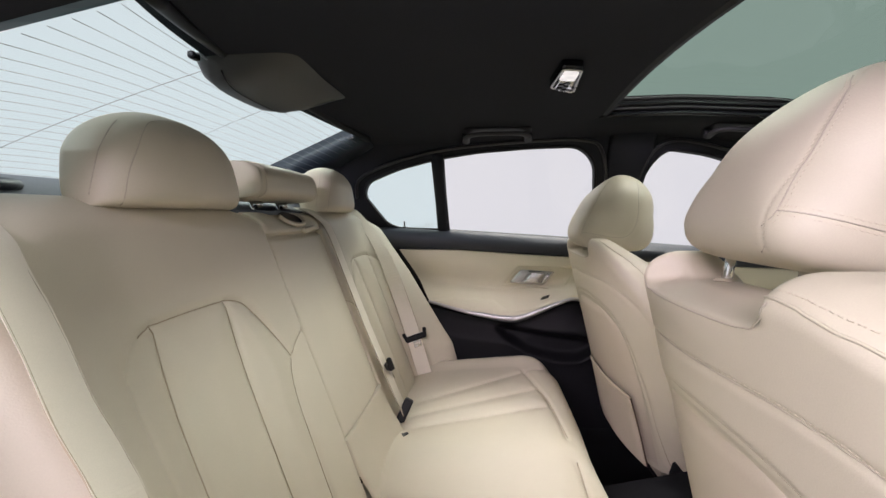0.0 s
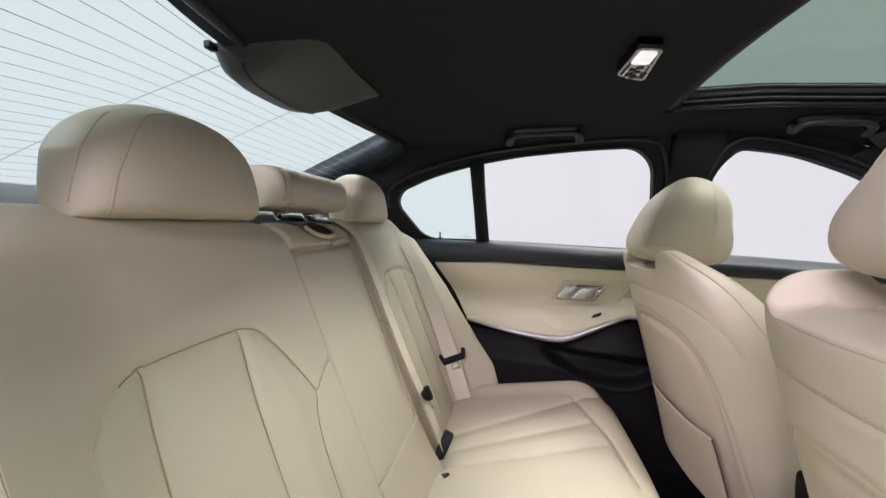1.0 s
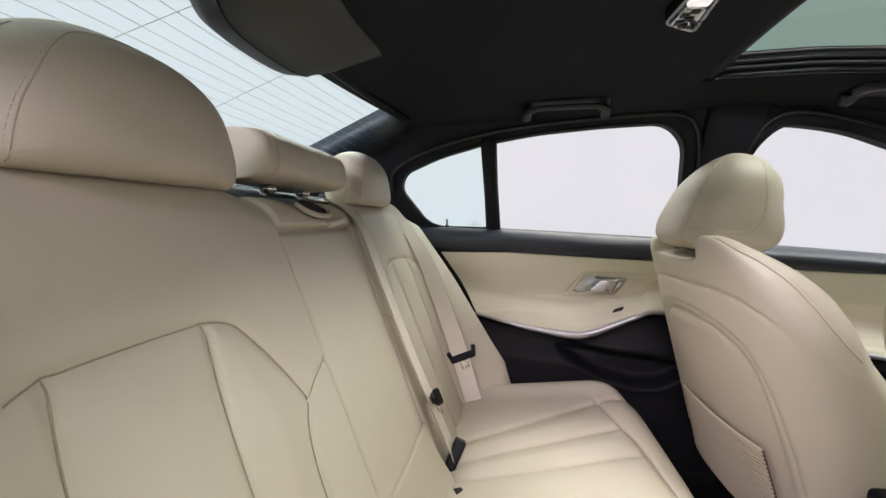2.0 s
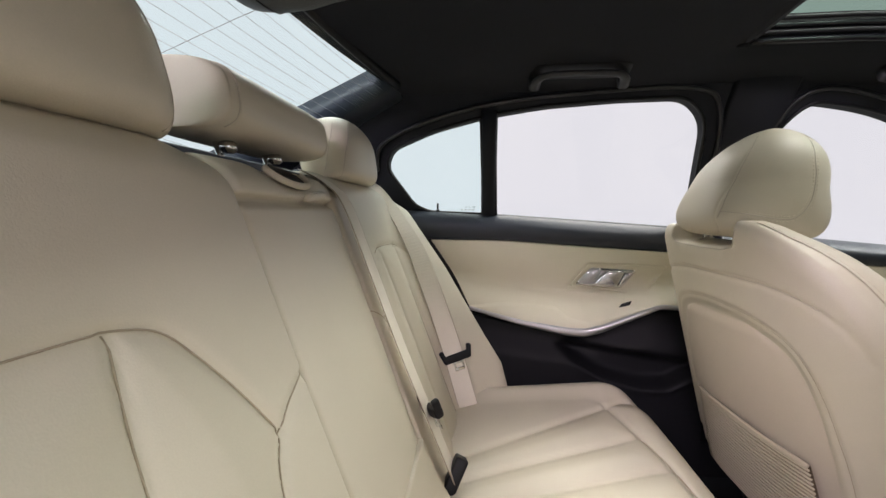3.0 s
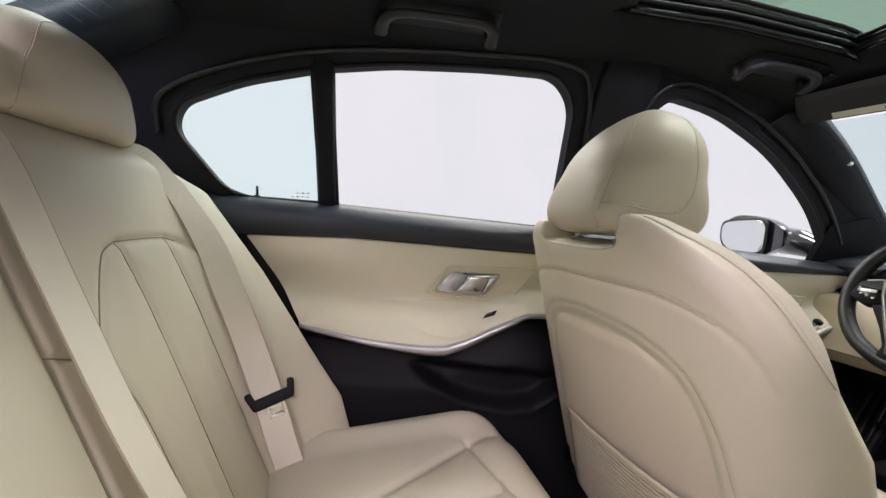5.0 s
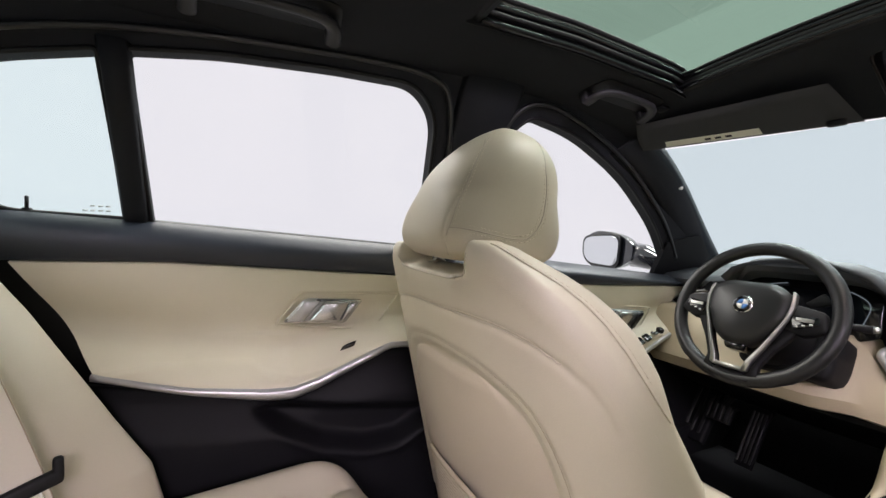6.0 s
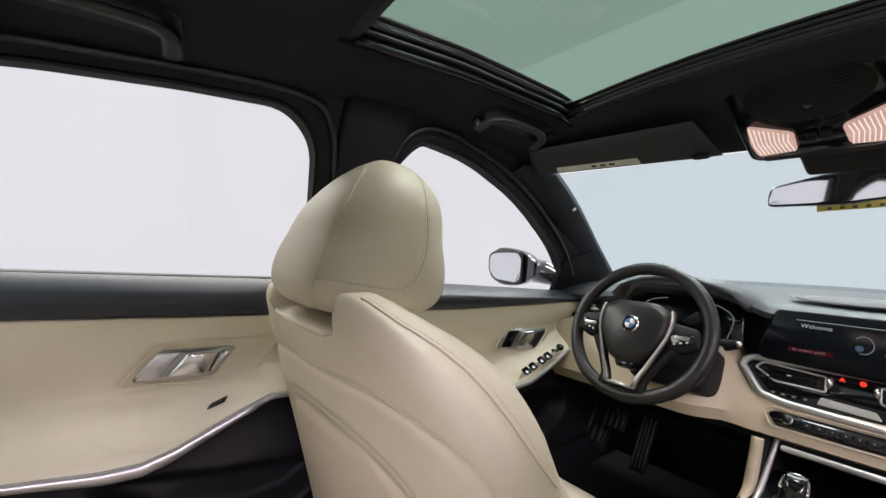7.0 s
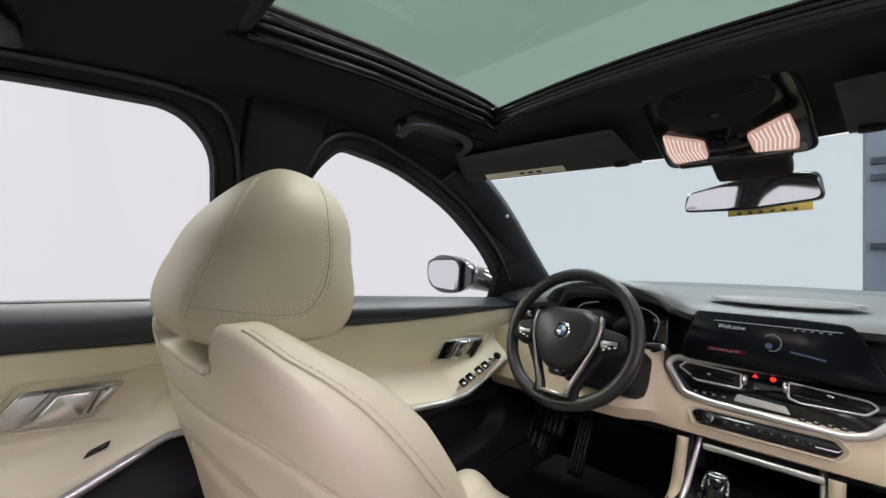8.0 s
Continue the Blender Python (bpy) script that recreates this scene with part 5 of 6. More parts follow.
        return p[0] - cx, p[1], p[2]
    for sx in (-1, 1):
        for line in (HREAR, HPANEL):
            at = [carry(*q) for q in line]
            part("seam", tube(snap(htree, [(cx + sx * x, y, z) for x, y, z in at], 0.0001, 5), 0.0008, 5), SEAM_SOFT, h)
            for d in (-0.0045, 0.0045):
                beside = [(cx + sx * (x + d * (line is HREAR)), y - d * (line is HPANEL and k > 3), z + d * (line is HPANEL and k < 5)) for k, (x, y, z) in enumerate(at)]
                part("stitching", stitches(snap(htree, beside, 0.0001, 3), 0.006, 0.0005), THREAD, h)
    for k in (-1, 1):
        part("post", tube([(cx + k * 0.066, 0.650, 0.93), (cx + k * 0.066, 0.672, 1.02 + hz)], 0.0065, 12), STEEL, h, "steel headrest post")
        part("collar", disc(0.013, 0.005, (cx + k * 0.066, 0.656, 0.962 if raised == 0 else 0.977), (0, 0, 1), 20), LEATHER, h)
    return s


front_seat(-0.370, 0.0, "beige leather driver seat with lowered headrest")
front_seat(0.370, 0.030, "beige leather passenger seat with raised headrest")


# ---- roof fittings ----
def grab_handle(y0, y1, x0, label):
    h = thing("grab_handle", (-x0, (y0 + y1) / 2, roof(x0, (y0 + y1) / 2)), label, "grab handle", "roof grab handles")
    zt = lambda x, y: roof(x, y)
    s = [(x0 + 0.026, y0), (x0 + 0.020, y0 + 0.001), (x0 - 0.004, y0 + 0.006), (x0 - 0.018, y0 + 0.030), (x0 - 0.022, (y0 + y1) / 2), (x0 - 0.018, y1 - 0.030), (x0 - 0.004, y1 - 0.006), (x0 + 0.020, y1 - 0.001), (x0 + 0.026, y1)]
    d = [0.024, 0.023, 0.019, 0.016, 0.016, 0.016, 0.019, 0.023, 0.024]
    pts = curve_points([(-x, y, zt(x, y) - k) for (x, y), k in zip(s, d)], 6)
    n = len(pts)
    rad = [0.0085 + 0.004 * (1 - min(i, n - 1 - i) / (n / 2)) for i in range(n)]
    part("bar", tube(pts, rad, 12, flat=0.7), GRIP, h, "black plastic grip bar")
    for y in (y0, y1):
        p = (-(x0 + 0.026), y, zt(x0 + 0.026, y) - 0.014)
        part("foot", block((0.018, 0.024, 0.026), p, Matrix.Rotation(-0.35, 4, "Y"), 0.006, None, 3), GRIP, h, "black plastic mount")
    rec = rounded([(x0 + 0.034, y0 - 0.012), (x0 - 0.034, y0 - 0.004), (x0 - 0.034, y1 + 0.004), (x0 + 0.034, y1 + 0.012)], 0.02)
    part("recess", plaque(rec, lambda a, b, q: (-a, b, zt(a, b) - 0.0012 - q), 0.001, 0.001), RUBBER, h, "dark recess in the headliner")
    return h


GRIP = material("dark_grey_grip_plastic", (0.020, 0.020, 0.023), 0.5, vary=0.1, grain=0.4, grain_scale=900)
grab_handle(0.285, 0.480, 0.432, "black fold-up grab handle above the rear door")
grab_handle(1.015, 1.185, 0.436, "black fold-up grab handle above the driver door")


def dome_lamp():
    d = thing("dome_lamp", (0, 0.507, 1.352), "lit chrome-edged reading lamp in the headliner", "dome lamp")
    down = lambda z0: (lambda a, b, q: (a, b, z0 - q))
    part("housing", plaque(rounded([(-0.088, 0.540), (-0.046, 0.478), (0.072, 0.484), (0.060, 0.526)], 0.010), down(1.358), 0.018, 0.006), GLOSS, d, "black lamp housing")
    part("bezel", tube([(a, b, 1.3405) for a, b in rounded([(-0.085, 0.537), (-0.045, 0.481), (0.069, 0.486), (0.057, 0.524)], 0.010)], 0.0028, 8, closed=True), CHROME, d, "chrome lamp edge")
    part("lens", plaque(rounded([(0.012, 0.488), (0.063, 0.490), (0.054, 0.519), (0.004, 0.520)], 0.006), down(1.3395), 0.004, 0.003), DOMEGLOW, d, "glowing white lens")
    sw = part("switch_plate", plaque(rounded([(-0.046, 0.488), (0.008, 0.490), (-0.001, 0.522), (-0.072, 0.531)], 0.006), down(1.3395), 0.003, 0.002), STEEL, d, "silver switch plate")
    for k in range(5):
        part("button", block((0.010, 0.012, 0.003), (-0.052 + 0.012 * k, 0.508 - 0.0035 * (k % 2) * 3, 1.3355), None, 0.001), GLOSS, sw, "small black button")
    part("end_lens", plaque(rounded([(-0.080, 0.533), (-0.058, 0.500), (-0.048, 0.492), (-0.072, 0.531)], 0.003), down(1.3385), 0.002, 0.001), LABEL_WHITE, d, "pale end of the lamp")


DIMPRINT = material("dim_grey_print", (0.22, 0.22, 0.22), 0.5)
LABEL_WHITE = material("pale_grey_plastic", (0.70, 0.69, 0.68), 0.3, vary=0.03)
dome_lamp()


def brake_lamp():
    b = thing("brake_lamp_housing", (0.02, -0.09, 1.36), "dark grey high brake lamp housing over the rear window", "brake lamp")
    xs = np.linspace(-1, 1, 25)
    prof = [(-0.215, 1.362), (-0.205, 1.338), (-0.185, 1.322), (-0.150, 1.318), (-0.105, 1.322), (-0.055, 1.336), (-0.010, 1.350), (0.004, 1.3575)]
    secs = []
    for u in xs:
        k = 1 - abs(u) ** 7
        kk = 1 - 0.25 * abs(u) ** 4
        secs.append([(0.016 + 0.158 * u - 0.018 * (y + 0.1) * 0, -0.09 + (y + 0.09) * kk + 0.08 * u * u * 0.22, 1.362 - (1.362 - z) * max(k, 0.02)) for y, z in prof])
    part("cover", loft(secs, closed=False, caps=False), PILLAR_GREY, b, "smooth dark grey cover")
    pts = [(0.016 + 0.150 * u, -0.150 + 0.0176 * u * u, 1.3178 + 0.03 * abs(u) ** 7) for u in np.linspace(-0.93, 0.93, 15)]
    part("joint", tube(pts, 0.0014, 5), RUBBER, b, "dark joint line")
    part("clip", block((0.02, 0.012, 0.012), (0.185, -0.165, 1.352), None, 0.003), RUBBER, b, "small black clip")


PILLAR_GREY = material("dark_grey_lamp_cover", (0.045, 0.046, 0.043), 0.5, vary=0.1, grain=0.3, grain_scale=900)
brake_lamp()


def overhead_console():
    c = thing("overhead_console", (0, 1.37, 1.28), "piano-black overhead console with two lit map lamps", "overhead console")
    nrm = Vector((0, -0.435, -0.9))

    def place(h):
        return lambda a, b, q: tuple(Vector((a, 1.275 + 0.9 * b, 1.325 - 0.435 * b)) + nrm * (h + q))
    outer = rounded([(-0.106, 0.000), (-0.066, -0.040), (0.072, -0.040), (0.106, 0.000), (0.118, 0.10), (0.120, 0.205), (-0.112, 0.209), (-0.110, 0.10)], [0.03, 0.03, 0.03, 0.03, 0.02, 0.02, 0.02, 0.02])
    part("housing", plaque(outer, place(-0.030), 0.030, 0.006), GLOSS, c, "piano-black housing")
    part("trim_edge", tube([place(-0.004)(a, b, 0) for a, b in outer], 0.0035, 8, closed=True), GLOSS, c)
    oval = rounded([(-0.086, 0.020), (-0.050, -0.020), (0.056, -0.020), (0.086, 0.020), (0.080, 0.058), (0.038, 0.100), (-0.032, 0.100), (-0.080, 0.066)], 0.03)
    ov = part("lid", plaque(oval, place(0.0), 0.004, 0.004), BLACK, c, "matt black lid with microphone slots")
    for sx in (-1, 1):
        for k in range(4):
            part("slot", block((0.024, 0.0028, 0.002), place(0.0045)(sx * 0.048, 0.000 + k * 0.0075, 0), Matrix.Rotation(-0.451, 4, "X"), 0), RUBBER, ov)
    part("button", disc(0.006, 0.003, place(0.0045)(0.0, 0.060, 0), tuple(nrm), 16, 0.001), GLOSS, ov)
    for sx in (-1, 1):
        lens = rounded([(sx * 0.032, 0.128), (sx * 0.094, 0.090), (sx * 0.102, 0.150), (sx * 0.098, 0.190), (sx * 0.036, 0.184)], 0.010)
        if sx > 0:
            lens = lens[::-1]
        lamp = part("map_lamp", plaque(lens, place(0.0012), 0.003, 0.002), MAPGLOW, c, "glowing pinkish ribbed lamp lens")
        for k in range(9):
            x = 0.040 + 0.0065 * k
            b0 = 0.128 - 0.62 * (x - 0.032) + 0.006
            part("rib", tube([place(0.0046)(sx * x, b0, 0), place(0.0046)(sx * (x + 0.004), 0.150, 0), place(0.0046)(sx * x, 0.182, 0)], 0.0011, 5), MAPRIB, lamp)
    for sx in (-1, 1):
        lamp = bpy.data.lights.new("map_lamp_light", "AREA")
        lamp.shape, lamp.size, lamp.size_y, lamp.energy, lamp.color = "RECTANGLE", 0.05, 0.05, 0.28, (1.0, 0.78, 0.66)
        ob = new("map_lamp_bulb", lamp)
        ob.matrix_world = look(place(0.012)(sx * 0.068, 0.145, 0), (sx * 0.10, 1.45, 0.6))
        tagged(ob, "warm bulb behind the map lamp lens", "map lamp", kind="structure")
    for k in (-1, 1):
        part("rocker", block((0.016, 0.022, 0.006), place(0.004)(0.0 + k * 0.010, 0.145, 0), Matrix.Rotation(-0.451, 4, "X"), 0.002), BLACK, c)
    part("front_bar", block((0.18, 0.014, 0.006), place(0.004)(0.0, 0.197, 0), Matrix.Rotation(-0.451, 4, "X"), 0.002), BLACK, c)


MAPRIB = glow("map_lamp_rib_light", (1.0, 0.84, 0.78), 0.95, 0.2, 60)
overhead_console()


def sun_visor(sx):
    v = thing("sun_visor", (sx * 0.36, 1.34, 1.28), "black folded-up sun visor with a pale warning label", "sun visor", "sun visors")

    def at(s, t, d=0.0):
        # s: from pillar to centre, t: from rear edge to front edge
        r = Vector((0.500, 1.215, 1.284)).lerp(Vector((0.150, 1.262, 1.290)), s)
        f = Vector((0.560, 1.302, 1.242)).lerp(Vector((0.160, 1.440, 1.252)), s)
        p = r.lerp(f, t)
        return Vector((sx * p.x, p.y - 0.25 * d, p.z - 0.95 * d))
    nu, nv = 30, 14
    verts = []
    for layer in (1, -1):
        for i in range(nu):
            for j in range(nv):
                s, t = i / (nu - 1), j / (nv - 1)
                u, w = 2 * s - 1, 2 * t - 1
                rr = (max(0, 1 - abs(u) ** 10) ** 0.2) * (max(0, 1 - abs(w) ** 6) ** 0.25)
                verts.append(at(s, t, layer * 0.008 * rr))
    me = mesh(verts, grid_faces(nu, nv) + grid_faces(nu, nv, nu * nv, flip=True))
    part("flap", me, HEADLINER_V, v, "black fabric flap")
    lab = [at(s, t, 0.0092) for s, t in ((0.17, 0.86), (0.17, 0.66), (0.64, 0.66), (0.64, 0.86))]
    bm = bmesh.new()
    bm.faces.new([bm.verts.new(p) for p in lab])
    part("label", bm, LABEL, v, "pale yellow and white warning label")
    for s in (0.38, 0.43, 0.48):
        bm = bmesh.new()
        bm.faces.new([bm.verts.new(at(a, t, 0.0098)) for a, t in ((s, 0.80), (s, 0.73), (s + 0.03, 0.73), (s + 0.03, 0.80))])
        part("print_bar", bm, BLACK, v)
    part("clip", block((0.030, 0.016, 0.012), at(0.93, 0.80, 0.012), None, 0.004), BLACK, v, "black plastic clip")


HEADLINER_V = material("black_visor_fabric", (0.026, 0.027, 0.030), 0.85, vary=0.15, grain=0.6, grain_scale=1400)
sun_visor(-1), sun_visor(1)
hook = thing("coat_hook", (-0.425, 1.212, 1.30), "small black hook plate on the headliner", "hook")
part("plate", block((0.022, 0.026, 0.008), (-0.425, 1.205, roof(0.425, 1.205) - 0.004), Matrix.Rotation(-0.2, 4, "Y"), 0.003), BLACK, hook)


def inner_mirror():
    m = thing("rear_view_mirror", (0, 1.60, 1.25), "black frameless rear-view mirror on the windscreen", "rear-view mirror")
    out = rounded([(-0.134, 1.152), (-0.130, 1.196), (0.0, 1.220), (0.116, 1.216), (0.124, 1.160), (0.0, 1.148)], [0.012, 0.016, 0.03, 0.016, 0.016, 0.03])
    lean = lambda a, b: 1.592 - 0.228 * a - 0.010 * (b - 1.18)
    part("housing", plaque(out, lambda a, b, q: (a, lean(a, b) + 0.034 - q, b), 0.034, 0.006), GLOSS, m, "black mirror housing")
    inn = [(a * 0.965, 1.184 + (b - 1.184) * 0.88) for a, b in out]
    sharp(part("mirror_glass", plaque(inn, lambda a, b, q: (a, lean(a, b) - 0.0005 - q, b), 0.0012, 0.001), MIRROR, m, "mirror glass"), 20)
    part("stem", tube([(0.01, 1.615, 1.20), (0.008, 1.60, 1.235), (0.005, 1.575, 1.262)], [0.020, 0.026, 0.034], 14, flat=0.8), BLACK, m, "black mirror stem")
    part("stem_cover", block((0.13, 0.10, 0.035), (0.012, 1.545, 1.245), Matrix.Rotation(-0.44, 4, "X"), 0.012, None, 3), BLACK, m, "black sensor cover behind the mirror")
    t = thing("paper_tag", (0.02, 1.66, 1.14), "yellow paper tag hanging behind the mirror", "paper tag")
    part("tag", block((0.150, 0.0012, 0.050), (0.024, 1.660, 1.167), Matrix.Rotation(-0.05, 4, "Y"), 0), YELLOW, t)
    for k in range(6):
        part("print_bar", block((0.008, 0.0006, 0.006), (-0.028 + 0.020 * k, 1.6590, 1.1445 + 0.001 * k), None, 0), PILLAR_GREY, t)


inner_mirror()


# ---- door mirror outside ----
def door_mirror():
    m = thing("door_mirror", (-0.86, 1.80, 0.90), "dark glossy exterior door mirror with clear glass", "door mirror")
    c = Vector((-1.040, 1.725, 0.957))

    def shell(u, v, side):
        x, z = u * (1 - 0.22 * v ** 4), v * (1 - 0.30 * np.abs(u) ** 3.0)
        y = c.y + np.where(side > 0, 0.075, -0.004) * rim(u, v, 3, 3) - 0.02 * u
        return c.x + 0.146 * x, y, c.z + 0.078 * z - 0.008 * u * v
    part("housing", pillow(shell, 40, 34), BODY, m, "glossy dark mirror housing")
    out = rounded([(-0.118, -0.020), (-0.112, 0.046), (-0.06, 0.056), (0.060, 0.060), (0.086, 0.040), (0.078, -0.046), (0.05, -0.060), (-0.08, -0.056)], 0.04)
    pl = lambda a, b, q: (c.x + a, c.y - 0.010 - 0.02 * a / 0.128 - q, c.z + b)
    out = [(a * 1.19 - 0.004, b * 1.18) for a, b in out]
    part("glass_rim", plaque(out, pl, 0.006, 0.003), GLOSS, m, "black mirror rim")
    sharp(part("mirror_glass", plaque([(a * 0.90 - 0.002, b * 0.86) for a, b in out], lambda a, b, q: pl(a, b, q + 0.0062), 0.001, 0.001), MIRROR, m, "mirror glass"), 20)
    part("arm", tube([(-0.93, 1.765, 0.945), (-0.89, 1.775, 0.940), (-0.85, 1.785, 0.925), (-0.80, 1.80, 0.905)], [0.066, 0.062, 0.050, 0.038], 16, flat=0.75), BODY, m, "dark mirror arm")


door_mirror()


# ---- dashboard ----
def dash_loft(name, xs, profile, mat, root, label="", smooth=True):
    return sharp(part(name, loft([[(x, y, z) for y, z in profile(x)] for x in xs]), mat, root, label), 40)


dash = thing("dashboard", (0, 1.9, 0.62), "dark slate and beige car dashboard", "dashboard")
XS = np.linspace(-0.80, 0.80, 65)


def pad(x):
    hood = float(ramp(x, -0.56, -0.46) * (1 - ramp(x, -0.27, -0.14)))
    zl = 0.893 + 0.060 * hood
    yl = 1.745 - 0.075 * hood
    left = float(1 - ramp(x, -0.66, -0.54))
    zl -= 0.012 * left
    return [(2.42 - 0.28 * (x / 0.8) ** 2, 0.920), (2.05, 0.906), (1.90, 0.908 + 0.025 * hood), (yl + 0.06, zl + 0.014), (yl + 0.015, zl + 0.008), (yl, zl - 0.006), (yl + 0.010, zl - 0.022), (yl + 0.10, zl - 0.05), (1.95, 0.80), (2.42 - 0.28 * (x / 0.8) ** 2, 0.80)]


dash_loft("top_pad", XS, pad, DASHPAD, dash, "dark slate grained dash pad")


def middle(x):
    hood = float(ramp(x, -0.56, -0.46) * (1 - ramp(x, -0.27, -0.16)))
    y = 1.790 + 0.03 * hood
    return [(1.95, 0.885), (y + 0.02, 0.885), (y, 0.86), (y, 0.78), (y - 0.01, 0.755), (1.95, 0.75)]


dash_loft("middle_band", XS, middle, BLACK, dash, "black middle band")


def beige(x):
    mid = float(ramp(x, -0.245, -0.165) * (1 - ramp(x, 0.28, 0.36)))
    left = float(1 - ramp(x, -0.30, -0.20))
    y0 = 1.735 - 0.07 * left
    yl = 1.645 - 0.045 * left
    side = [(1.90, 0.790), (y0 + 0.02, 0.788), (y0, 0.775), (y0 - 0.035, 0.70), (yl - 0.005, 0.645), (yl + 0.01, 0.612), (yl + 0.035, 0.604), (1.90, 0.60)]
    centre = [(1.90, 0.698), (1.80, 0.696), (1.700, 0.694), (1.686, 0.690), (1.656, 0.640), (1.648, 0.612), (1.66, 0.604), (1.90, 0.60)]
    return [(a[0] + (b[0] - a[0]) * mid, a[1] + (b[1] - a[1]) * mid) for a, b in zip(side, centre)]


dash_loft("beige_band", XS, beige, DASH_LEATHER, dash, "beige leather lower dash")
dash_loft("knee_panel", XS, lambda x: [(1.95, 0.615), (1.68, 0.610), (1.68, 0.585), (1.80, 0.52), (1.95, 0.45)], BLACK, dash, "black panel under the dash")


def face(h=0.0):
    """The centre stack's sloping face: a across, b up the slope, q out of it."""
    n = Vector((0, -1, 0.6)).normalized()
    up = Vector((0, 0.6, 1)).normalized()
    o = Vector((0, 1.72, 0.745))
    return lambda a, b, q: tuple(o + Vector((1, 0, 0)) * a + up * b + n * (h + q))


TURN = Matrix.Rotation(math.atan2(-0.6, 1.0), 4, "X")
vent = thing("centre_vents", (0, 1.72, 0.70), "black centre air vents in a satin silver frame", "air vent")
hexa = rounded([(-0.203, 0.008), (-0.186, 0.030), (0.222, 0.036), (0.250, 0.008), (0.186, -0.066), (0.148, -0.080), (-0.100, -0.070), (-0.152, -0.060)], 0.012)
part("backing", plaque(hexa, face(-0.012), 0.012, 0.003), GLOSS, vent, "piano-black panel")
part("frame", tube([face(0.002)(a, b, 0) for a, b in hexa], 0.0088, 10, closed=True), SATIN, vent, "satin silver frame")
for x0, x1, loop in ((-0.170, -0.034, [(-0.172, 0.006), (-0.156, 0.021), (-0.036, 0.013), (-0.034, -0.023), (-0.128, -0.022)]), (0.052, 0.195, [(0.052, 0.013), (0.182, 0.003), (0.196, -0.008), (0.178, -0.027), (0.076, -0.029), (0.054, -0.022)])):
    vr = part("vent_ring", tube([face(0.004)(a, b, 0) for a, b in rounded(loop, 0.006)], 0.0026, 8, closed=True), SATIN, vent, "satin silver vent ring")
    part("vent_well", plaque([(a * 0.98 + 0.02 * (x0 + x1) / 2, b) for a, b in rounded(loop, 0.006)], face(-0.001), 0.0015, 0.001), RUBBER, vr, "dark hollow of the vent")
    for k in range(3):
        b = 0.008 - 0.011 * k
        part("louvre", block((x1 - x0 - 0.040 + 0.006 * k, 0.010, 0.0022), face(0.003)((x0 + x1) / 2 + 0.004 - 0.004 * k, b, 0), Matrix.Rotation(0.35, 4, "X") @ Matrix.Rotation(0.06, 4, "Y"), 0.0006), GLOSS, vr)
    for k in range(5):
        part("fin", block((0.0016, 0.006, 0.032), face(0.001)(x0 + 0.030 + 0.020 * k, -0.005, 0), TURN, 0), BLACK, vr)
    part("slider", block((0.010, 0.010, 0.006), face(0.006)((x0 + x1) / 2, -0.003, 0), TURN, 0.002), CHROME, vr, "small chrome vane slider")
for x in (-0.028, 0.048):
    part("thumb_wheel", disc(0.014, 0.010, face(0.004)(x, 0.0, 0), (1, 0, 0), 20, 0.002), CHROME, vent, "chrome vent thumb wheel")
sharp(part("climate_display", plaque(rounded([(-0.046, -0.054), (-0.040, -0.036), (0.050, -0.042), (0.060, -0.058)], 0.003), face(0.0005), 0.003, 0.002), SATIN, vent, "silver climate bar"), 20)
for k, x in enumerate((-0.128, -0.108, -0.088, -0.066, 0.080, 0.102, 0.124, 0.146)):
    part("climate_key", block((0.013, 0.002, 0.009), face(0.001)(x, -0.050 - (0.012 if x > 0 else 0), 0), TURN, 0.0008), BLACK, vent)
    part("key_symbol", block((0.006, 0.0008, 0.003), face(0.0026)(x, -0.050 - (0.012 if x > 0 else 0), 0), TURN, 0), DIMPRINT, vent)
tri = [(-0.016, 0.012), (-0.004, 0.012), (-0.010, 0.022)]
part("hazard_symbol", plaque(tri, face(0.0006), 0.0006, 0.0002), RED, vent, "red lit triangle")
part("lock_symbol", disc(0.006, 0.0012, face(0.001)(0.024, 0.015, 0), (0, -0.857, 0.514), 20, 0), RED, vent, "red lit round symbol")

radio = thing("radio_panel", (0, 1.66, 0.64), "narrow black radio key panel with a silver knob", "radio panel")
rad = rounded([(-0.130, -0.100), (-0.112, -0.126), (0.134, -0.126), (0.148, -0.108), (0.132, -0.092), (-0.116, -0.092)], 0.008)
part("edge", tube([face(0.006)(a, b, 0) for a, b in [(x * 1.07, -0.109 + (b + 0.109) * 1.3) for x, b in rad]], 0.0016, 8, closed=True), SEAM_SOFT, radio, "stitched edge")
part("panel", plaque(rad, face(-0.006), 0.012, 0.002), GLOSS, radio, "black key panel")
part("knob", disc(0.0115, 0.014, face(0.011)(-0.090, -0.109, 0), (0, -0.857, 0.514), 24, 0.002), CHROME, radio, "silver volume knob")
part("knob_face", disc(0.0085, 0.003, face(0.0185)(-0.090, -0.109, 0), (0, -0.857, 0.514), 24, 0.001), GLOSS, radio)
for k in range(8):
    part("key", block((0.0165, 0.003, 0.013), face(0.006)(-0.055 + 0.0215 * k, -0.109, 0), TURN, 0.001), BLACK, radio)
    part("key_mark", block((0.0028, 0.0008, 0.0028), face(0.0082)(-0.055 + 0.0215 * k, -0.109, 0), TURN, 0), DIMPRINT, radio)


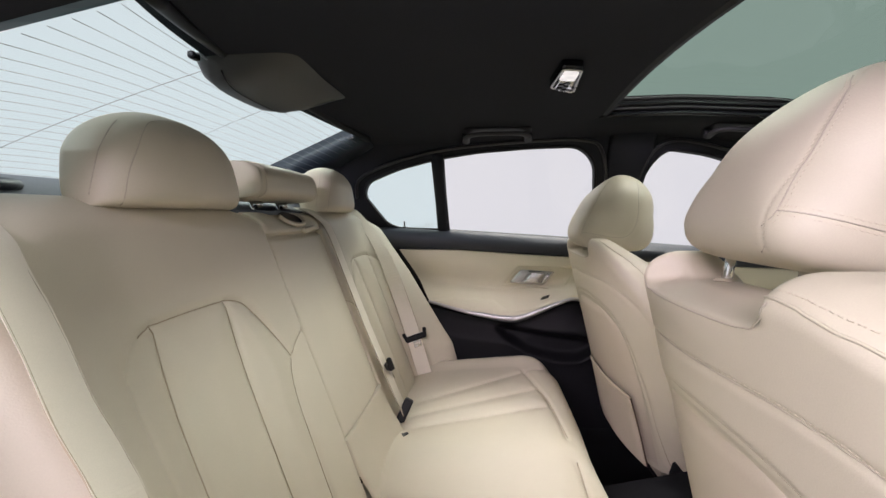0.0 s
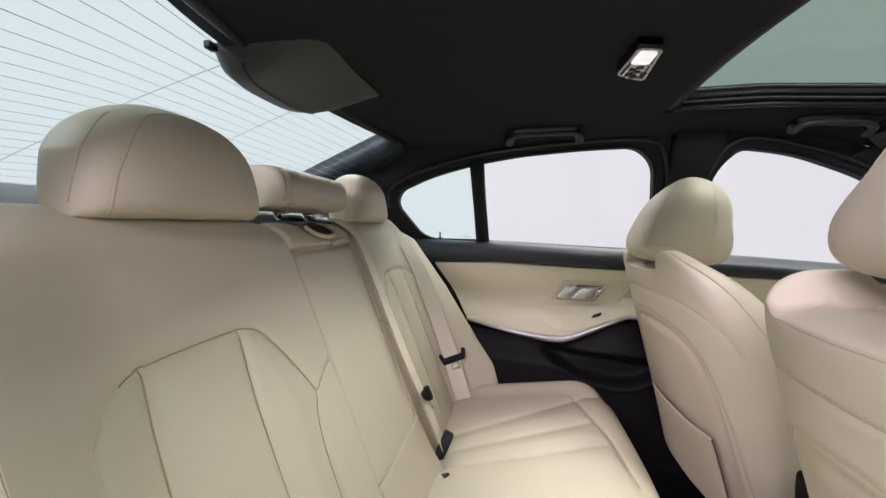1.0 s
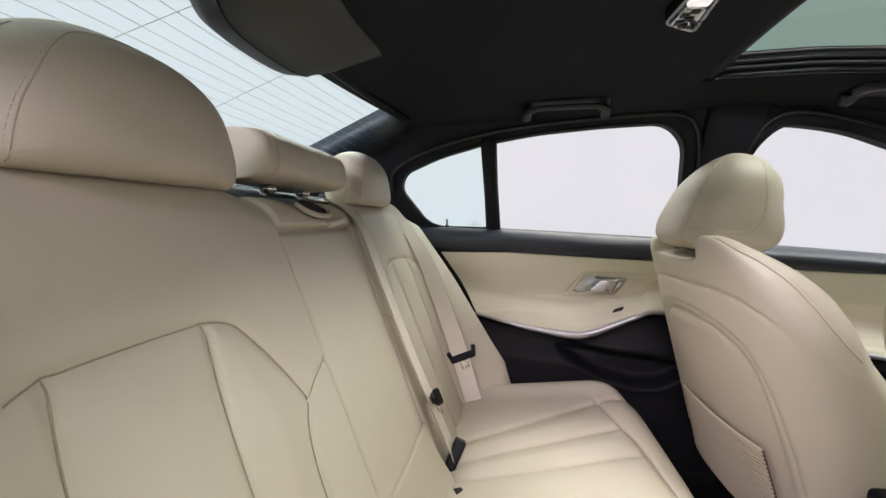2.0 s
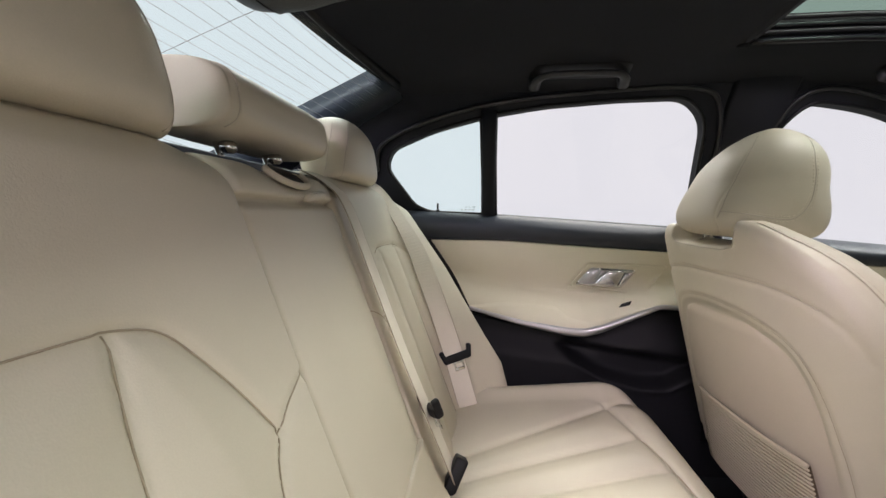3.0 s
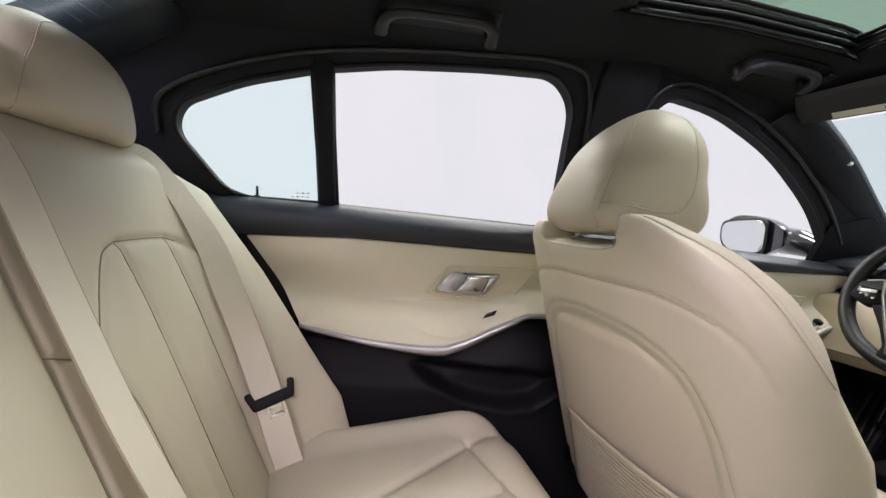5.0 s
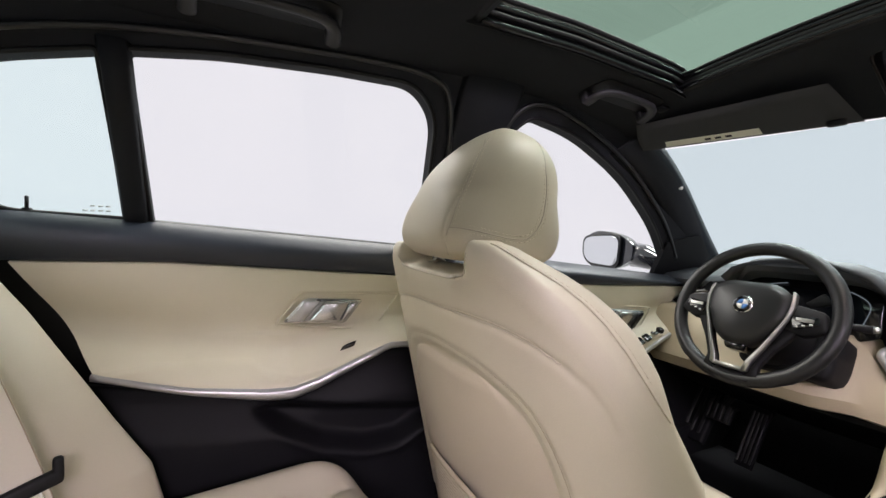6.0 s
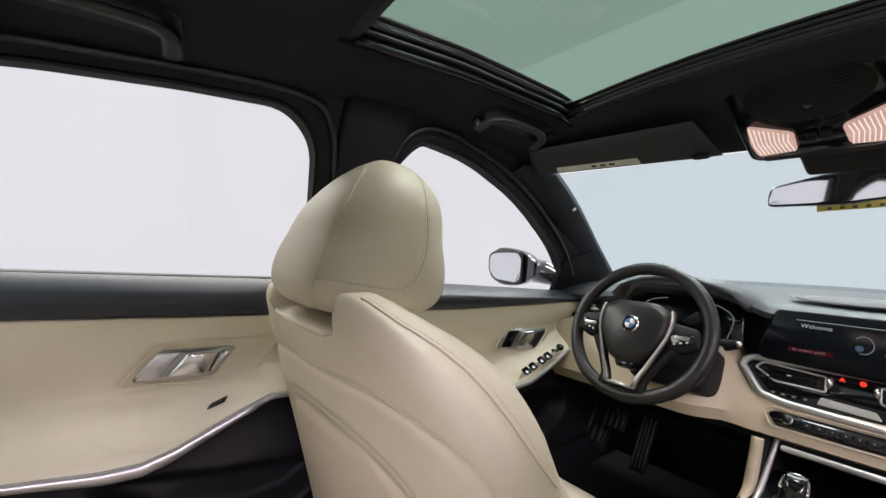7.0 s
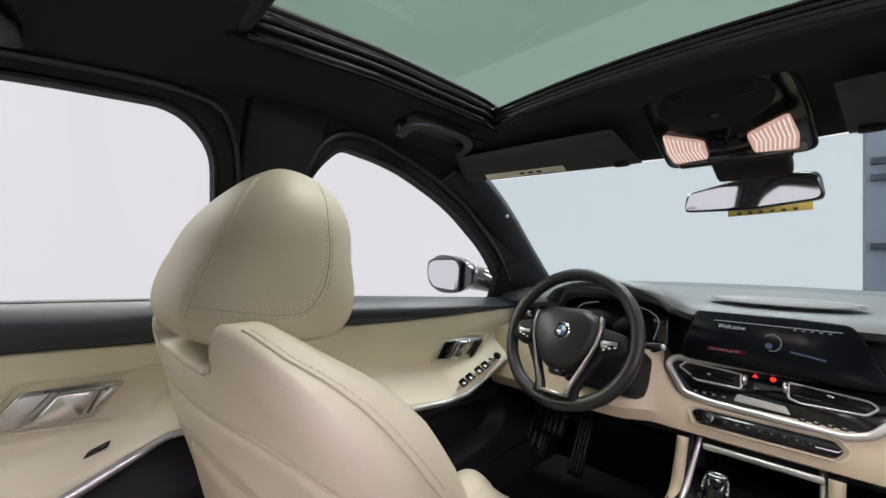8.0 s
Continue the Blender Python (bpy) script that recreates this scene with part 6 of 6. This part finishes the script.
def text_mesh(words, size):
    cu = bpy.data.curves.new("words", "FONT")
    cu.body, cu.size = words, size
    ob = bpy.data.objects.new("words", cu)
    scene.collection.objects.link(ob)
    bpy.context.view_layer.update()
    me = bpy.data.meshes.new_from_object(ob)
    bpy.data.objects.remove(ob)
    return me


def screen():
    s = thing("centre_screen", (0, 1.73, 0.76), "wide dark touch screen lit with a welcome page", "screen")
    n = Vector((0, -1, 0.25)).normalized()
    up = Vector((0, 0.25, 1)).normalized()
    o = Vector((0, 1.72, 0.80))
    pl = lambda h: (lambda a, b, q: tuple(o + Vector((1, 0, 0)) * a + up * b + n * (h + q)))
    rot = Matrix((Vector((1, 0, 0)), up, n)).transposed().to_4x4()
    out = rounded([(-0.172, -0.012), (-0.162, 0.040), (-0.140, 0.105), (0.055, 0.107), (0.152, 0.102), (0.168, 0.088), (0.222, -0.026), (0.19, -0.030), (-0.060, -0.026), (-0.155, -0.022)], 0.010)
    part("bezel", plaque(out, pl(-0.022), 0.022, 0.004), SCREEN, s, "piano-black screen housing")
    act = [(a * 0.975 + 0.0006, 0.04 + (b - 0.04) * 0.96) for a, b in out]
    part("display", plaque(act, pl(0.0004), 0.0006, 0.0004), SCREEN, s, "dark lit display")
    w = text_mesh("Welcome", 0.0145)
    w.transform(Matrix.Translation(pl(0.0018)(-0.088, 0.066, 0)) @ rot)
    part("welcome_text", w, LITWHITE, s, "pale lit word", smooth=False)
    part("top_line", block((0.238, 0.0012, 0.0006), pl(0.0016)(0.022, 0.0835, 0), rot, 0), LITWHITE, s)
    part("red_bar", block((0.082, 0.010, 0.0006), pl(0.0014)(-0.067, 0.0115, 0), rot, 0), LITRED, s, "dark red bar")
    w = text_mesh("Set up driver profile", 0.0076)
    w.transform(Matrix.Translation(pl(0.0022)(-0.101, 0.0095, 0)) @ rot)
    part("profile_text", w, LITROSE, s, "small rose lit words", smooth=False)
    for k in range(5):
        part("status_mark", block((0.006, 0.003, 0.0006), pl(0.0016)(0.062 + 0.015 * k, 0.079, 0), rot, 0), LITGREY, s)
    ring = [pl(0.0018)(0.022 + 0.017 * math.cos(a), 0.044 + 0.019 * math.sin(a), 0) for a in np.linspace(-1.9, 2.4, 24)]
    part("profile_picture", tube(ring, 0.0011, 6), LITGREY, s, "pale wheel drawing on the display")
    part("profile_dot", disc(0.007, 0.0008, pl(0.0018)(0.016, 0.036, 0), tuple(n), 20, 0), LITBLUE, s)
    part("light_streak", block((0.062, 0.004, 0.0006), pl(0.0016)(0.086, 0.024, 0), rot @ Matrix.Rotation(-0.16, 4, "Z"), 0), LITBLUE, s)


LITROSE = glow("screen_rose_light", (0.9, 0.55, 0.58), 0.30, 0.0)
LITGREY = glow("screen_grey_light", (0.55, 0.62, 0.72), 0.25, 0.2, 80)
screen()

SLATGREY = material("grey_slat_plastic", (0.26, 0.27, 0.285), 0.5, vary=0.05)
grille = thing("speaker_grille", (0.03, 1.92, 0.915), "pale ribbed oval speaker grille on the dash pad", "speaker grille")
gc = Vector((0.016, 1.915, 0.921))
ring = [(gc.x + 0.165 * math.cos(a), gc.y + 0.085 * math.sin(a), gc.z) for a in np.linspace(0, 2 * math.pi, 41)[:-1]]
part("rim", tube(ring, 0.0016, 6, closed=True), SLATGREY, grille)
bm = bmesh.new()
bm.faces.new([bm.verts.new((gc.x + 0.163 * math.cos(a), gc.y + 0.083 * math.sin(a), gc.z - 0.004)) for a in np.linspace(0, 2 * math.pi, 41)[:-1]])
part("backing", bm, DASHPAD, grille, "dark gap behind the slats")
for k in range(44):
    a = -0.155 + 0.310 * k / 43
    h = 0.083 * math.sqrt(max(0, 1 - (a / 0.165) ** 2))
    part("slat", tube([(gc.x + a * 0.9, gc.y - h, gc.z), (gc.x + a, gc.y + h, gc.z - 0.001)], 0.0024, 5), SLATGREY, grille)


def cluster():
    c = thing("instrument_cluster", (-0.36, 1.73, 0.80), "dark digital instrument screen under the dash hood", "instrument cluster")
    pl = lambda h: (lambda a, b, q: (a, 1.735 - h - q + 0.25 * (b - 0.85), b))
    out = rounded([(-0.535, 0.80), (-0.520, 0.890), (-0.470, 0.925), (-0.26, 0.925), (-0.205, 0.875), (-0.200, 0.79), (-0.25, 0.77), (-0.49, 0.77)], 0.02)
    part("housing", plaque(out, pl(-0.02), 0.02, 0.004), GLOSS, c)
    part("display", plaque(rounded([(-0.500, 0.80), (-0.485, 0.885), (-0.25, 0.888), (-0.225, 0.80)], 0.02), pl(0.0005), 0.0008, 0.0005), SCREEN, c, "dark instrument display")
    for pts in (((-0.475, 0.81), (-0.478, 0.86), (-0.455, 0.888), (-0.405, 0.900)), ((-0.30, 0.898), (-0.258, 0.888), (-0.228, 0.862), (-0.238, 0.81))):
        part("scale_line", tube([pl(0.003)(p.x, p.y, 0) for p in curve_points([(a, b, 0) for a, b in pts], 6)], 0.0012, 5), LITGREY, c, "pale lit scale line")
    hood = []
    for t in np.linspace(0, 1, 13):
        a = -0.545 + 0.36 * t
        z = 0.905 + 0.062 * math.sin(math.pi * min(1, max(0, t))) ** 0.5
        hood.append([(a, 1.668, z), (a, 1.72, z + 0.006), (a, 1.80, z - 0.01), (a, 1.80, z - 0.03), (a, 1.69, z - 0.014)])
    part("hood", loft(hood), DASHPAD, c, "dark slate instrument hood")


cluster()

sv = thing("side_vent", (-0.66, 1.72, 0.80), "black side air vent with a silver edge", "air vent")
loop = rounded([(-0.755, 0.795), (-0.70, 0.835), (-0.60, 0.852), (-0.575, 0.828), (-0.61, 0.795), (-0.70, 0.775)], 0.012)
pl = lambda a, b, q: (a, 1.715 + 0.20 * (-0.6 - a) - q, b)
part("backing", plaque(loop, lambda a, b, q: pl(a, b, q - 0.01), 0.010, 0.002), GLOSS, sv)
part("rim", tube([pl(a, b, 0.001) for a, b in loop], 0.003, 8, closed=True), SATIN, sv, "silver vent rim")
for k in range(3):
    part("louvre", block((0.12, 0.008, 0.002), pl(-0.66, 0.805 + 0.012 * k, 0.002), Matrix.Rotation(-0.2, 4, "Z"), 0), BLACK, sv)
light_sw = thing("light_switch", (-0.58, 1.70, 0.76), "small chrome-edged light switch keys", "switch")
part("plate", block((0.075, 0.02, 0.04), (-0.590, 1.672, 0.742), Matrix.Rotation(-0.3, 4, "X"), 0.004), GLOSS, light_sw)
part("key", block((0.05, 0.01, 0.010), (-0.590, 1.660, 0.742), Matrix.Rotation(-0.3, 4, "X"), 0.002), CHROME, light_sw, "chrome key")


# ---- steering wheel ----
def steering_wheel():
    w = thing("steering_wheel", (-0.361, 1.482, 0.835), "black leather three-spoke steering wheel with silver lower spokes", "steering wheel")
    C = Vector((-0.361, 1.482, 0.840))
    U, N = Vector((0, 0.423, 0.906)), Vector((0, -0.906, 0.423))
    P = lambda a, b, q=0.0: C + Vector((1, 0, 0)) * a + U * b + N * q
    pl = lambda h: (lambda a, b, q: tuple(P(a, b, h + q)))
    rim_pts = [P(0.171 * math.cos(a), 0.171 * math.sin(a) * (0.985 if math.sin(a) < -0.8 else 1.0)) for a in np.linspace(0, 2 * math.pi, 73)[:-1]]
    r = part("rim", tube(rim_pts, 0.0168, 16, closed=True, up=tuple(N)), WHEEL, w, "black leather rim")
    inner = [P(0.1565 * math.cos(a), 0.1565 * math.sin(a), 0.004) for a in np.linspace(0, 2 * math.pi, 73)[:-1]]
    part("rim_stitching", tube(inner, 0.0012, 5, closed=True, up=tuple(N)), BLACK, r)
    hub = rounded([(-0.088, 0.046), (-0.054, 0.068), (0.054, 0.068), (0.088, 0.046), (0.084, -0.012), (0.050, -0.072), (0.020, -0.094), (-0.020, -0.094), (-0.050, -0.072), (-0.084, -0.012)], 0.018)
    h = part("airbag_cover", plaque(hub, pl(0.0), 0.040, 0.020), WHEEL, w, "black grained airbag cover")
    b = part("badge", disc(0.0215, 0.004, P(0, 0.004, 0.0405), tuple(N), 32, 0.001), STEEL, h, "round silver badge")
    part("badge_ring", disc(0.0195, 0.004, P(0, 0.004, 0.0415), tuple(N), 32, 0), GLOSS, h)
    for k in range(4):
        a0 = k * math.pi / 2
        arc = [(0, 0)] + [(0.0125 * math.cos(a0 + t), 0.0125 * math.sin(a0 + t)) for t in np.linspace(0, math.pi / 2, 7)]
        part("badge_quarter", plaque(arc, lambda a, b2, q: tuple(P(a, 0.004 + b2, 0.0436 + q)), 0.0006, 0.0001), (WHITE, BADGE_BLUE)[k % 2], h)
    for sx in (-1, 1):
        arm = rounded([(sx * 0.070, 0.046), (sx * 0.090, 0.030), (sx * 0.150, 0.020), (sx * 0.160, -0.022), (sx * 0.120, -0.042), (sx * 0.078, -0.030)], 0.010)
        if sx < 0:
            arm = arm[::-1]
        sp = part("spoke", plaque(arm, pl(0.0), 0.020, 0.006), BLACK, w, "black side spoke")
        keys = rounded([(sx * 0.090, 0.000), (sx * 0.143, 0.006), (sx * 0.146, -0.012), (sx * 0.100, -0.030)], 0.005)
        part("key_pad", plaque(keys, pl(0.0195), 0.004, 0.003), GLOSS, sp, "glossy key pad")
        part("key_bar", block((0.034, 0.0016, 0.009), P(sx * 0.119, -0.006, 0.0245), Matrix.Rotation(-0.437, 4, "X"), 0.001), GREYMETAL, sp, "silver rocker key")
        for k in range(3):
            part("key_mark", block((0.006, 0.001, 0.004), P(sx * (0.106 + 0.013 * k), -0.0225 + 0.004 * k, 0.0242), Matrix.Rotation(-0.437, 4, "X"), 0), LABEL_WHITE, sp)
        low = rounded([(sx * 0.086, 0.058), (sx * 0.093, 0.050), (sx * 0.096, 0.020), (sx * 0.090, -0.014), (sx * 0.063, -0.085), (sx * 0.044, -0.128), (sx * 0.040, -0.150), (sx * 0.028, -0.150), (sx * 0.034, -0.126), (sx * 0.054, -0.085), (sx * 0.083, -0.014), (sx * 0.089, 0.020)], 0.003)
        if sx < 0:
            low = low[::-1]
        part("lower_spoke", plaque(low, pl(0.014), 0.014, 0.002), GREYMETAL, w, "satin silver edge of the lower spoke")
        web = rounded([(sx * 0.094, -0.004), (sx * 0.112, -0.030), (sx * 0.074, -0.090), (sx * 0.056, -0.130), (sx * 0.060, -0.162), (sx * 0.030, -0.164), (sx * 0.036, -0.128), (sx * 0.056, -0.085), (sx * 0.080, -0.014)], 0.006)
        if sx < 0:
            web = web[::-1]
        part("spoke_web", plaque(web, pl(0.0), 0.016, 0.005), BLACK, w, "black lower spoke")
        part("paddle", plaque(rounded([(sx * 0.095, 0.045), (sx * 0.125, 0.075), (sx * 0.145, 0.050), (sx * 0.110, 0.035)], 0.006), pl(-0.016), 0.004, 0.002), BLACK, w, "black shift paddle")
    part("spoke_bridge", plaque(rounded([(-0.038, -0.142), (0.038, -0.142), (0.034, -0.151), (-0.034, -0.151)], 0.003), pl(0.013), 0.014, 0.002), GREYMETAL, w, "satin silver spoke bridge")
    part("bridge_web", plaque(rounded([(-0.044, -0.146), (0.044, -0.146), (0.050, -0.172), (-0.050, -0.172)], 0.005), pl(-0.002), 0.018, 0.004), BLACK, w, "black foot of the lower spokes")
    part("hub_foot", plaque(rounded([(-0.026, -0.088), (0.026, -0.088), (0.020, -0.104), (-0.020, -0.104)], 0.006), pl(0.0), 0.030, 0.004), GLOSS, w, "glossy black foot of the hub")
    part("column_cover", loft([[tuple(P(0.075 * math.cos(a) * k, 0.065 * math.sin(a) * k - 0.012, q)) for a in np.linspace(0, 2 * math.pi, 25)[:-1]] for q, k in ((0.002, 0.85), (-0.03, 1.05), (-0.10, 1.2), (-0.24, 1.25))]), BLACK, w, "black steering column cover")
    part("column_skirt", block((0.20, 0.16, 0.13), (-0.335, 1.655, 0.725), Matrix.Rotation(-0.40, 4, "X"), 0.03, None, 3), BLACK, w, "black lower column cover")
    for sx in (-1, 1):
        s = tube([P(sx * 0.075, 0.010, -0.045), P(sx * 0.15, 0.016, -0.050), P(sx * 0.205, 0.020, -0.050)], [0.006, 0.007, 0.009], 10)
        st = part("stalk", s, BLACK, w, "black control stalk")
        part("stalk_end", disc(0.0065, 0.012, P(sx * 0.208, 0.020, -0.050), (1, 0, 0.25), 14, 0.002), SATIN, st, "silver stalk end")


steering_wheel()


# ---- centre console and pedals ----
def centre_console():
    c = thing("centre_console", (0, 1.2, 0.48), "black centre console with silver edges and beige sides", "centre console")
    secs = [[(-0.125, y, 0.44), (-0.128, y, z - 0.02), (-0.112, y, z), (0.112, y, z), (0.128, y, z - 0.02), (0.125, y, 0.44)] for y, z in ((0.86, 0.50), (1.10, 0.505), (1.22, 0.480), (1.40, 0.482), (1.55, 0.492), (1.66, 0.530))]
    part("tray", loft(secs), GLOSS, c, "piano-black console tray")
    for sx in (-1, 1):
        pts = curve_points([(sx * 0.122, 1.20, 0.474), (sx * 0.122, 1.45, 0.478), (sx * 0.120, 1.56, 0.490), (sx * 0.118, 1.636, 0.545), (sx * 0.114, 1.69, 0.605)], 8)
        part("silver_edge", tube(pts, 0.007, 8), SATIN, c, "satin silver edge")
        pts = curve_points([(sx * 0.146, 1.05, 0.458), (sx * 0.146, 1.45, 0.462), (sx * 0.142, 1.570, 0.482), (sx * 0.138, 1.605, 0.552), (sx * 0.138, 1.628, 0.605)], 8)
        part("beige_side", tube(pts, 0.013, 12), DASH_LEATHER, c, "beige leather knee pad")
        part("side_panel", loft([[(sx * 0.125, y, 0.27), (sx * 0.150, y, 0.27), (sx * 0.150, y, z), (sx * 0.125, y, z)] for y, z in ((0.9, 0.45), (1.45, 0.455), (1.60, 0.50), (1.66, 0.60), (1.9, 0.62))]), BLACK, c, "black console side")
    part("armrest", block((0.19, 0.34, 0.06), (0, 1.00, 0.535), None, 0.022, None, 4), LEATHER, c, "beige leather armrest lid")
    part("rear_face", block((0.21, 0.05, 0.30), (0, 0.845, 0.44), None, 0.012, None, 3), BLACK, c, "black rear face of the console")
    part("shelf_bar", block((0.205, 0.012, 0.012), (0.020, 1.578, 0.618), None, 0.004), SATIN, c, "satin silver bar over the tray")
    part("cup_lid", block((0.18, 0.10, 0.008), (0, 1.525, 0.505), Matrix.Rotation(0.12, 4, "X"), 0.003), GLOSS, c, "glossy tray lid")
    for sx in (-1, 1):
        part("tray_insert", block((0.018, 0.14, 0.006), (sx * 0.088, 1.40, 0.488), Matrix.Rotation(0.03, 4, "X"), 0.002), SATIN, c)
    g = thing("gear_selector", (-0.024, 1.43, 0.485), "chrome-edged black gear selector", "gear selector")
    part("boot", loft([[(-0.024 + r * math.cos(a), 1.43 + r * 1.2 * math.sin(a) + dy, z) for a in np.linspace(0, 2 * math.pi, 21)[:-1]] for z, r, dy in ((0.484, 0.038, 0), (0.525, 0.024, 0.003), (0.582, 0.017, 0.008))]), BLACK, g, "black selector boot")

    def knob(u, v, side):
        return -0.024 + 0.021 * u * (1 - 0.2 * v), 1.436 + 0.008 * v + side * 0.025 * rim(u, v, 2.6, 2.6), 0.602 + 0.025 * v
    part("grip", pillow(knob, 26, 26), GLOSS, g, "glossy black grip")
    part("cap", tube(curve_points([(-0.044, 1.419, 0.604), (-0.041, 1.438, 0.620), (-0.024, 1.444, 0.628), (-0.007, 1.438, 0.620), (-0.004, 1.419, 0.604)], 6), 0.003, 8), CHROME, g, "chrome cap edge")
    part("park_letter", letter_p, LITWHITE, g, "small lit letter", smooth=False)


letter_p = text_mesh("P", 0.012)
letter_p.transform(Matrix.Translation((-0.027, 1.4105, 0.590)) @ Matrix.Rotation(1.35, 4, "X"))
centre_console()

RIB = material("worn_grey_rubber", (0.013, 0.0135, 0.015), 0.40, vary=0.2)
for x, wdt, hgt, name, label in ((-0.600, 0.085, 0.060, "brake_pedal", "black ribbed brake pedal with metal edges"), (-0.495, 0.050, 0.190, "accelerator_pedal", "tall black ribbed accelerator pedal")):
    pd = thing(name, (x, 1.95, 0.30), label, "pedal")
    rot = Matrix.Rotation(-0.55, 4, "X")
    base = Vector((x, 1.80, 0.44 if wdt > 0.06 else 0.40))
    pp = part("pad", block((wdt, 0.014, hgt), base, rot, 0.004), BLACK, pd, "black rubber pad")
    for k in range(4):
        off = (k - 1.5) * wdt / 4.2
        part("rib", block((wdt / 9, 0.006, hgt * 0.86), base + rot @ Vector((off, -0.009, 0)), rot, 0.0015), RIB, pp)
    part("arm", tube([base + Vector((0, 0.01, 0)), base + Vector((0, 0.10, 0.06)), base + Vector((0, 0.16, 0.18))], 0.009, 8), BLACK, pd, "black pedal arm")
rest = thing("foot_rest", (-0.685, 1.90, 0.27), "black ribbed foot rest", "foot rest")
rr_ = part("plate", block((0.09, 0.03, 0.26), (-0.685, 1.86, 0.42), Matrix.Rotation(-0.6, 4, "X"), 0.008), BLACK, rest)
for k in range(3):
    part("rib", block((0.010, 0.006, 0.20), (-0.710 + 0.025 * k, 1.845, 0.428), Matrix.Rotation(-0.6, 4, "X"), 0.002), RIB, rr_)

airbag_tag = thing("airbag_tag", (-0.600, 1.540, 1.165), "small white oval tag on the windscreen pillar trim", "airbag tag")
part("plate", disc(0.007, 0.003, (-0.5985, 1.537, 1.166), (0.75, -0.6, 0.25), 20, 0.001), WHITE, airbag_tag)
